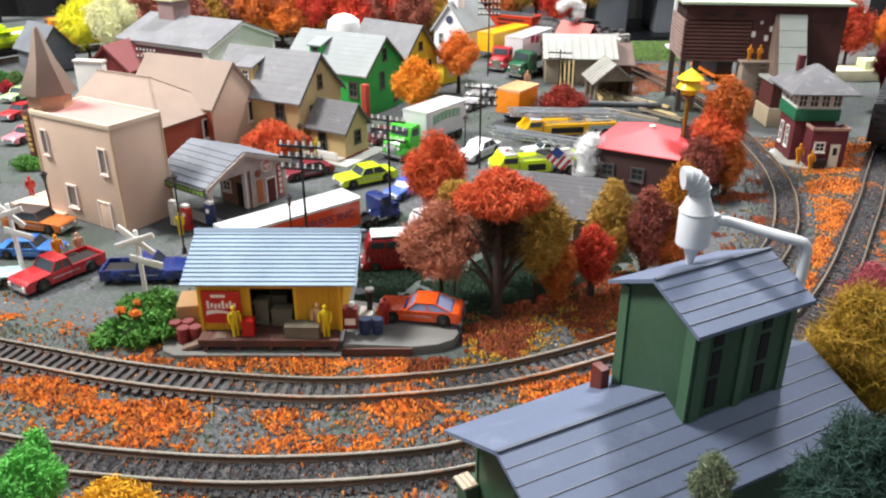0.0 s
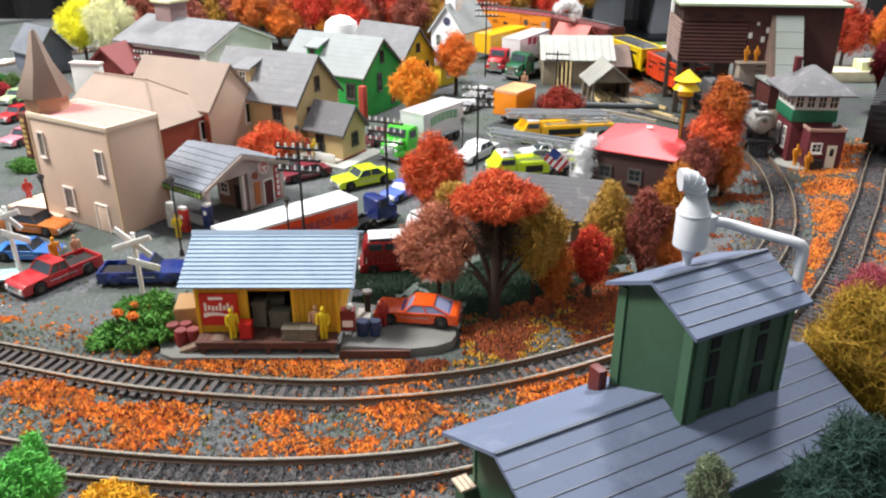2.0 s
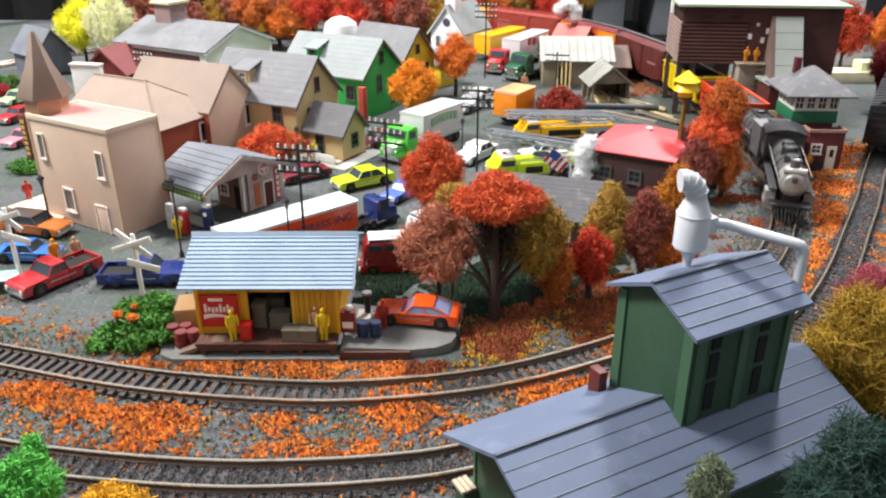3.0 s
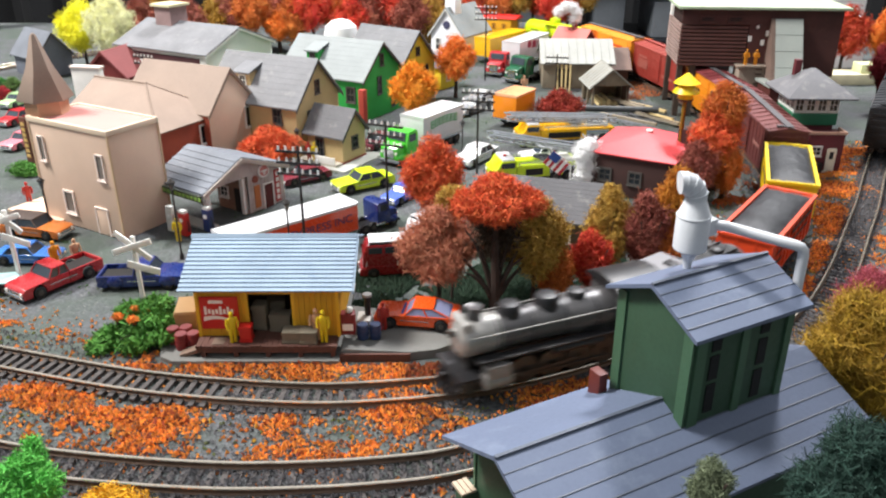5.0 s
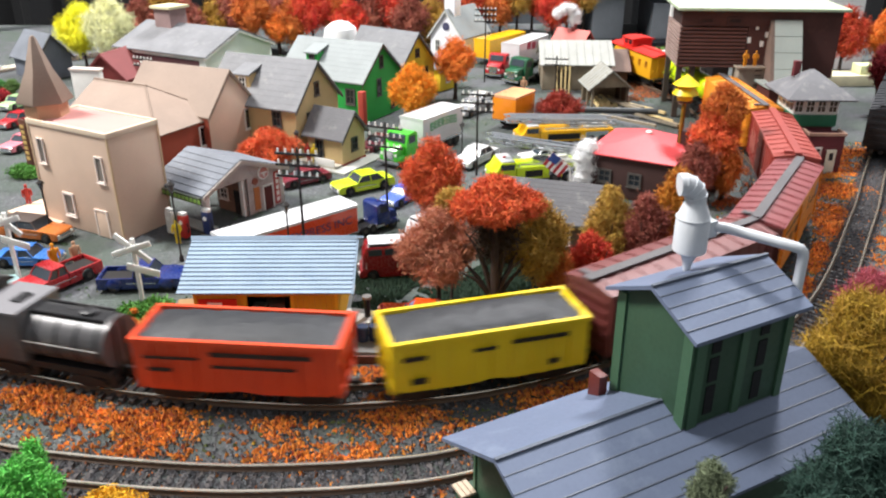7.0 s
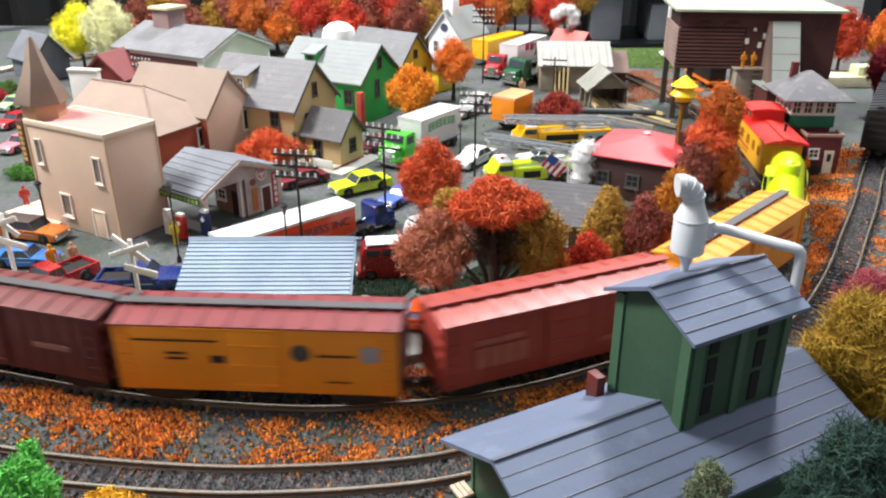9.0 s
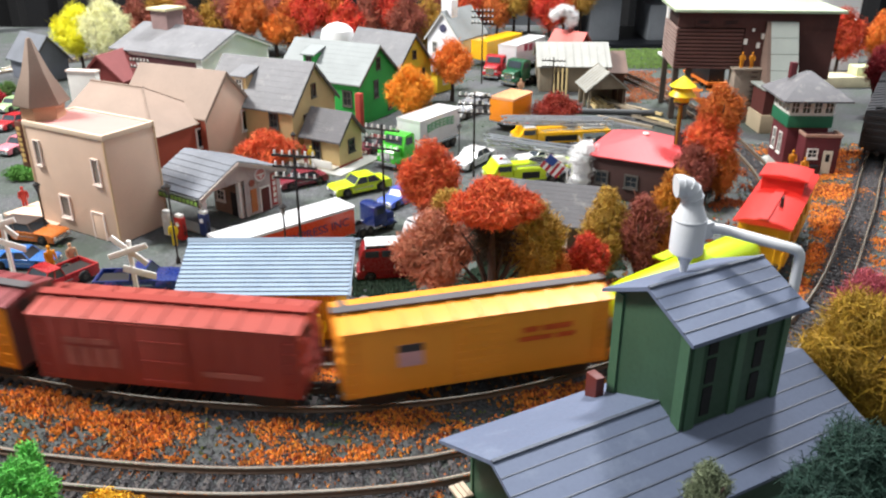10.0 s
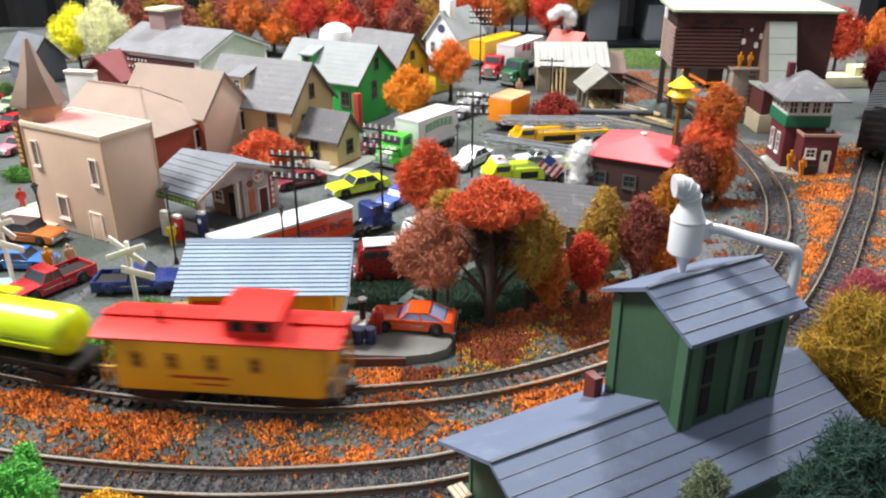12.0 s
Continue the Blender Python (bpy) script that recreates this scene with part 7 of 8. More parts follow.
def tractor(label, x, y, rz, colour, L=0.050, name="truck_tractor"):
    t = thing(name, x, y, 0, rz, label, "truck", "parked road vehicles")
    t.matrix_basis = pose(x, y, 0, 0, 0, rz) @ Matrix.Scale(L / 0.050, 4)
    L, W = 0.050, 0.026
    part("chassis", Shape().box(-L / 2, L / 2, -0.008, 0.008, 0.004, 0.007), BLACK, t)
    part("cab", Shape().side([(-0.004, 0.006), (-0.004, 0.030), (0.000, 0.032), (0.010, 0.031), (0.013, 0.021), (0.013, 0.006)], -W / 2, W / 2), colour, t, bevel=0.0010)
    part("hood", Shape().side([(0.0131, 0.006), (0.0131, 0.0205), (0.023, 0.019), (0.025, 0.017), (0.025, 0.006)], -W / 2 + 0.003, W / 2 - 0.003), colour, t, bevel=0.0008)
    part("windscreen", Shape().add([(0.0127, -0.010, 0.0222), (0.0127, 0.010, 0.0222), (0.0108, 0.0095, 0.0298), (0.0108, -0.0095, 0.0298), (0.0133, -0.010, 0.0222), (0.0133, 0.010, 0.0222), (0.0114, 0.0095, 0.0298), (0.0114, -0.0095, 0.0298)], [(0, 3, 2, 1), (4, 5, 6, 7), (0, 1, 5, 4), (1, 2, 6, 5), (2, 3, 7, 6), (3, 0, 4, 7)]), mat("car_glass", "2a3038"), t)
    for sg in (-1, 1):
        y0, y1 = sorted((sg * W / 2, sg * (W / 2 + 0.0003)))
        part("side_window", Shape().box(0.000, 0.0095, y0, y1, 0.0215, 0.0285), mat("car_glass", "2a3038"), t)
        part("fender", Shape().lump((0.0185, sg * 0.0105, 0.0085), (0.0065, 0.0032, 0.0042), 10, 6, 0), colour, t)
        part("fuel_tank", Shape().cyl((-0.006, sg * 0.0105, 0.0075), (0.006, sg * 0.0105, 0.0075), 0.003, n=12), CHROME, t)
        part("headlight", Shape().cyl((0.0245, sg * 0.0085, 0.013), (0.0256, sg * 0.0085, 0.013), 0.0014, n=10), WHITE, t)
    part("grille", Shape().box(0.0251, 0.0257, -0.006, 0.006, 0.008, 0.0165), CHROME, t)
    part("bumper", Shape().box(0.0258, 0.0272, -W / 2, W / 2, 0.004, 0.0072), CHROME, t, bevel=0.0003)
    wheels(t, (-0.019, -0.009, 0.0185), 0.0105, 0.0056, 0.0034)
    return t


def trailer(label, x, y, rz, L, side, roof, h0=0.012, h1=0.046, name="semi_trailer", W=0.029):
    t = thing(name, x, y, 0, rz, label, "trailer", "parked road vehicles")
    part("box", Shape().box(-L / 2, L / 2, -W / 2, W / 2, h0, h1), side, t, bevel=0.0008)
    part("roof", Shape().prism([(-W / 2 - 0.0003, h1 - 0.0018), (W / 2 + 0.0003, h1 - 0.0018), (W / 2 + 0.0003, h1 + 0.0002), (W / 2 - 0.0015, h1 + 0.0010), (-W / 2 + 0.0015, h1 + 0.0010), (-W / 2 - 0.0003, h1 + 0.0002)], -L / 2 - 0.0003, L / 2 + 0.0003), roof, t)
    part("bottom_rail", Shape().box(-L / 2, L / 2, -W / 2 - 0.0004, W / 2 + 0.0004, h0 - 0.0008, h0 + 0.0012), CHROME, t)
    part("chassis", Shape().box(-L / 2 + 0.004, L / 2 - 0.010, -0.008, 0.008, h0 - 0.004, h0 - 0.0009), BLACK, t)
    wheels(t, (-L / 2 + 0.010, -L / 2 + 0.022), 0.0120, 0.0054, 0.0036)
    for sg in (-1, 1):
        part("landing_leg", Shape().box(L / 2 - 0.032, L / 2 - 0.030, sg * 0.009 - 0.001, sg * 0.009 + 0.001, 0, h0 - 0.001), BLACK, t)
    part("door_seam", Shape().box(-L / 2 - 0.0004, -L / 2, -0.0003, 0.0003, h0 + 0.001, h1 - 0.001), CHROME, t)
    return t


def sil_rail():
    return mat("rail_silver", "b4b8bd", 0.4, 0.5, 0.15)


def ladder_truck(label, x, y, rz, L, colour, lx0, lz0, lx1, lz1):
    t = thing("fire_truck", x, y, 0, rz, label, "fire truck", "parked road vehicles")
    W = 0.027
    part("bed", Shape().box(-L / 2, L / 2 - 0.022, -W / 2, W / 2, 0.006, 0.017), colour, t, bevel=0.0008)
    part("locker", Shape().box(-L / 2 + 0.006, -L / 2 + 0.030, -W / 2 - 0.0006, W / 2 + 0.0006, 0.0085, 0.0150), CHROME, t)
    part("cab", Shape().side([(L / 2 - 0.0215, 0.006), (L / 2 - 0.0215, 0.022), (L / 2 - 0.008, 0.022), (L / 2 - 0.004, 0.015), (L / 2, 0.013), (L / 2, 0.006)], -W / 2, W / 2), colour, t, bevel=0.0008)
    part("windscreen", Shape().box(L / 2 - 0.020, L / 2 - 0.0075, -W / 2 - 0.0002, W / 2 + 0.0002, 0.0155, 0.0205), mat("car_glass", "2a3038"), t)
    part("cab_roof", Shape().box(L / 2 - 0.0205, L / 2 - 0.0085, -W / 2 + 0.001, W / 2 - 0.001, 0.0219, 0.0234), paint("trailer_white", "d6d6d8"), t, bevel=0.0006)
    for sg in (-1, 1):
        y0, y1 = sorted((sg * (W / 2 - 0.0002), sg * (W / 2 + 0.0005)))
        part("hose_locker", Shape().box(-L / 2 + 0.036, L / 2 - 0.030, y0, y1, 0.0080, 0.0140), BLACK, t)
        part("grab_rail", Shape().tube([(-L / 2 + 0.004, sg * (W / 2 - 0.001), 0.0195), (L / 2 - 0.026, sg * (W / 2 - 0.001), 0.0195)], 0.0005, 5), sil_rail(), t)
        for xx in (-0.40, -0.1, 0.2):
            part("rail_post", Shape().cyl((L * xx, sg * (W / 2 - 0.001), 0.0165), (L * xx, sg * (W / 2 - 0.001), 0.0195), 0.0005, n=5), sil_rail(), t)
    part("hose_bed", Shape().box(-L / 2 + 0.006, -L * 0.22, -W / 2 + 0.004, W / 2 - 0.004, 0.0168, 0.0195), mat("canvas_white", "d8d6cc", 0.8), t, bevel=0.0006)
    part("beacon", Shape().cyl((L / 2 - 0.014, 0, 0.022), (L / 2 - 0.014, 0, 0.0245), 0.0016, n=10), mat("beacon_red", "c02018", 0.3), t)
    part("turntable", Shape().cyl((-L * 0.1, 0, 0.017), (-L * 0.1, 0, 0.0205), 0.0085, n=16), CHROME, t)
    sil = mat("ladder_silver", "b4b8bd", 0.4, 0.5, 0.15)

    def lattice(a, b, half, deep, rr):
        s, n = Shape(), 20
        for sg in (-1, 1):
            for dz in (0, deep):
                s.tube([tuple(a + Vector((0, sg * half, dz))), tuple(b + Vector((0, sg * half * 0.9, dz)))], rr, 5)
            for i in range(n):
                p, q = a.lerp(b, i / n), a.lerp(b, (i + 1) / n)
                lo, hi = (0, deep) if i % 2 else (deep, 0)
                s.tube([(p.x, sg * half, p.z + lo), (q.x, sg * half, q.z + hi)], rr * 0.6, 4)
        for i in range(30):
            p = a.lerp(b, (i + 0.5) / 30)
            s.tube([(p.x, -half, p.z), (p.x, half, p.z)], rr * 0.6, 4)
        return s

    s = lattice(Vector((lx0, 0, lz0)), Vector((lx1, 0, lz1)), 0.0072, 0.0050, 0.0009)
    part("inner_ladder", lattice(Vector((lx0 + 0.010, 0, lz0 + 0.003)), Vector((lx1 - 0.004, 0, lz1 + 0.002)), 0.0050, 0.0040, 0.0007), sil, t)
    part("ladder", s, sil, t, "silver extension ladder")
    wheels(t, (-L / 2 + 0.012, -L / 2 + 0.024, L / 2 - 0.012), W / 2 - 0.001, 0.0056, 0.0034)
    for sg in (-1, 1):
        part("headlight", Shape().cyl((L / 2 - 0.0002, sg * 0.0095, 0.0098), (L / 2 + 0.0007, sg * 0.0095, 0.0098), 0.0016, n=10), WHITE, t)
    part("bumper", Shape().box(L / 2, L / 2 + 0.002, -W / 2, W / 2, 0.005, 0.0078), CHROME, t)
    return t


def build_vehicles():
    car("red pickup truck parked by the crossing", -0.258, 0.474, -123, 0.058, paint("red", "a8252a"), "pickup", name="pickup_truck")
    car("dark blue pickup truck beside the crossing sign", -0.199, 0.475, 3, 0.056, paint("navy", "182a68"), "oldpickup", name="pickup_truck")
    car("light blue sedan behind the red pickup", -0.293, 0.510, -3, 0.046, paint("sky_blue", "3f78c4"), "sedan")
    car("orange wagon with a dark roof before the tan store", -0.310, 0.558, -15, 0.052, paint("burnt_orange", "cf7430"), "wagon", roof=mat("wagon_roof_dark", "5a4c46", 0.5))
    car("pale turquoise car at the crossing", -0.302, 0.462, 20, 0.046, paint("pale_turquoise", "a9c9c9"), "sedan")
    tr = trailer("orange semi trailer with white roof and blue lettering", -0.1097, 0.520, 41.5, 0.104, paint("trailer_orange", "d84a22"), paint("trailer_white", "d6d6d8"), 0.008, 0.030, W=0.025)
    words("EXPRESS INC", 0.0085, mat("lettering_blue", "33305e", 0.5), tr, Matrix.Translation((0.020, -0.0128, 0.0195)) @ pose(0, 0, 0, 90), squash=1.1)
    tractor("dark blue truck tractor before the orange trailer", -0.0535, 0.571, 41.5, paint("navy", "182a68"), 0.036)
    car("dark red van with white roof", -0.033, 0.492, -172, 0.048, paint("dark_red", "8e1c22"), "van", roof=paint("trailer_white", "d6d6d8"), name="van")
    car("white and red truck behind the rose tree", -0.006, 0.540, -140, 0.046, paint("trailer_white", "d6d6d8"), "van", name="van")
    car("lime yellow coupe on the street", -0.070, 0.662, -148, 0.054, paint("lime_yellow", "c8e020"), "sedan")
    car("periwinkle blue sedan by the pole", -0.033, 0.634, -125, 0.044, paint("periwinkle", "4f68c8"), "sedan")
    tractor("bright green truck tractor", -0.036, 0.742, -126, paint("bright_green", "4fc43a"), 0.05)
    tr = trailer("white semi trailer with green lettering", -0.010, 0.786, -126, 0.068, paint("trailer_white", "d6d6d8"), paint("trailer_white", "d6d6d8"), 0.010, 0.038)
    for i in range(7):
        for sg in (-1, 1):
            x, up = sg * (-0.020 + i * 0.0066), 0.0016 * math.sin(math.pi * i / 6)
            y0, y1 = sorted((sg * 0.0145, sg * 0.0149))
            part("lettering_bar", Shape().box(x - 0.0024, x + 0.0024, y0, y1, 0.0245 + up, 0.0325 + up), mat("lettering_kelly", "2f9a5a", 0.5), tr)
            y0, y1 = sorted((sg * 0.0149, sg * 0.0151))
            part("lettering_gap", Shape().box(x - 0.0009, x + 0.0009, y0, y1, 0.0258 + up, 0.0280 + up), paint("trailer_white", "d6d6d8"), tr)
            part("lettering_gap", Shape().box(x - 0.0009, x + 0.0009, y0, y1, 0.0292 + up, 0.0312 + up), paint("trailer_white", "d6d6d8"), tr)
    tr = trailer("orange yellow semi trailer", 0.080, 0.868, -124, 0.044, paint("amber_orange", "ec8a1c"), paint("pale_amber", "f0b080"), 0.010, 0.037)
    ladder_truck("yellow ladder fire truck with silver ladder", 0.126, 0.800, -171, 0.100, paint("chrome_yellow", "f0b414"), -0.054, 0.0195, 0.062, 0.0265)
    ladder_truck("lime fire truck with silver ladder", 0.082, 0.684, -168, 0.082, paint("lime_yellow", "c8e020"), -0.052, 0.022, 0.042, 0.040)
    car("white sedan beside the fire trucks", 0.033, 0.737, -125, 0.054, paint("trailer_white", "d6d6d8"), "sedan")
    car("white hatchback between the fire trucks", 0.098, 0.740, -165, 0.046, paint("trailer_white", "d6d6d8"), "sedan")
    car("silver grey sedan by the gold tree", 0.036, 0.925, -126, 0.058, paint("silver_grey", "8a8c90"), "sedan")
    car("white sedan behind the grey one", 0.046, 0.965, -126, 0.052, paint("trailer_white", "d6d6d8"), "sedan")
    car("maroon sedan beside the porch", -0.066, 0.785, -122, 0.046, paint("maroon", "6e1c2a"), "sedan")
    car("dark maroon sedan in the side street", -0.124, 0.679, -145, 0.046, paint("maroon", "6e1c2a"), "sedan")
    trailer("yellow semi trailer with red lettering", 0.090, 1.245, -127, 0.100, paint("chrome_yellow", "f0b414"), paint("chrome_yellow", "f0b414"), 0.010, 0.038)
    tractor("red truck tractor in the far lot", 0.083, 1.135, -117, paint("signal_red", "b42a30"), 0.05)
    tr = trailer("white semi trailer with red lettering", 0.124, 1.195, -121, 0.100, paint("trailer_white", "d6d6d8"), paint("trailer_white", "d6d6d8"), 0.010, 0.041)
    for i in range(3):
        part("lettering_bar", Shape().box(-0.020 + i * 0.016, -0.008 + i * 0.016, 0.0145, 0.0149, 0.026 + i * 0.002, 0.036 + i * 0.002), mat("lettering_crimson", "9a2a4a", 0.5), tr)
    tractor("dark green truck in the far lot", 0.112, 1.090, -134, paint("dark_green", "1f5a3c"), 0.054)
    car("pink convertible on the far street", -0.430, 0.790, -110, 0.050, paint("pink", "d8808c"), "sedan")
    car("red sedan on the far street", -0.480, 0.880, -110, 0.050, paint("signal_red", "b42a30"), "sedan")
    car("pale green sedan on the far street", -0.520, 0.960, -105, 0.050, paint("pale_green", "a8c890"), "sedan")
    car("orange muscle car parked on the loading ramp", -0.0145, 0.411, 172, 0.0500, paint("tangerine", "e8561e"), "muscle", z=0.0058)


build_vehicles()


# ---- street furniture ----
POLE = mat("pole_dark", "2b2624", 0.8, 0, 0.2)


def telegraph_pole(x, y, h, rz, arms=3, w=0.030):
    t = thing("telegraph_pole", x, y, 0, rz, "dark telegraph pole with crossarms and white insulators", "utility pole", "telegraph poles")
    part("pole", Shape().cyl((0, 0, -0.001), (0, 0, h), 0.0011, 0.0008, 8), POLE, t)
    for i in range(arms):
        z = h - 0.004 - i * 0.0075
        a = part("crossarm", Shape().box(-w / 2, w / 2, -0.0012, 0.0002, z - 0.0008, z + 0.0008), POLE, t)
        for k in range(6):
            xx = -w / 2 + 0.002 + k * (w - 0.004) / 5
            part("insulator", Shape().cyl((xx, -0.0005, z + 0.0008), (xx, -0.0005, z + 0.0034), 0.0009, 0.0006, 6), WHITE, a)


def street_lamp(x, y, h):
    t = thing("street_lamp", x, y, 0, 20, "black old-fashioned street lamp", "street lamp", "street lamps")
    part("post", Shape().lathe([(0.0018, 0), (0.0016, 0.003), (0.0007, 0.005), (0.0006, h - 0.008)], 0, 0, 0, 8), POLE, t)
    l = part("lantern", Shape().lathe([(0.0010, h - 0.0082), (0.0022, h - 0.0030), (0.0022, h - 0.0028)], 0, 0, 0, 6), mat("lamp_glass_dull", "5c5a58", 0.2), t)
    part("cap", Shape().lathe([(0.0028, h - 0.0030), (0.0028, h - 0.0022), (0.0006, h)], 0, 0, 0, 6), POLE, l)


def crossbuck(x, y, rz, h=0.050):
    t = thing("crossing_sign", x, y, 0, rz, "white railway crossbuck sign on a white post", "crossing sign", "railway crossing signs")
    part("post", Shape().box(-0.0012, 0.0012, -0.0010, 0.0010, -0.001, h), WHITE, t, bevel=0.0002)
    for sg, an in ((-1, 38), (1, -20)):
        part("cross_blade", Shape().box(-0.0135, 0.0135, -0.0014 - 0.0013 * (sg > 0), -0.0011 - 0.0013 * (sg > 0) + 0.0010, -0.0018, 0.0018, Matrix.Translation((0, -0.0004, h - 0.006)) @ pose(0, 0, 0, 0, an, 0)), WHITE, t, bevel=0.0002)
    part("plate", Shape().box(-0.0105, 0.0105, -0.0022, -0.0011, -0.0022, 0.0022, Matrix.Translation((0.005, 0, h - 0.020)) @ pose(0, 0, 0, 0, 12, 0)), WHITE, t, bevel=0.0002)


def figurine(x, y, z, rz, h, material, label):
    s = Shape()
    k = h / 0.020
    for sg in (-1, 1):
        s.tube([(0, sg * 0.0011 * k, 0), (0, sg * 0.0012 * k, 0.005 * k), (0, sg * 0.0010 * k, 0.0095 * k)], [0.0009 * k, 0.0010 * k, 0.0013 * k], 7)
        s.tube([(0, sg * 0.0026 * k, 0.0158 * k), (0.0006 * k, sg * 0.0034 * k, 0.0125 * k), (0.0018 * k, sg * 0.0030 * k, 0.0098 * k)], [0.0009 * k, 0.0008 * k, 0.0006 * k], 6)
    s.loft([[(0.0014 * k * a * math.cos(q * math.pi / 4), 0.0025 * k * a * math.sin(q * math.pi / 4), z1 * k) for q in range(8)] for a, z1 in ((0.85, 0.0088), (0.95, 0.0110), (1.1, 0.0150), (0.6, 0.0166))])
    s.lump((0.0002 * k, 0, 0.0186 * k), (0.0014 * k, 0.0013 * k, 0.0017 * k), 8, 6, 0)
    ob = part("figurine", s, material)
    ob.matrix_basis = pose(x, y, z, 0, 0, rz)
    tagged(ob, label, "figurine", "painted figurines")


def barrel(x, y, z, material, label, h=0.0095, r=0.0036):
    t = thing("barrel", x, y, z, 0, label, "barrel", "barrels at the depot")
    part("drum", Shape().lathe([(r, 0), (r, h)], 0, 0, 0, 16), material, t, bevel=0.0002)
    for zz in (0.3, 0.65):
        part("hoop", Shape().lathe([(r + 0.0003, h * zz), (r + 0.0003, h * zz + 0.0005)], 0, 0, 0, 16), material, t)
    part("lid", Shape().lathe([(r * 0.9, h), (r * 0.9, h + 0.0003)], 0, 0, 0, 16), mat("pale_lid", "84484a", 0.5) if "red" in label else material, t)


def crate(x, y, z, rz, sx, sy, sz, material, label, name="crate"):
    t = thing(name, x, y, z, rz, label, "crate", "goods at the depot")
    part("box", Shape().box(-sx / 2, sx / 2, -sy / 2, sy / 2, 0, sz), material, t, bevel=0.0003)
    for zz in (0.12, 0.88):
        part("slat", Shape().box(-sx / 2 - 0.0003, sx / 2 + 0.0003, -sy / 2 - 0.0003, sy / 2 + 0.0003, sz * zz - 0.0008, sz * zz + 0.0008), material, t)


def build_street():
    telegraph_pole(-0.043, 0.582, 0.082, -24)
    telegraph_pole(0.032, 0.699, 0.079, -12)
    telegraph_pole(-0.0927, 0.488, 0.091, -12)
    telegraph_pole(0.059, 1.092, 0.100, -8)
    telegraph_pole(0.148, 1.028, 0.047, -12, 2)
    telegraph_pole(-0.097, 1.385, 0.078, 5)
    telegraph_pole(-0.345, 0.925, 0.068, -25, 2)
    for x, y, h in ((-0.186, 0.513, 0.060), (-0.103, 0.488, 0.0545), (0.020, 0.759, 0.034), (0.101, 0.899, 0.033), (-0.300, 0.560, 0.045), (-0.395, 0.66, 0.06), (-0.139, 0.735, 0.033)):
        street_lamp(x, y, h)
    crossbuck(-0.187, 0.438, -8)
    crossbuck(-0.283, 0.476, -12, 0.052)
    # yellow two-tier beacon lamp
    t = thing("beacon_lamp", 0.206, 0.664, 0, 0, "yellow two-tier conical beacon lamp on a brass post", "lamp")
    part("post", Shape().cyl((0, 0, 0), (0, 0, 0.078), 0.0021, 0.0019, 10), mat("brass_post", "8a7428", 0.4, 0.4), t)
    part("collar", Shape().lathe([(0.006, 0.0765), (0.007, 0.0785)], 0, 0, 0, 14), mat("dark_collar", "4a4230", 0.6), t)
    yel = mat("beacon_yellow", "e8c818", 0.4)
    part("lower_shade", Shape().lathe([(0.0065, 0.0785), (0.0065, 0.0830), (0.0112, 0.0836), (0.0070, 0.0895)], 0, 0, 0, 18), yel, t)
    part("upper_shade", Shape().lathe([(0.0068, 0.0896), (0.0068, 0.0910), (0.0112, 0.0916), (0.0008, 0.1000)], 0, 0, 0, 18), yel, t)
    # depot goods
    red, blu = mat("drum_red", "7a1f20", 0.5), mat("drum_blue", "26365a", 0.5)
    conc = mat("platform_concrete", "73726e", 0.85, 0, 0.18, 30, 700, 0.2, wear="6e6a64")
    slab = Shape()
    outline = [(-0.158, 0.379), (-0.150, 0.374), (-0.0575, 0.374), (-0.0575, 0.47), (-0.155, 0.47), (-0.1605, 0.388)]
    slab.loft([[(x, y, -0.001) for x, y in outline], [(x, y, 0.0022) for x, y in outline]])
    tagged(part("pavement_slab", slab, conc), "grey concrete pad under the freight depot", "pavement", kind="structure")
    ramp = [(-0.0573, 0.379), (-0.018, 0.379), (-0.004, 0.3815), (0.005, 0.387), (0.008, 0.394), (0.007, 0.404), (0.000, 0.420), (-0.0573, 0.430)]
    rp = Shape().loft([[(x, y, -0.001) for x, y in ramp], [(x, y, 0.0046 if x < -0.02 else 0.0030) for x, y in ramp], [(x * 0.985, y * 0.999 + 0.0008, 0.0065 if x < -0.02 else 0.0046) for x, y in ramp]])
    tagged(part("loading_ramp", rp, conc), "grey concrete loading ramp with a rounded end", "ramp", kind="structure")
    tagged(part("ramp_kerb", Shape().box(-0.0573, -0.018, 0.3772, 0.3788, -0.001, 0.0044), mat("red_brown_deck", "5c3a30")), "dark red kerb along the loading ramp", "kerb", kind="structure")
    for x, y in ((-0.1545, 0.3945), (-0.148, 0.388), (-0.1415, 0.3890), (-0.1475, 0.396)):
        barrel(x, y, 0.0022, red, "dull red oil drum with a pale lid")
    for x, y in ((-0.0455, 0.392), (-0.0385, 0.3925)):
        barrel(x, y, 0.0064, blu, "dark blue oil drum on the ramp", 0.0088, 0.0033)
    crate(-0.1500, 0.4100, 0.0022, 8, 0.012, 0.020, 0.0165, mat("cardboard_tan", "a5825a", 0.8, 0, 0.15), "large tan packing crate beside the depot", "packing_crate")
    gs = mat("dull_canvas", "756c5c", 0.85, 0, 0.25, 60)
    for x, y, sx, sz in ((-0.084, 0.3835, 0.010, 0.007), (-0.0745, 0.3825, 0.009, 0.0075), (-0.092, 0.396, 0.012, 0.011), (-0.097, 0.407, 0.010, 0.014), (-0.104, 0.398, 0.008, 0.016)):
        crate(x, y, 0.0101, random.uniform(-8, 8), sx, 0.008, sz, gs, "grey canvas-wrapped crate on the depot deck")
    crate(-0.1095, 0.3835, 0.0101, 0, 0.0065, 0.006, 0.010, mat("advert_red", "c02018"), "small red bin on the depot deck", "bin")
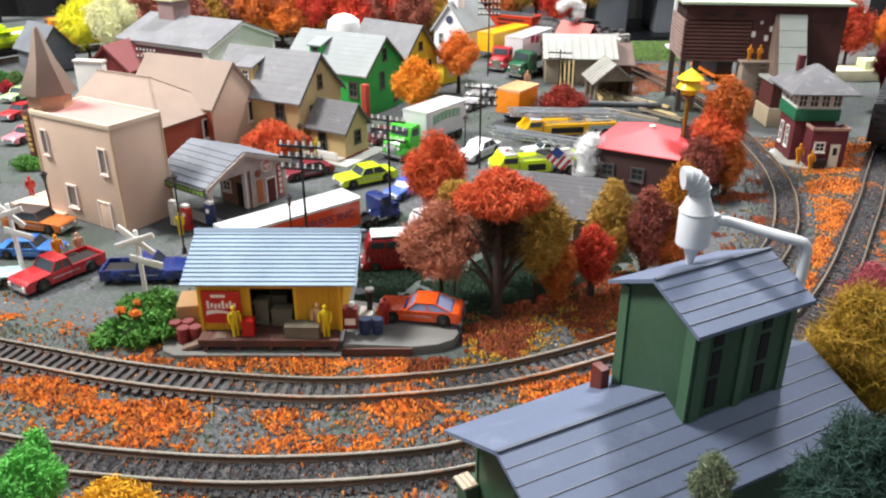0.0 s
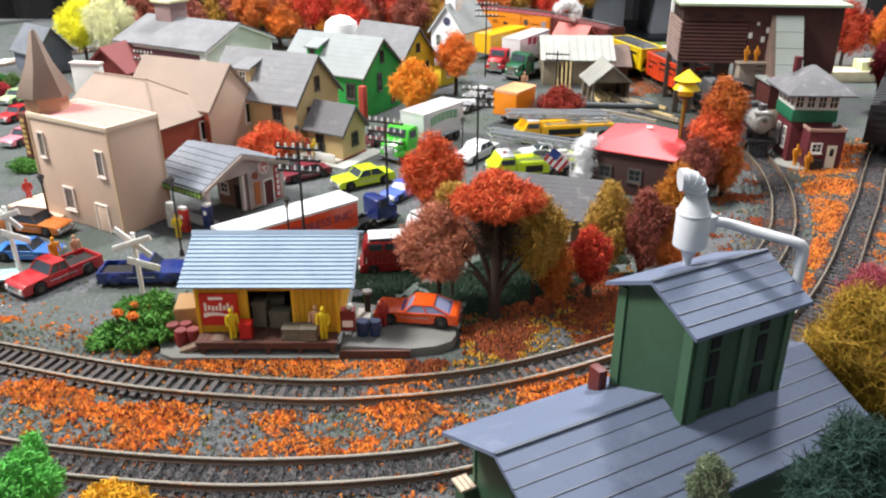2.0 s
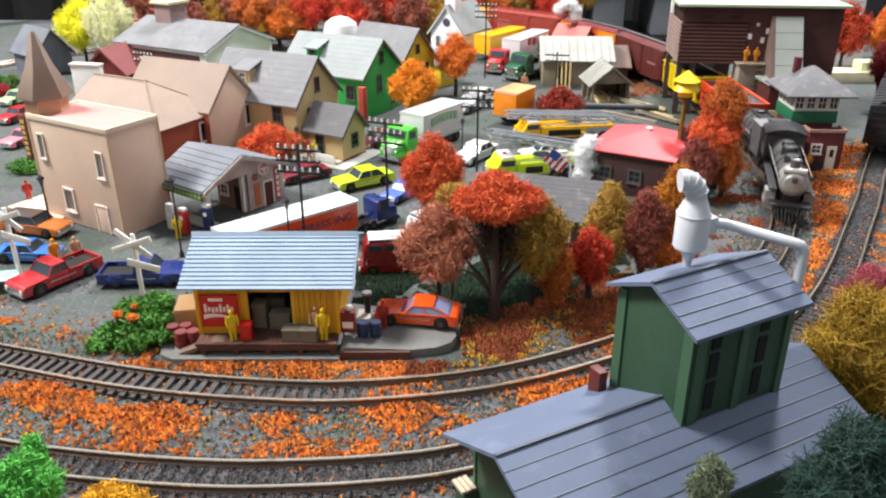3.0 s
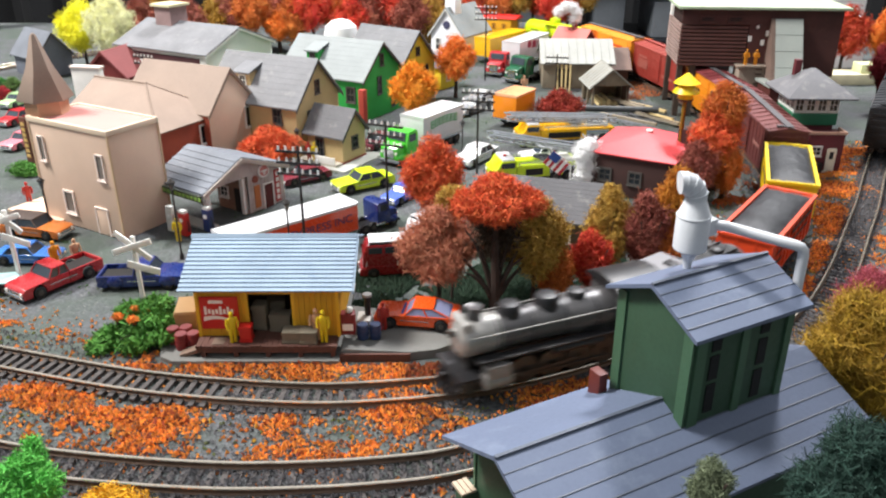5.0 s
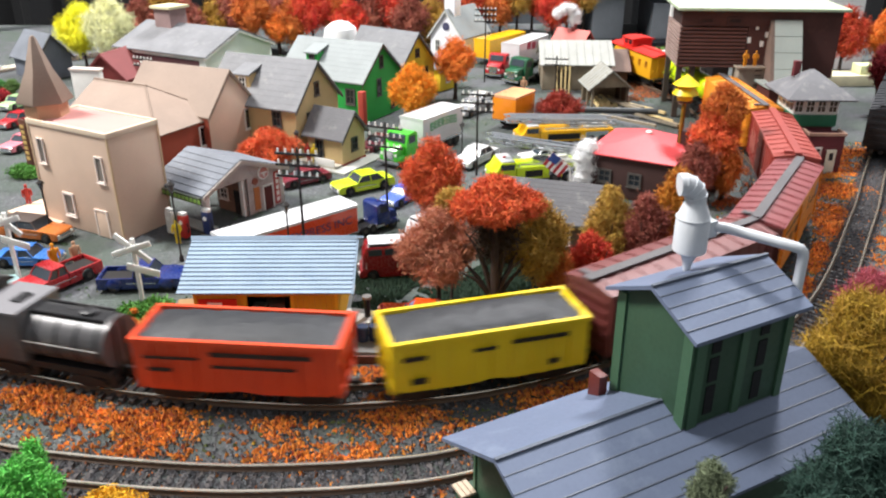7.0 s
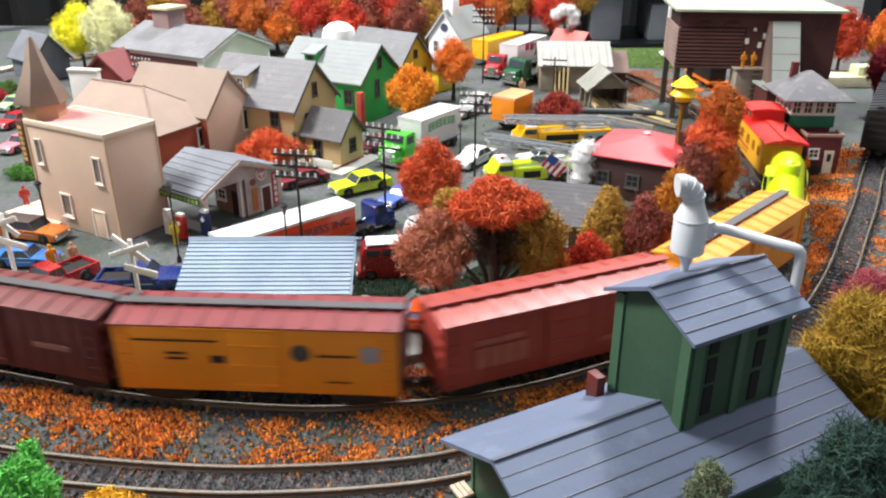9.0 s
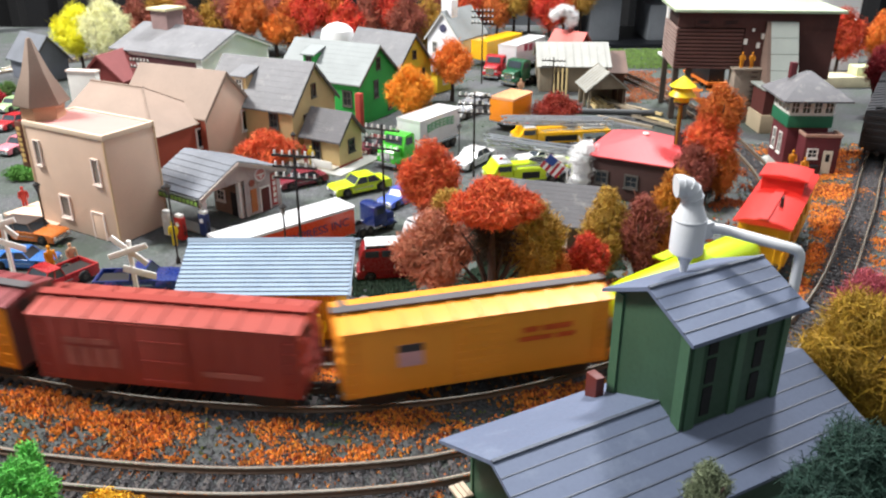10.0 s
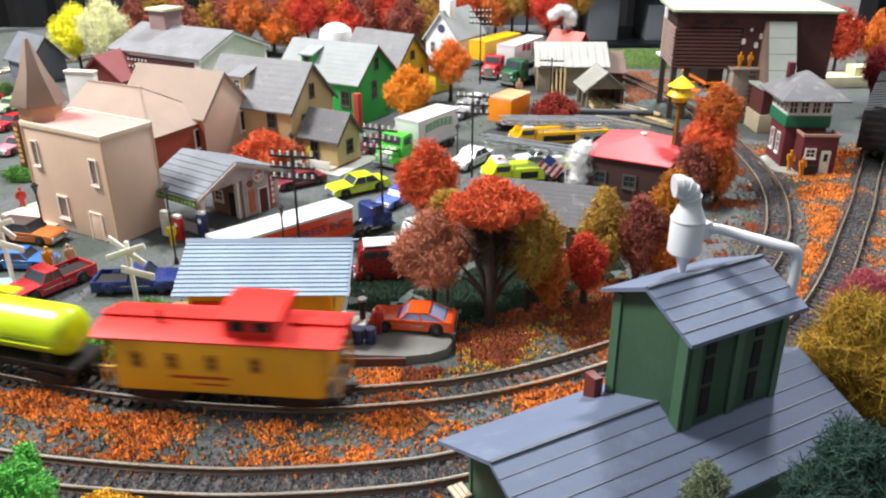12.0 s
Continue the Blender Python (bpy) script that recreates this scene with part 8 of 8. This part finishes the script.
    sm = thing("drinks_machine", -0.0535, 0.392, 0.0101, 0, "red drinks machine with white lamps on the depot deck", "vending machine")
    part("cabinet", Shape().box(-0.004, 0.004, -0.003, 0.003, 0, 0.013), mat("drum_red", "7a1f20"), sm, bevel=0.0004)
    part("front_panel", Shape().box(-0.003, 0.003, -0.0034, -0.0029, 0.003, 0.007), mat("advert_white", "efe4da"), sm)
    part("topper", Shape().lump((0.001, 0, 0.0145), (0.0022, 0.0022, 0.0020), 8, 6, 0), WHITE, sm)
    pp = thing("white_cabinet", -0.046, 0.407, 0.0063, 0, "small white fuel cabinet with a black cap", "cabinet")
    part("cabinet", Shape().box(-0.004, 0.004, -0.006, 0.006, 0, 0.006), mat("pump_white", "d8d4cc"), pp, bevel=0.0005)
    part("black_post", Shape().cyl((0.002, 0.002, 0.006), (0.002, 0.002, 0.018), 0.0018, n=10), mat("black_bin", "1e1e22"), pp)
    part("post_cap", Shape().cyl((0.002, 0.002, 0.018), (0.002, 0.002, 0.0195), 0.0027, n=12), mat("silver_smokebox", "b5b3b0"), pp)
    bl = thing("elevator_winch", 0.0652, 0.2800, 0.0445, 27.8, "dark red winch block by the elevator tower", "winch")
    part("block", Shape().box(-0.0022, 0.0022, -0.0035, 0.0035, 0, 0.0125), mat("winch_red", "5f241c", 0.55, 0, 0.25, 60, 900, 0.15), bl, bevel=0.0004)
    # figurines
    yl, og, fl, rd = mat("figure_yellow", "e0c018", 0.5), mat("figure_orange", "e09018", 0.5), mat("figure_flesh", "c99a78", 0.6), mat("figure_red", "b03028", 0.5)
    for x, y, z, rz, h, m, lb in ((-0.1165, 0.3815, 0.0101, -60, 0.019, yl, "yellow painted figurine standing on the depot deck"), (-0.0660, 0.3815, 0.0101, -90, 0.020, yl, "yellow painted figurine standing on the depot deck"),
                                  (-0.0705, 0.3845, 0.0101, -90, 0.0195, fl, "pale painted figurine on the depot deck"), (-0.0345, 0.4015, 0.0063, -90, 0.018, rd, "red painted figurine beside the orange car"),
                                  (-0.268, 0.497, 0, -40, 0.021, og, "orange painted figurine by the crossing"), (-0.256, 0.503, 0, -40, 0.020, fl, "pale painted figurine by the crossing"),
                                  (-0.1975, 0.5440, 0, -90, 0.019, yl, "yellow painted figurine at the filling station"), (-0.122, 0.728, 0.003, -90, 0.018, yl, "yellow painted figurine on the porch"), (-0.128, 0.731, 0.003, -90, 0.018, rd, "red painted figurine on the porch"),
                                  (0.3370, 0.887, 0.0615, -90, 0.0175, og, "orange painted figurine on the concrete pier"), (0.3480, 0.887, 0.0615, -90, 0.0170, og, "orange painted figurine on the concrete pier"),
                                  (0.330, 0.708, 0.0015, -90, 0.020, og, "orange painted figurine beside the signal tower"), (0.3335, 0.690, 0.0015, -90, 0.019, og, "orange painted figurine beside the signal tower"),
                                  (-0.345, 0.620, 0, -60, 0.020, rd, "red painted figurine before the tan store"), (-0.044, 0.577, 0, -90, 0.014, yl, "yellow painted figurine by the telegraph pole"), (0.106, 1.020, 0, -90, 0.022, fl, "pale painted figurine by the lumber shed")):
        figurine(x, y, z, rz, h, m, lb)
    # boardwalk left of the tan store
    tagged(part("boardwalk", Shape().box(-0.03, 0.03, -0.022, 0.022, 0, 0.003, pose(-0.318, 0.607, 0, 0, 0, -30)), mat("pink_boards", "d8b8a2", 0.7, 0, 0.15)), "pale pink boardwalk beside the tan store", "pavement", kind="structure")
    # flag
    fl2 = thing("flag", 0.094, 0.648, 0, -10, "small striped flag on a thin pole", "flag")
    part("pole", Shape().tube([(0.017, 0, 0), (0.0155, 0, 0.026), (0.0125, 0, 0.0270), (-0.002, 0, 0.0385)], 0.0006, 6), WHITE, fl2)
    fm = pose(0.004, 0, 0.0270, 0, 36, 0)
    for i in range(7):
        part("stripe", Shape().box(-0.009 + i * 0.00257, -0.009 + (i + 1) * 0.00257, -0.0003, 0.0003, -0.0075, 0.0065, fm), mat("flag_red", "b02a34", 0.6) if i % 2 == 0 else WHITE, fl2)
    part("canton", Shape().box(-0.009, 0.000, -0.0006, -0.00035, -0.0010, 0.0065, fm), mat("flag_blue", "2f4a8e", 0.6), fl2)
    # cotton smoke and domes
    cot = mat("white_cotton", "e9e9e9", 0.95, 0, 0.06, 60, 500, 0.3)
    for x, y, z0, r, pts, lb in ((0.124, 0.655, 0.0, 0.0105, ((0, 0, 0.012), (0.001, 0, 0.022), (-0.002, 0, 0.031), (0.001, 0, 0.038)), "white cotton smoke puff beside the shop"),
                                 (0.192, 1.178, 0.064, 0.0085, ((0, 0, 0.006), (0.001, 0, 0.014), (-0.006, 0, 0.021), (-0.015, 0, 0.022), (-0.024, 0, 0.016)), "white cotton plume curling from a chimney")):
        t = thing("cotton_puff", x, y, z0, 0, lb, "smoke puff")
        s = Shape()
        for k, q in enumerate(pts):
            s.lump(q, (r * 0.80, r * 0.75, r * 0.72), 16, 12, 0.35, k + 3)
            blades(s, q, (r * 1.05, r * 1.0, r * 0.95), 900, 0.006, 0.00025, 3 + k)
        part("cotton", s, cot, t)
        part("stem", Shape().cyl((0, 0, 0), pts[0], 0.0010, n=8), POLE, t)
    t = thing("white_dome", -0.157, 1.262, 0, 0, "white domed tank behind the green house", "tank")
    part("dome", Shape().lathe([(0.027, 0), (0.027, 0.035), (0.024, 0.047), (0.014, 0.055), (0.003, 0.058)], 0, 0, 0, 20), cot, t)
    st = house("red_station", "house with pale red roof behind the lumber shed", 0.192, 1.178, -45, 0.050, 0.048, 0.030, 0.026, mat("barn_red", "7d2f2c"), mat("pale_red_roof", "d06a62", 0.6, 0, 0.12), mat("barn_red", "7d2f2c"), [], courses=0)
    part("chimney", Shape().box(-0.003, 0.003, -0.003, 0.003, 0.045, 0.066), mat("barn_red", "7d2f2c"), st, bevel=0.0003)
    # pipe between shop and shed
    t = thing("storm_pipe", 0.195, 0.905, 0.004, -6, "long dark grey pipe lying behind the shop", "pipe")
    part("pipe", Shape().cyl((-0.055, 0, 0.0035), (0.055, 0, 0.0035), 0.0035, n=14), mat("dark_pipe", "3f4244", 0.6), t)
    # low structures at the far right
    t = thing("flat_platform", 0.545, 1.075, 0, 2, "pale cream platform with low walls at the far side", "platform")
    part("base", Shape().box(-0.055, 0.055, -0.018, 0.018, 0, 0.014), mat("platform_cream", "d9cfae", 0.7), t, bevel=0.0005)
    part("load", Shape().box(0.015, 0.05, -0.012, 0.012, 0.014, 0.026), mat("load_pale", "dfe3b0", 0.6), t, bevel=0.0008)
    t = thing("white_hangar", 0.575, 1.20, 0, 0, "white rounded shed at the far edge", "shed")
    part("shell", Shape().prism([(-0.03, 0), (0.03, 0), (0.03, 0.04), (0.02, 0.062), (0, 0.070), (-0.02, 0.062), (-0.03, 0.04)], -0.045, 0.04), cot, t)
    # parked black cars on the outer track
    blk = mat("parked_black", "17181b", 0.45, 0, 0.25, 30, 700, 0.1)
    for s0 in (0.485, 0.335):
        bc = boxcar("black freight car parked on the outer track", blk, mat("parked_black_roof", "2b2c30", 0.4), blk, blk, "ribbed")[0]
        bc["group"] = "cars parked on the outer track"
        x, y, a = on_line(OUT_C, OUT_S, s0 + 0.135)
        bc.matrix_basis = pose(x, y, RAILTOP, 0, 0, a)
    # small engine under the tipple
    en = thing("small_locomotive", 0.365, 1.09, 0.0, 95, "small black and red switch engine under the tipple", "locomotive")
    part("hood", Shape().box(-0.04, 0.02, -0.011, 0.011, 0.010, 0.028), blk, en, bevel=0.0008)
    part("cab", Shape().box(0.02, 0.038, -0.013, 0.013, 0.010, 0.036), mat("signal_red_dull", "9c2a22", 0.5), en, bevel=0.0008)
    part("running_board", Shape().box(-0.045, 0.042, -0.014, 0.014, 0.007, 0.0099), mat("fresh_orange", "d8742a", 0.5), en)
    wheels(en, (-0.03, -0.015, 0.015, 0.03), 0.009, 0.0045)


build_street()


# ---- loose ground cover ----
def scatter(name, label, pts, sizes, material, z=0.0, flat=0.8):
    n = len(pts)
    base = np.array([(1, 0, -0.5), (-0.5, 0.87, -0.5), (-0.5, -0.87, -0.5), (0, 0, 0.9)])
    a = rng.uniform(0, 2 * np.pi, n)
    c, s = np.cos(a), np.sin(a)
    v = base[None] * sizes[:, None, None] * rng.uniform(0.6, 1.4, (n, 4, 1))
    v[:, :, 2] *= flat
    x = v[:, :, 0] * c[:, None] - v[:, :, 1] * s[:, None] + pts[:, 0, None]
    y = v[:, :, 0] * s[:, None] + v[:, :, 1] * c[:, None] + pts[:, 1, None]
    zz = v[:, :, 2] + z + sizes[:, None] * 0.35
    q = np.stack([x, y, zz], axis=2).reshape(-1, 3)
    f = (np.arange(n)[:, None, None] * 4 + np.array([(0, 1, 3), (1, 2, 3), (2, 0, 3), (0, 2, 1)])[None]).reshape(-1, 3)
    me = bpy.data.meshes.new(name)
    me.from_pydata(q.tolist(), [], f.tolist())
    me.materials.append(material)
    return tagged(new(name, me), label, "ground cover", kind="stuff")


def build_cover():
    n = 520000
    p = np.stack([rng.uniform(-0.34, 0.46, n), rng.uniform(0.22, 0.80, n)], axis=1)
    # the town's inner lots and the ground before the layout need none
    p = p[(p[:, 1] < 0.47 + np.maximum(0, p[:, 0] - 0.10) * 3.2) & (p[:, 1] > 0.24 + np.maximum(0, p[:, 0] - 0.02) * 0.55)]
    n = len(p)
    si, so = lateral(IN_C, p), lateral(OUT_C, p)
    f = np.array([noise.noise(Vector((x * 24, y * 36, 0))) + 0.55 * noise.noise(Vector((x * 95, y * 120, 5))) + 0.3 * noise.noise(Vector((x * 300, y * 300, 2))) for x, y in p])
    dens = np.full(n, -1.0)
    mid = (si > 0.012) & (so < -0.012)
    belt = 0.14 - 15.0 * np.abs(si - 0.026) - 0.35 * np.maximum(0, (p[:, 1] - 0.62) * 6)
    dens = np.where(mid, belt, dens)
    dens = np.where(mid & (p[:, 0] > 0.2), np.where(si > 0.022, 0.12 - 1.5 * np.maximum(0, p[:, 1] - 0.62), -0.40), dens)
    dens = np.where((si > -0.012) & (si <= 0.012) & (p[:, 1] < 0.6), np.where(p[:, 0] < -0.13, -0.60, -0.14), dens)
    dens = np.where((so > -0.012) & (so <= 0.012), -0.45, dens)
    dens = np.where((so > 0.012) & (so < 0.05), -0.25, dens)
    dens = np.where((si <= -0.012) & (si > -0.032) & (p[:, 0] < 0.2), 0.05, dens)
    dens = np.where((si <= -0.012) & (si > -0.070) & (p[:, 0] > 0.0) & (p[:, 0] < 0.13), 0.22, dens)
    dens = np.where((si <= -0.012) & (si > -0.04) & (p[:, 0] < -0.17), -0.30, dens)
    dens = np.where((si <= -0.012) & (si > -0.055) & (p[:, 0] > 0.2), -0.34, dens)
    soft = 1 / (1 + np.exp(-np.clip((dens - 0.05 - 0.80 * f) / 0.075, -20, 20)))
    keep = (rng.random(n) < soft) & (np.abs(np.abs(si) - 0.0085) > 0.0012) & (np.abs(np.abs(so) - 0.0085) > 0.0012)
    slab = (p[:, 0] > -0.161) & (p[:, 0] < 0.011) & (p[:, 1] > 0.3735) & (p[:, 1] < 0.475)
    crumbs = ((si > -0.032) & (so < 0.05)) | ((si > -0.06) & (p[:, 0] < -0.14))
    keep |= crumbs & (rng.random(n) < 0.030) & (np.abs(np.abs(si) - 0.0085) > 0.0012) & (np.abs(np.abs(so) - 0.0085) > 0.0012)
    keep &= ~slab
    q = p[keep]
    lift = np.clip((dens - f)[keep] * 0.0022, 0, 0.0016)
    bank = (si[keep] < -0.012) & (q[:, 0] > -0.02) | (rng.random(len(q)) < 0.10)
    for nm, lb, tone, sel in (("gold_turf", "golden brown clumps of ground foam on the bank", "b98a2c", bank & (f[keep] > 0.16)), ("rust_turf", "rust brown crumbs of ground foam on the bank", "8f4a26", bank & (f[keep] <= 0.16))):
        scatter(nm, lb, q[sel], rng.uniform(0.0006, 0.0017, sel.sum()), mat(nm + "_foam", tone, 0.95, 0, 0.3, 60, 500, 0, island=0.5), (lift[sel] * 1.4)[:, None], 0.9)
    q, lift = q[~bank], lift[~bank]
    scatter("orange_turf", "clumps of bright orange ground foam", q, rng.uniform(0.0005, 0.0016, len(q)), mat("turf_orange", "d68030", 0.95, 0, 0.30, 60, 500, 0, island=0.42), lift[:, None] * rng.uniform(0.2, 1, (len(q), 1)), 0.75)
    k2 = (f > 0.35) & (rng.random(n) < 0.035) & ~slab & (np.abs(si) > 0.012) & (np.abs(so) > 0.012)
    q = p[k2]
    scatter("green_turf", "sparse tufts of olive green ground foam", q, rng.uniform(0.0006, 0.0014, len(q)), mat("turf_olive", "66703a", 0.95, 0, 0.3, 60, 500, 0, island=0.3), 0, 1.0)
    m = 330000
    p = np.stack([rng.uniform(-0.34, 0.46, m), rng.uniform(0.22, 0.80, m)], axis=1)
    p = p[(p[:, 1] < 0.45 + np.maximum(0, p[:, 0] - 0.10) * 3.2) & (p[:, 1] > 0.24 + np.maximum(0, p[:, 0] - 0.02) * 0.55)]
    m = len(p)
    si, so = lateral(IN_C, p), lateral(OUT_C, p)
    inside = (np.abs(si) < 0.0145) | (np.abs(so) < 0.0145)
    near = (si > -0.03) & (so < 0.05) & (np.abs(np.abs(si) - 0.0085) > 0.0014) & (np.abs(np.abs(so) - 0.0085) > 0.0014) & (inside | (rng.random(m) < 0.28))
    clean = (p[:, 0] < -0.115) & (np.abs(si) < 0.0145)
    q = p[near & ~clean & ~((p[:, 0] > -0.161) & (p[:, 0] < 0.011) & (p[:, 1] > 0.3735))]
    scatter("ballast", "dark grey crushed stone ballast", q, rng.uniform(0.0004, 0.0010, len(q)), mat("ballast_stone", "5a585b", 0.85, 0, 0.3, 40, 600, 0, island=0.45), np.where(np.abs(lateral(OUT_C, q)) < 0.0145, 0.0010, np.where((q[:, 0] > 0.12) & (np.abs(lateral(IN_C, q)) < 0.0145), 0.0011, 0.0003))[:, None], 0.8)
    q = p[rng.random(m) < 0.0012]
    scatter("pale_pebbles", "scattered white pebbles", q, rng.uniform(0.0006, 0.0012, len(q)), mat("pebble_white", "d9d4cc", 0.7), 0, 0.8)
    k = 9000
    q = np.stack([rng.uniform(0.325, 0.42, k), rng.uniform(0.93, 1.10, k)], axis=1)
    q = q[np.array([noise.noise(Vector((x * 30, y * 30, 3))) for x, y in q]) > -0.05]
    scatter("far_orange_turf", "orange ground foam under the coal tipple", q, rng.uniform(0.0007, 0.0018, len(q)), mat("turf_orange", "dc7e34"), 0, 0.8)
    q = np.stack([rng.uniform(0.20, 0.34, k // 2), rng.uniform(0.98, 1.17, k // 2)], axis=1)
    q = q[np.array([noise.noise(Vector((x * 26, y * 26, 8))) for x, y in q]) > -0.12]
    scatter("far_brown_turf", "rust brown ground foam beside the lumber shed", q, rng.uniform(0.0007, 0.0018, len(q)), mat("turf_rust_brown", "a4603a", 0.95, 0, 0.3, 60, 500, 0, island=0.4), 0, 0.8)
    q = np.stack([rng.uniform(0.24, 0.60, k), rng.uniform(1.19, 1.35, k)], axis=1)
    q = q[np.abs(lateral(IN_C, q)) > 0.02]
    scatter("far_grass", "bright green ground foam along the far edge", q, rng.uniform(0.0010, 0.0024, len(q)), mat("turf_bright_green", "5e7a38", 0.95, 0, 0.3, 60, 500, 0, island=0.35), 0, 0.8)
    n = 26000
    p = np.stack([rng.uniform(-0.40, 0.36, n), rng.uniform(0.40, 1.30, n)], axis=1)
    f = np.array([noise.noise(Vector((x * 22, y * 22, 9))) for x, y in p])
    q = p[(f > 0.18) & (lateral(IN_C, p) < -0.03)]
    scatter("grass_turf", "fine dull green ground foam over the town lots", q, rng.uniform(0.0005, 0.0012, len(q)), mat("turf_dull_green", "48603c", 0.95, 0, 0.3, 60, 500, 0, island=0.3), 0, 0.7)


def build_shade_grass():
    """Dark green grass mat under the tall trees and between the parked cars, its dark colour standing in for their
    shade.
    """
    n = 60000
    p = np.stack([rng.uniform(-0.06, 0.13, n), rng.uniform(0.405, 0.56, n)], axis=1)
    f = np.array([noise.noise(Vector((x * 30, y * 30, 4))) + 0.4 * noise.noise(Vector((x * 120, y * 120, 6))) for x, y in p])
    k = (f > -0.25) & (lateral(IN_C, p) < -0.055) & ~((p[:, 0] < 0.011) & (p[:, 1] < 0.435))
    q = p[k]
    scatter("tree_shade_grass", "green grass mat darkened as the shade under the autumn trees", q, rng.uniform(0.0007, 0.0016, len(q)), mat("grass_tree_shade_green", "2c4230", 0.95, 0, 0.3, 60, 500, 0, island=0.4), 0, 1.0)


build_cover()
build_shade_grass()


# ---- the hall behind the layout ----
def build_hall():
    board = thing("display_board", 0.506, 1.275, 0, 0, "plain white display board behind the tipple", "board")
    part("panel", Shape().box(-0.150, 0.150, -0.004, 0.004, 0.0, 0.26), mat("board_white", "ececea", 0.7, 0, 0.06), board, bevel=0.001)
    part("foot", Shape().box(-0.150, 0.150, -0.0, 0.030, 0.0, 0.004), mat("board_white", "ececea"), board)
    blk = mat("black_drape", "0c0d10", 0.9, 0, 0.3, 6, 200, 0.2)
    s = Shape()
    xs = np.linspace(-2.6, 2.6, 160)
    s.v = [(x, 2.5 + 0.035 * math.sin(x * 42) + 0.02 * math.sin(x * 17), z) for z in (-0.95, 1.3) for x in xs] + [(x, 2.53 + 0.035 * math.sin(x * 42) + 0.02 * math.sin(x * 17), z) for z in (-0.95, 1.3) for x in xs]
    k = len(xs)
    s.f = [(i, i + 1, k + i + 1, k + i) for i in range(k - 1)] + [(2 * k + i + 1, 2 * k + i, 3 * k + i, 3 * k + i + 1) for i in range(k - 1)]
    tagged(part("curtain", s, blk), "black pleated drape behind the layout", "curtain", kind="structure")
    met = mat("rack_black_metal", "202329", 0.35, 0.5, 0.2)
    t = thing("equipment_rack", 0.52, 1.95, -0.95, 0, "black metal rack with grey equipment behind the layout", "rack")
    for x in (-0.42, 0.30):
        for y in (-0.12, 0.12):
            part("upright", Shape().box(x - 0.012, x + 0.012, y - 0.012, y + 0.012, 0, 1.3), met, t)
    for z in (0.70, 0.86, 1.02):
        part("shelf", Shape().box(-0.43, 0.31, -0.135, 0.135, z, z + 0.018), met, t, bevel=0.002)
    gr = mat("equipment_grey", "7d8288", 0.4, 0.2, 0.2, 10, 200)
    for x, z, sx, sz in ((-0.32, 0.878, 0.10, 0.09), (-0.14, 0.878, 0.07, 0.11), (0.02, 0.878, 0.12, 0.08), (-0.25, 0.718, 0.12, 0.10), (0.0, 0.718, 0.08, 0.11), (0.18, 0.718, 0.10, 0.09)):
        part("equipment_box", Shape().box(x - sx / 2, x + sx / 2, -0.09, 0.05, z, z + sz), gr, t, bevel=0.004)
    t = thing("folding_table", -1.05, 1.75, -0.95, 8, "dark blue-grey cloth-covered table behind the layout", "table")
    cloth = mat("blue_grey_cloth", "5d6b84", 0.8, 0, 0.2, 8, 200, 0.1)
    part("cloth", Shape().box(-0.5, 0.5, -0.2, 0.2, 0.35, 0.86), cloth, t, bevel=0.01)
    for x in (-0.2, 0.12):
        part("strut", Shape().tube([(x, -0.24, 0.5), (x + 0.06, -0.22, 1.3)], 0.022, 8), met, t)


build_hall()


motions()
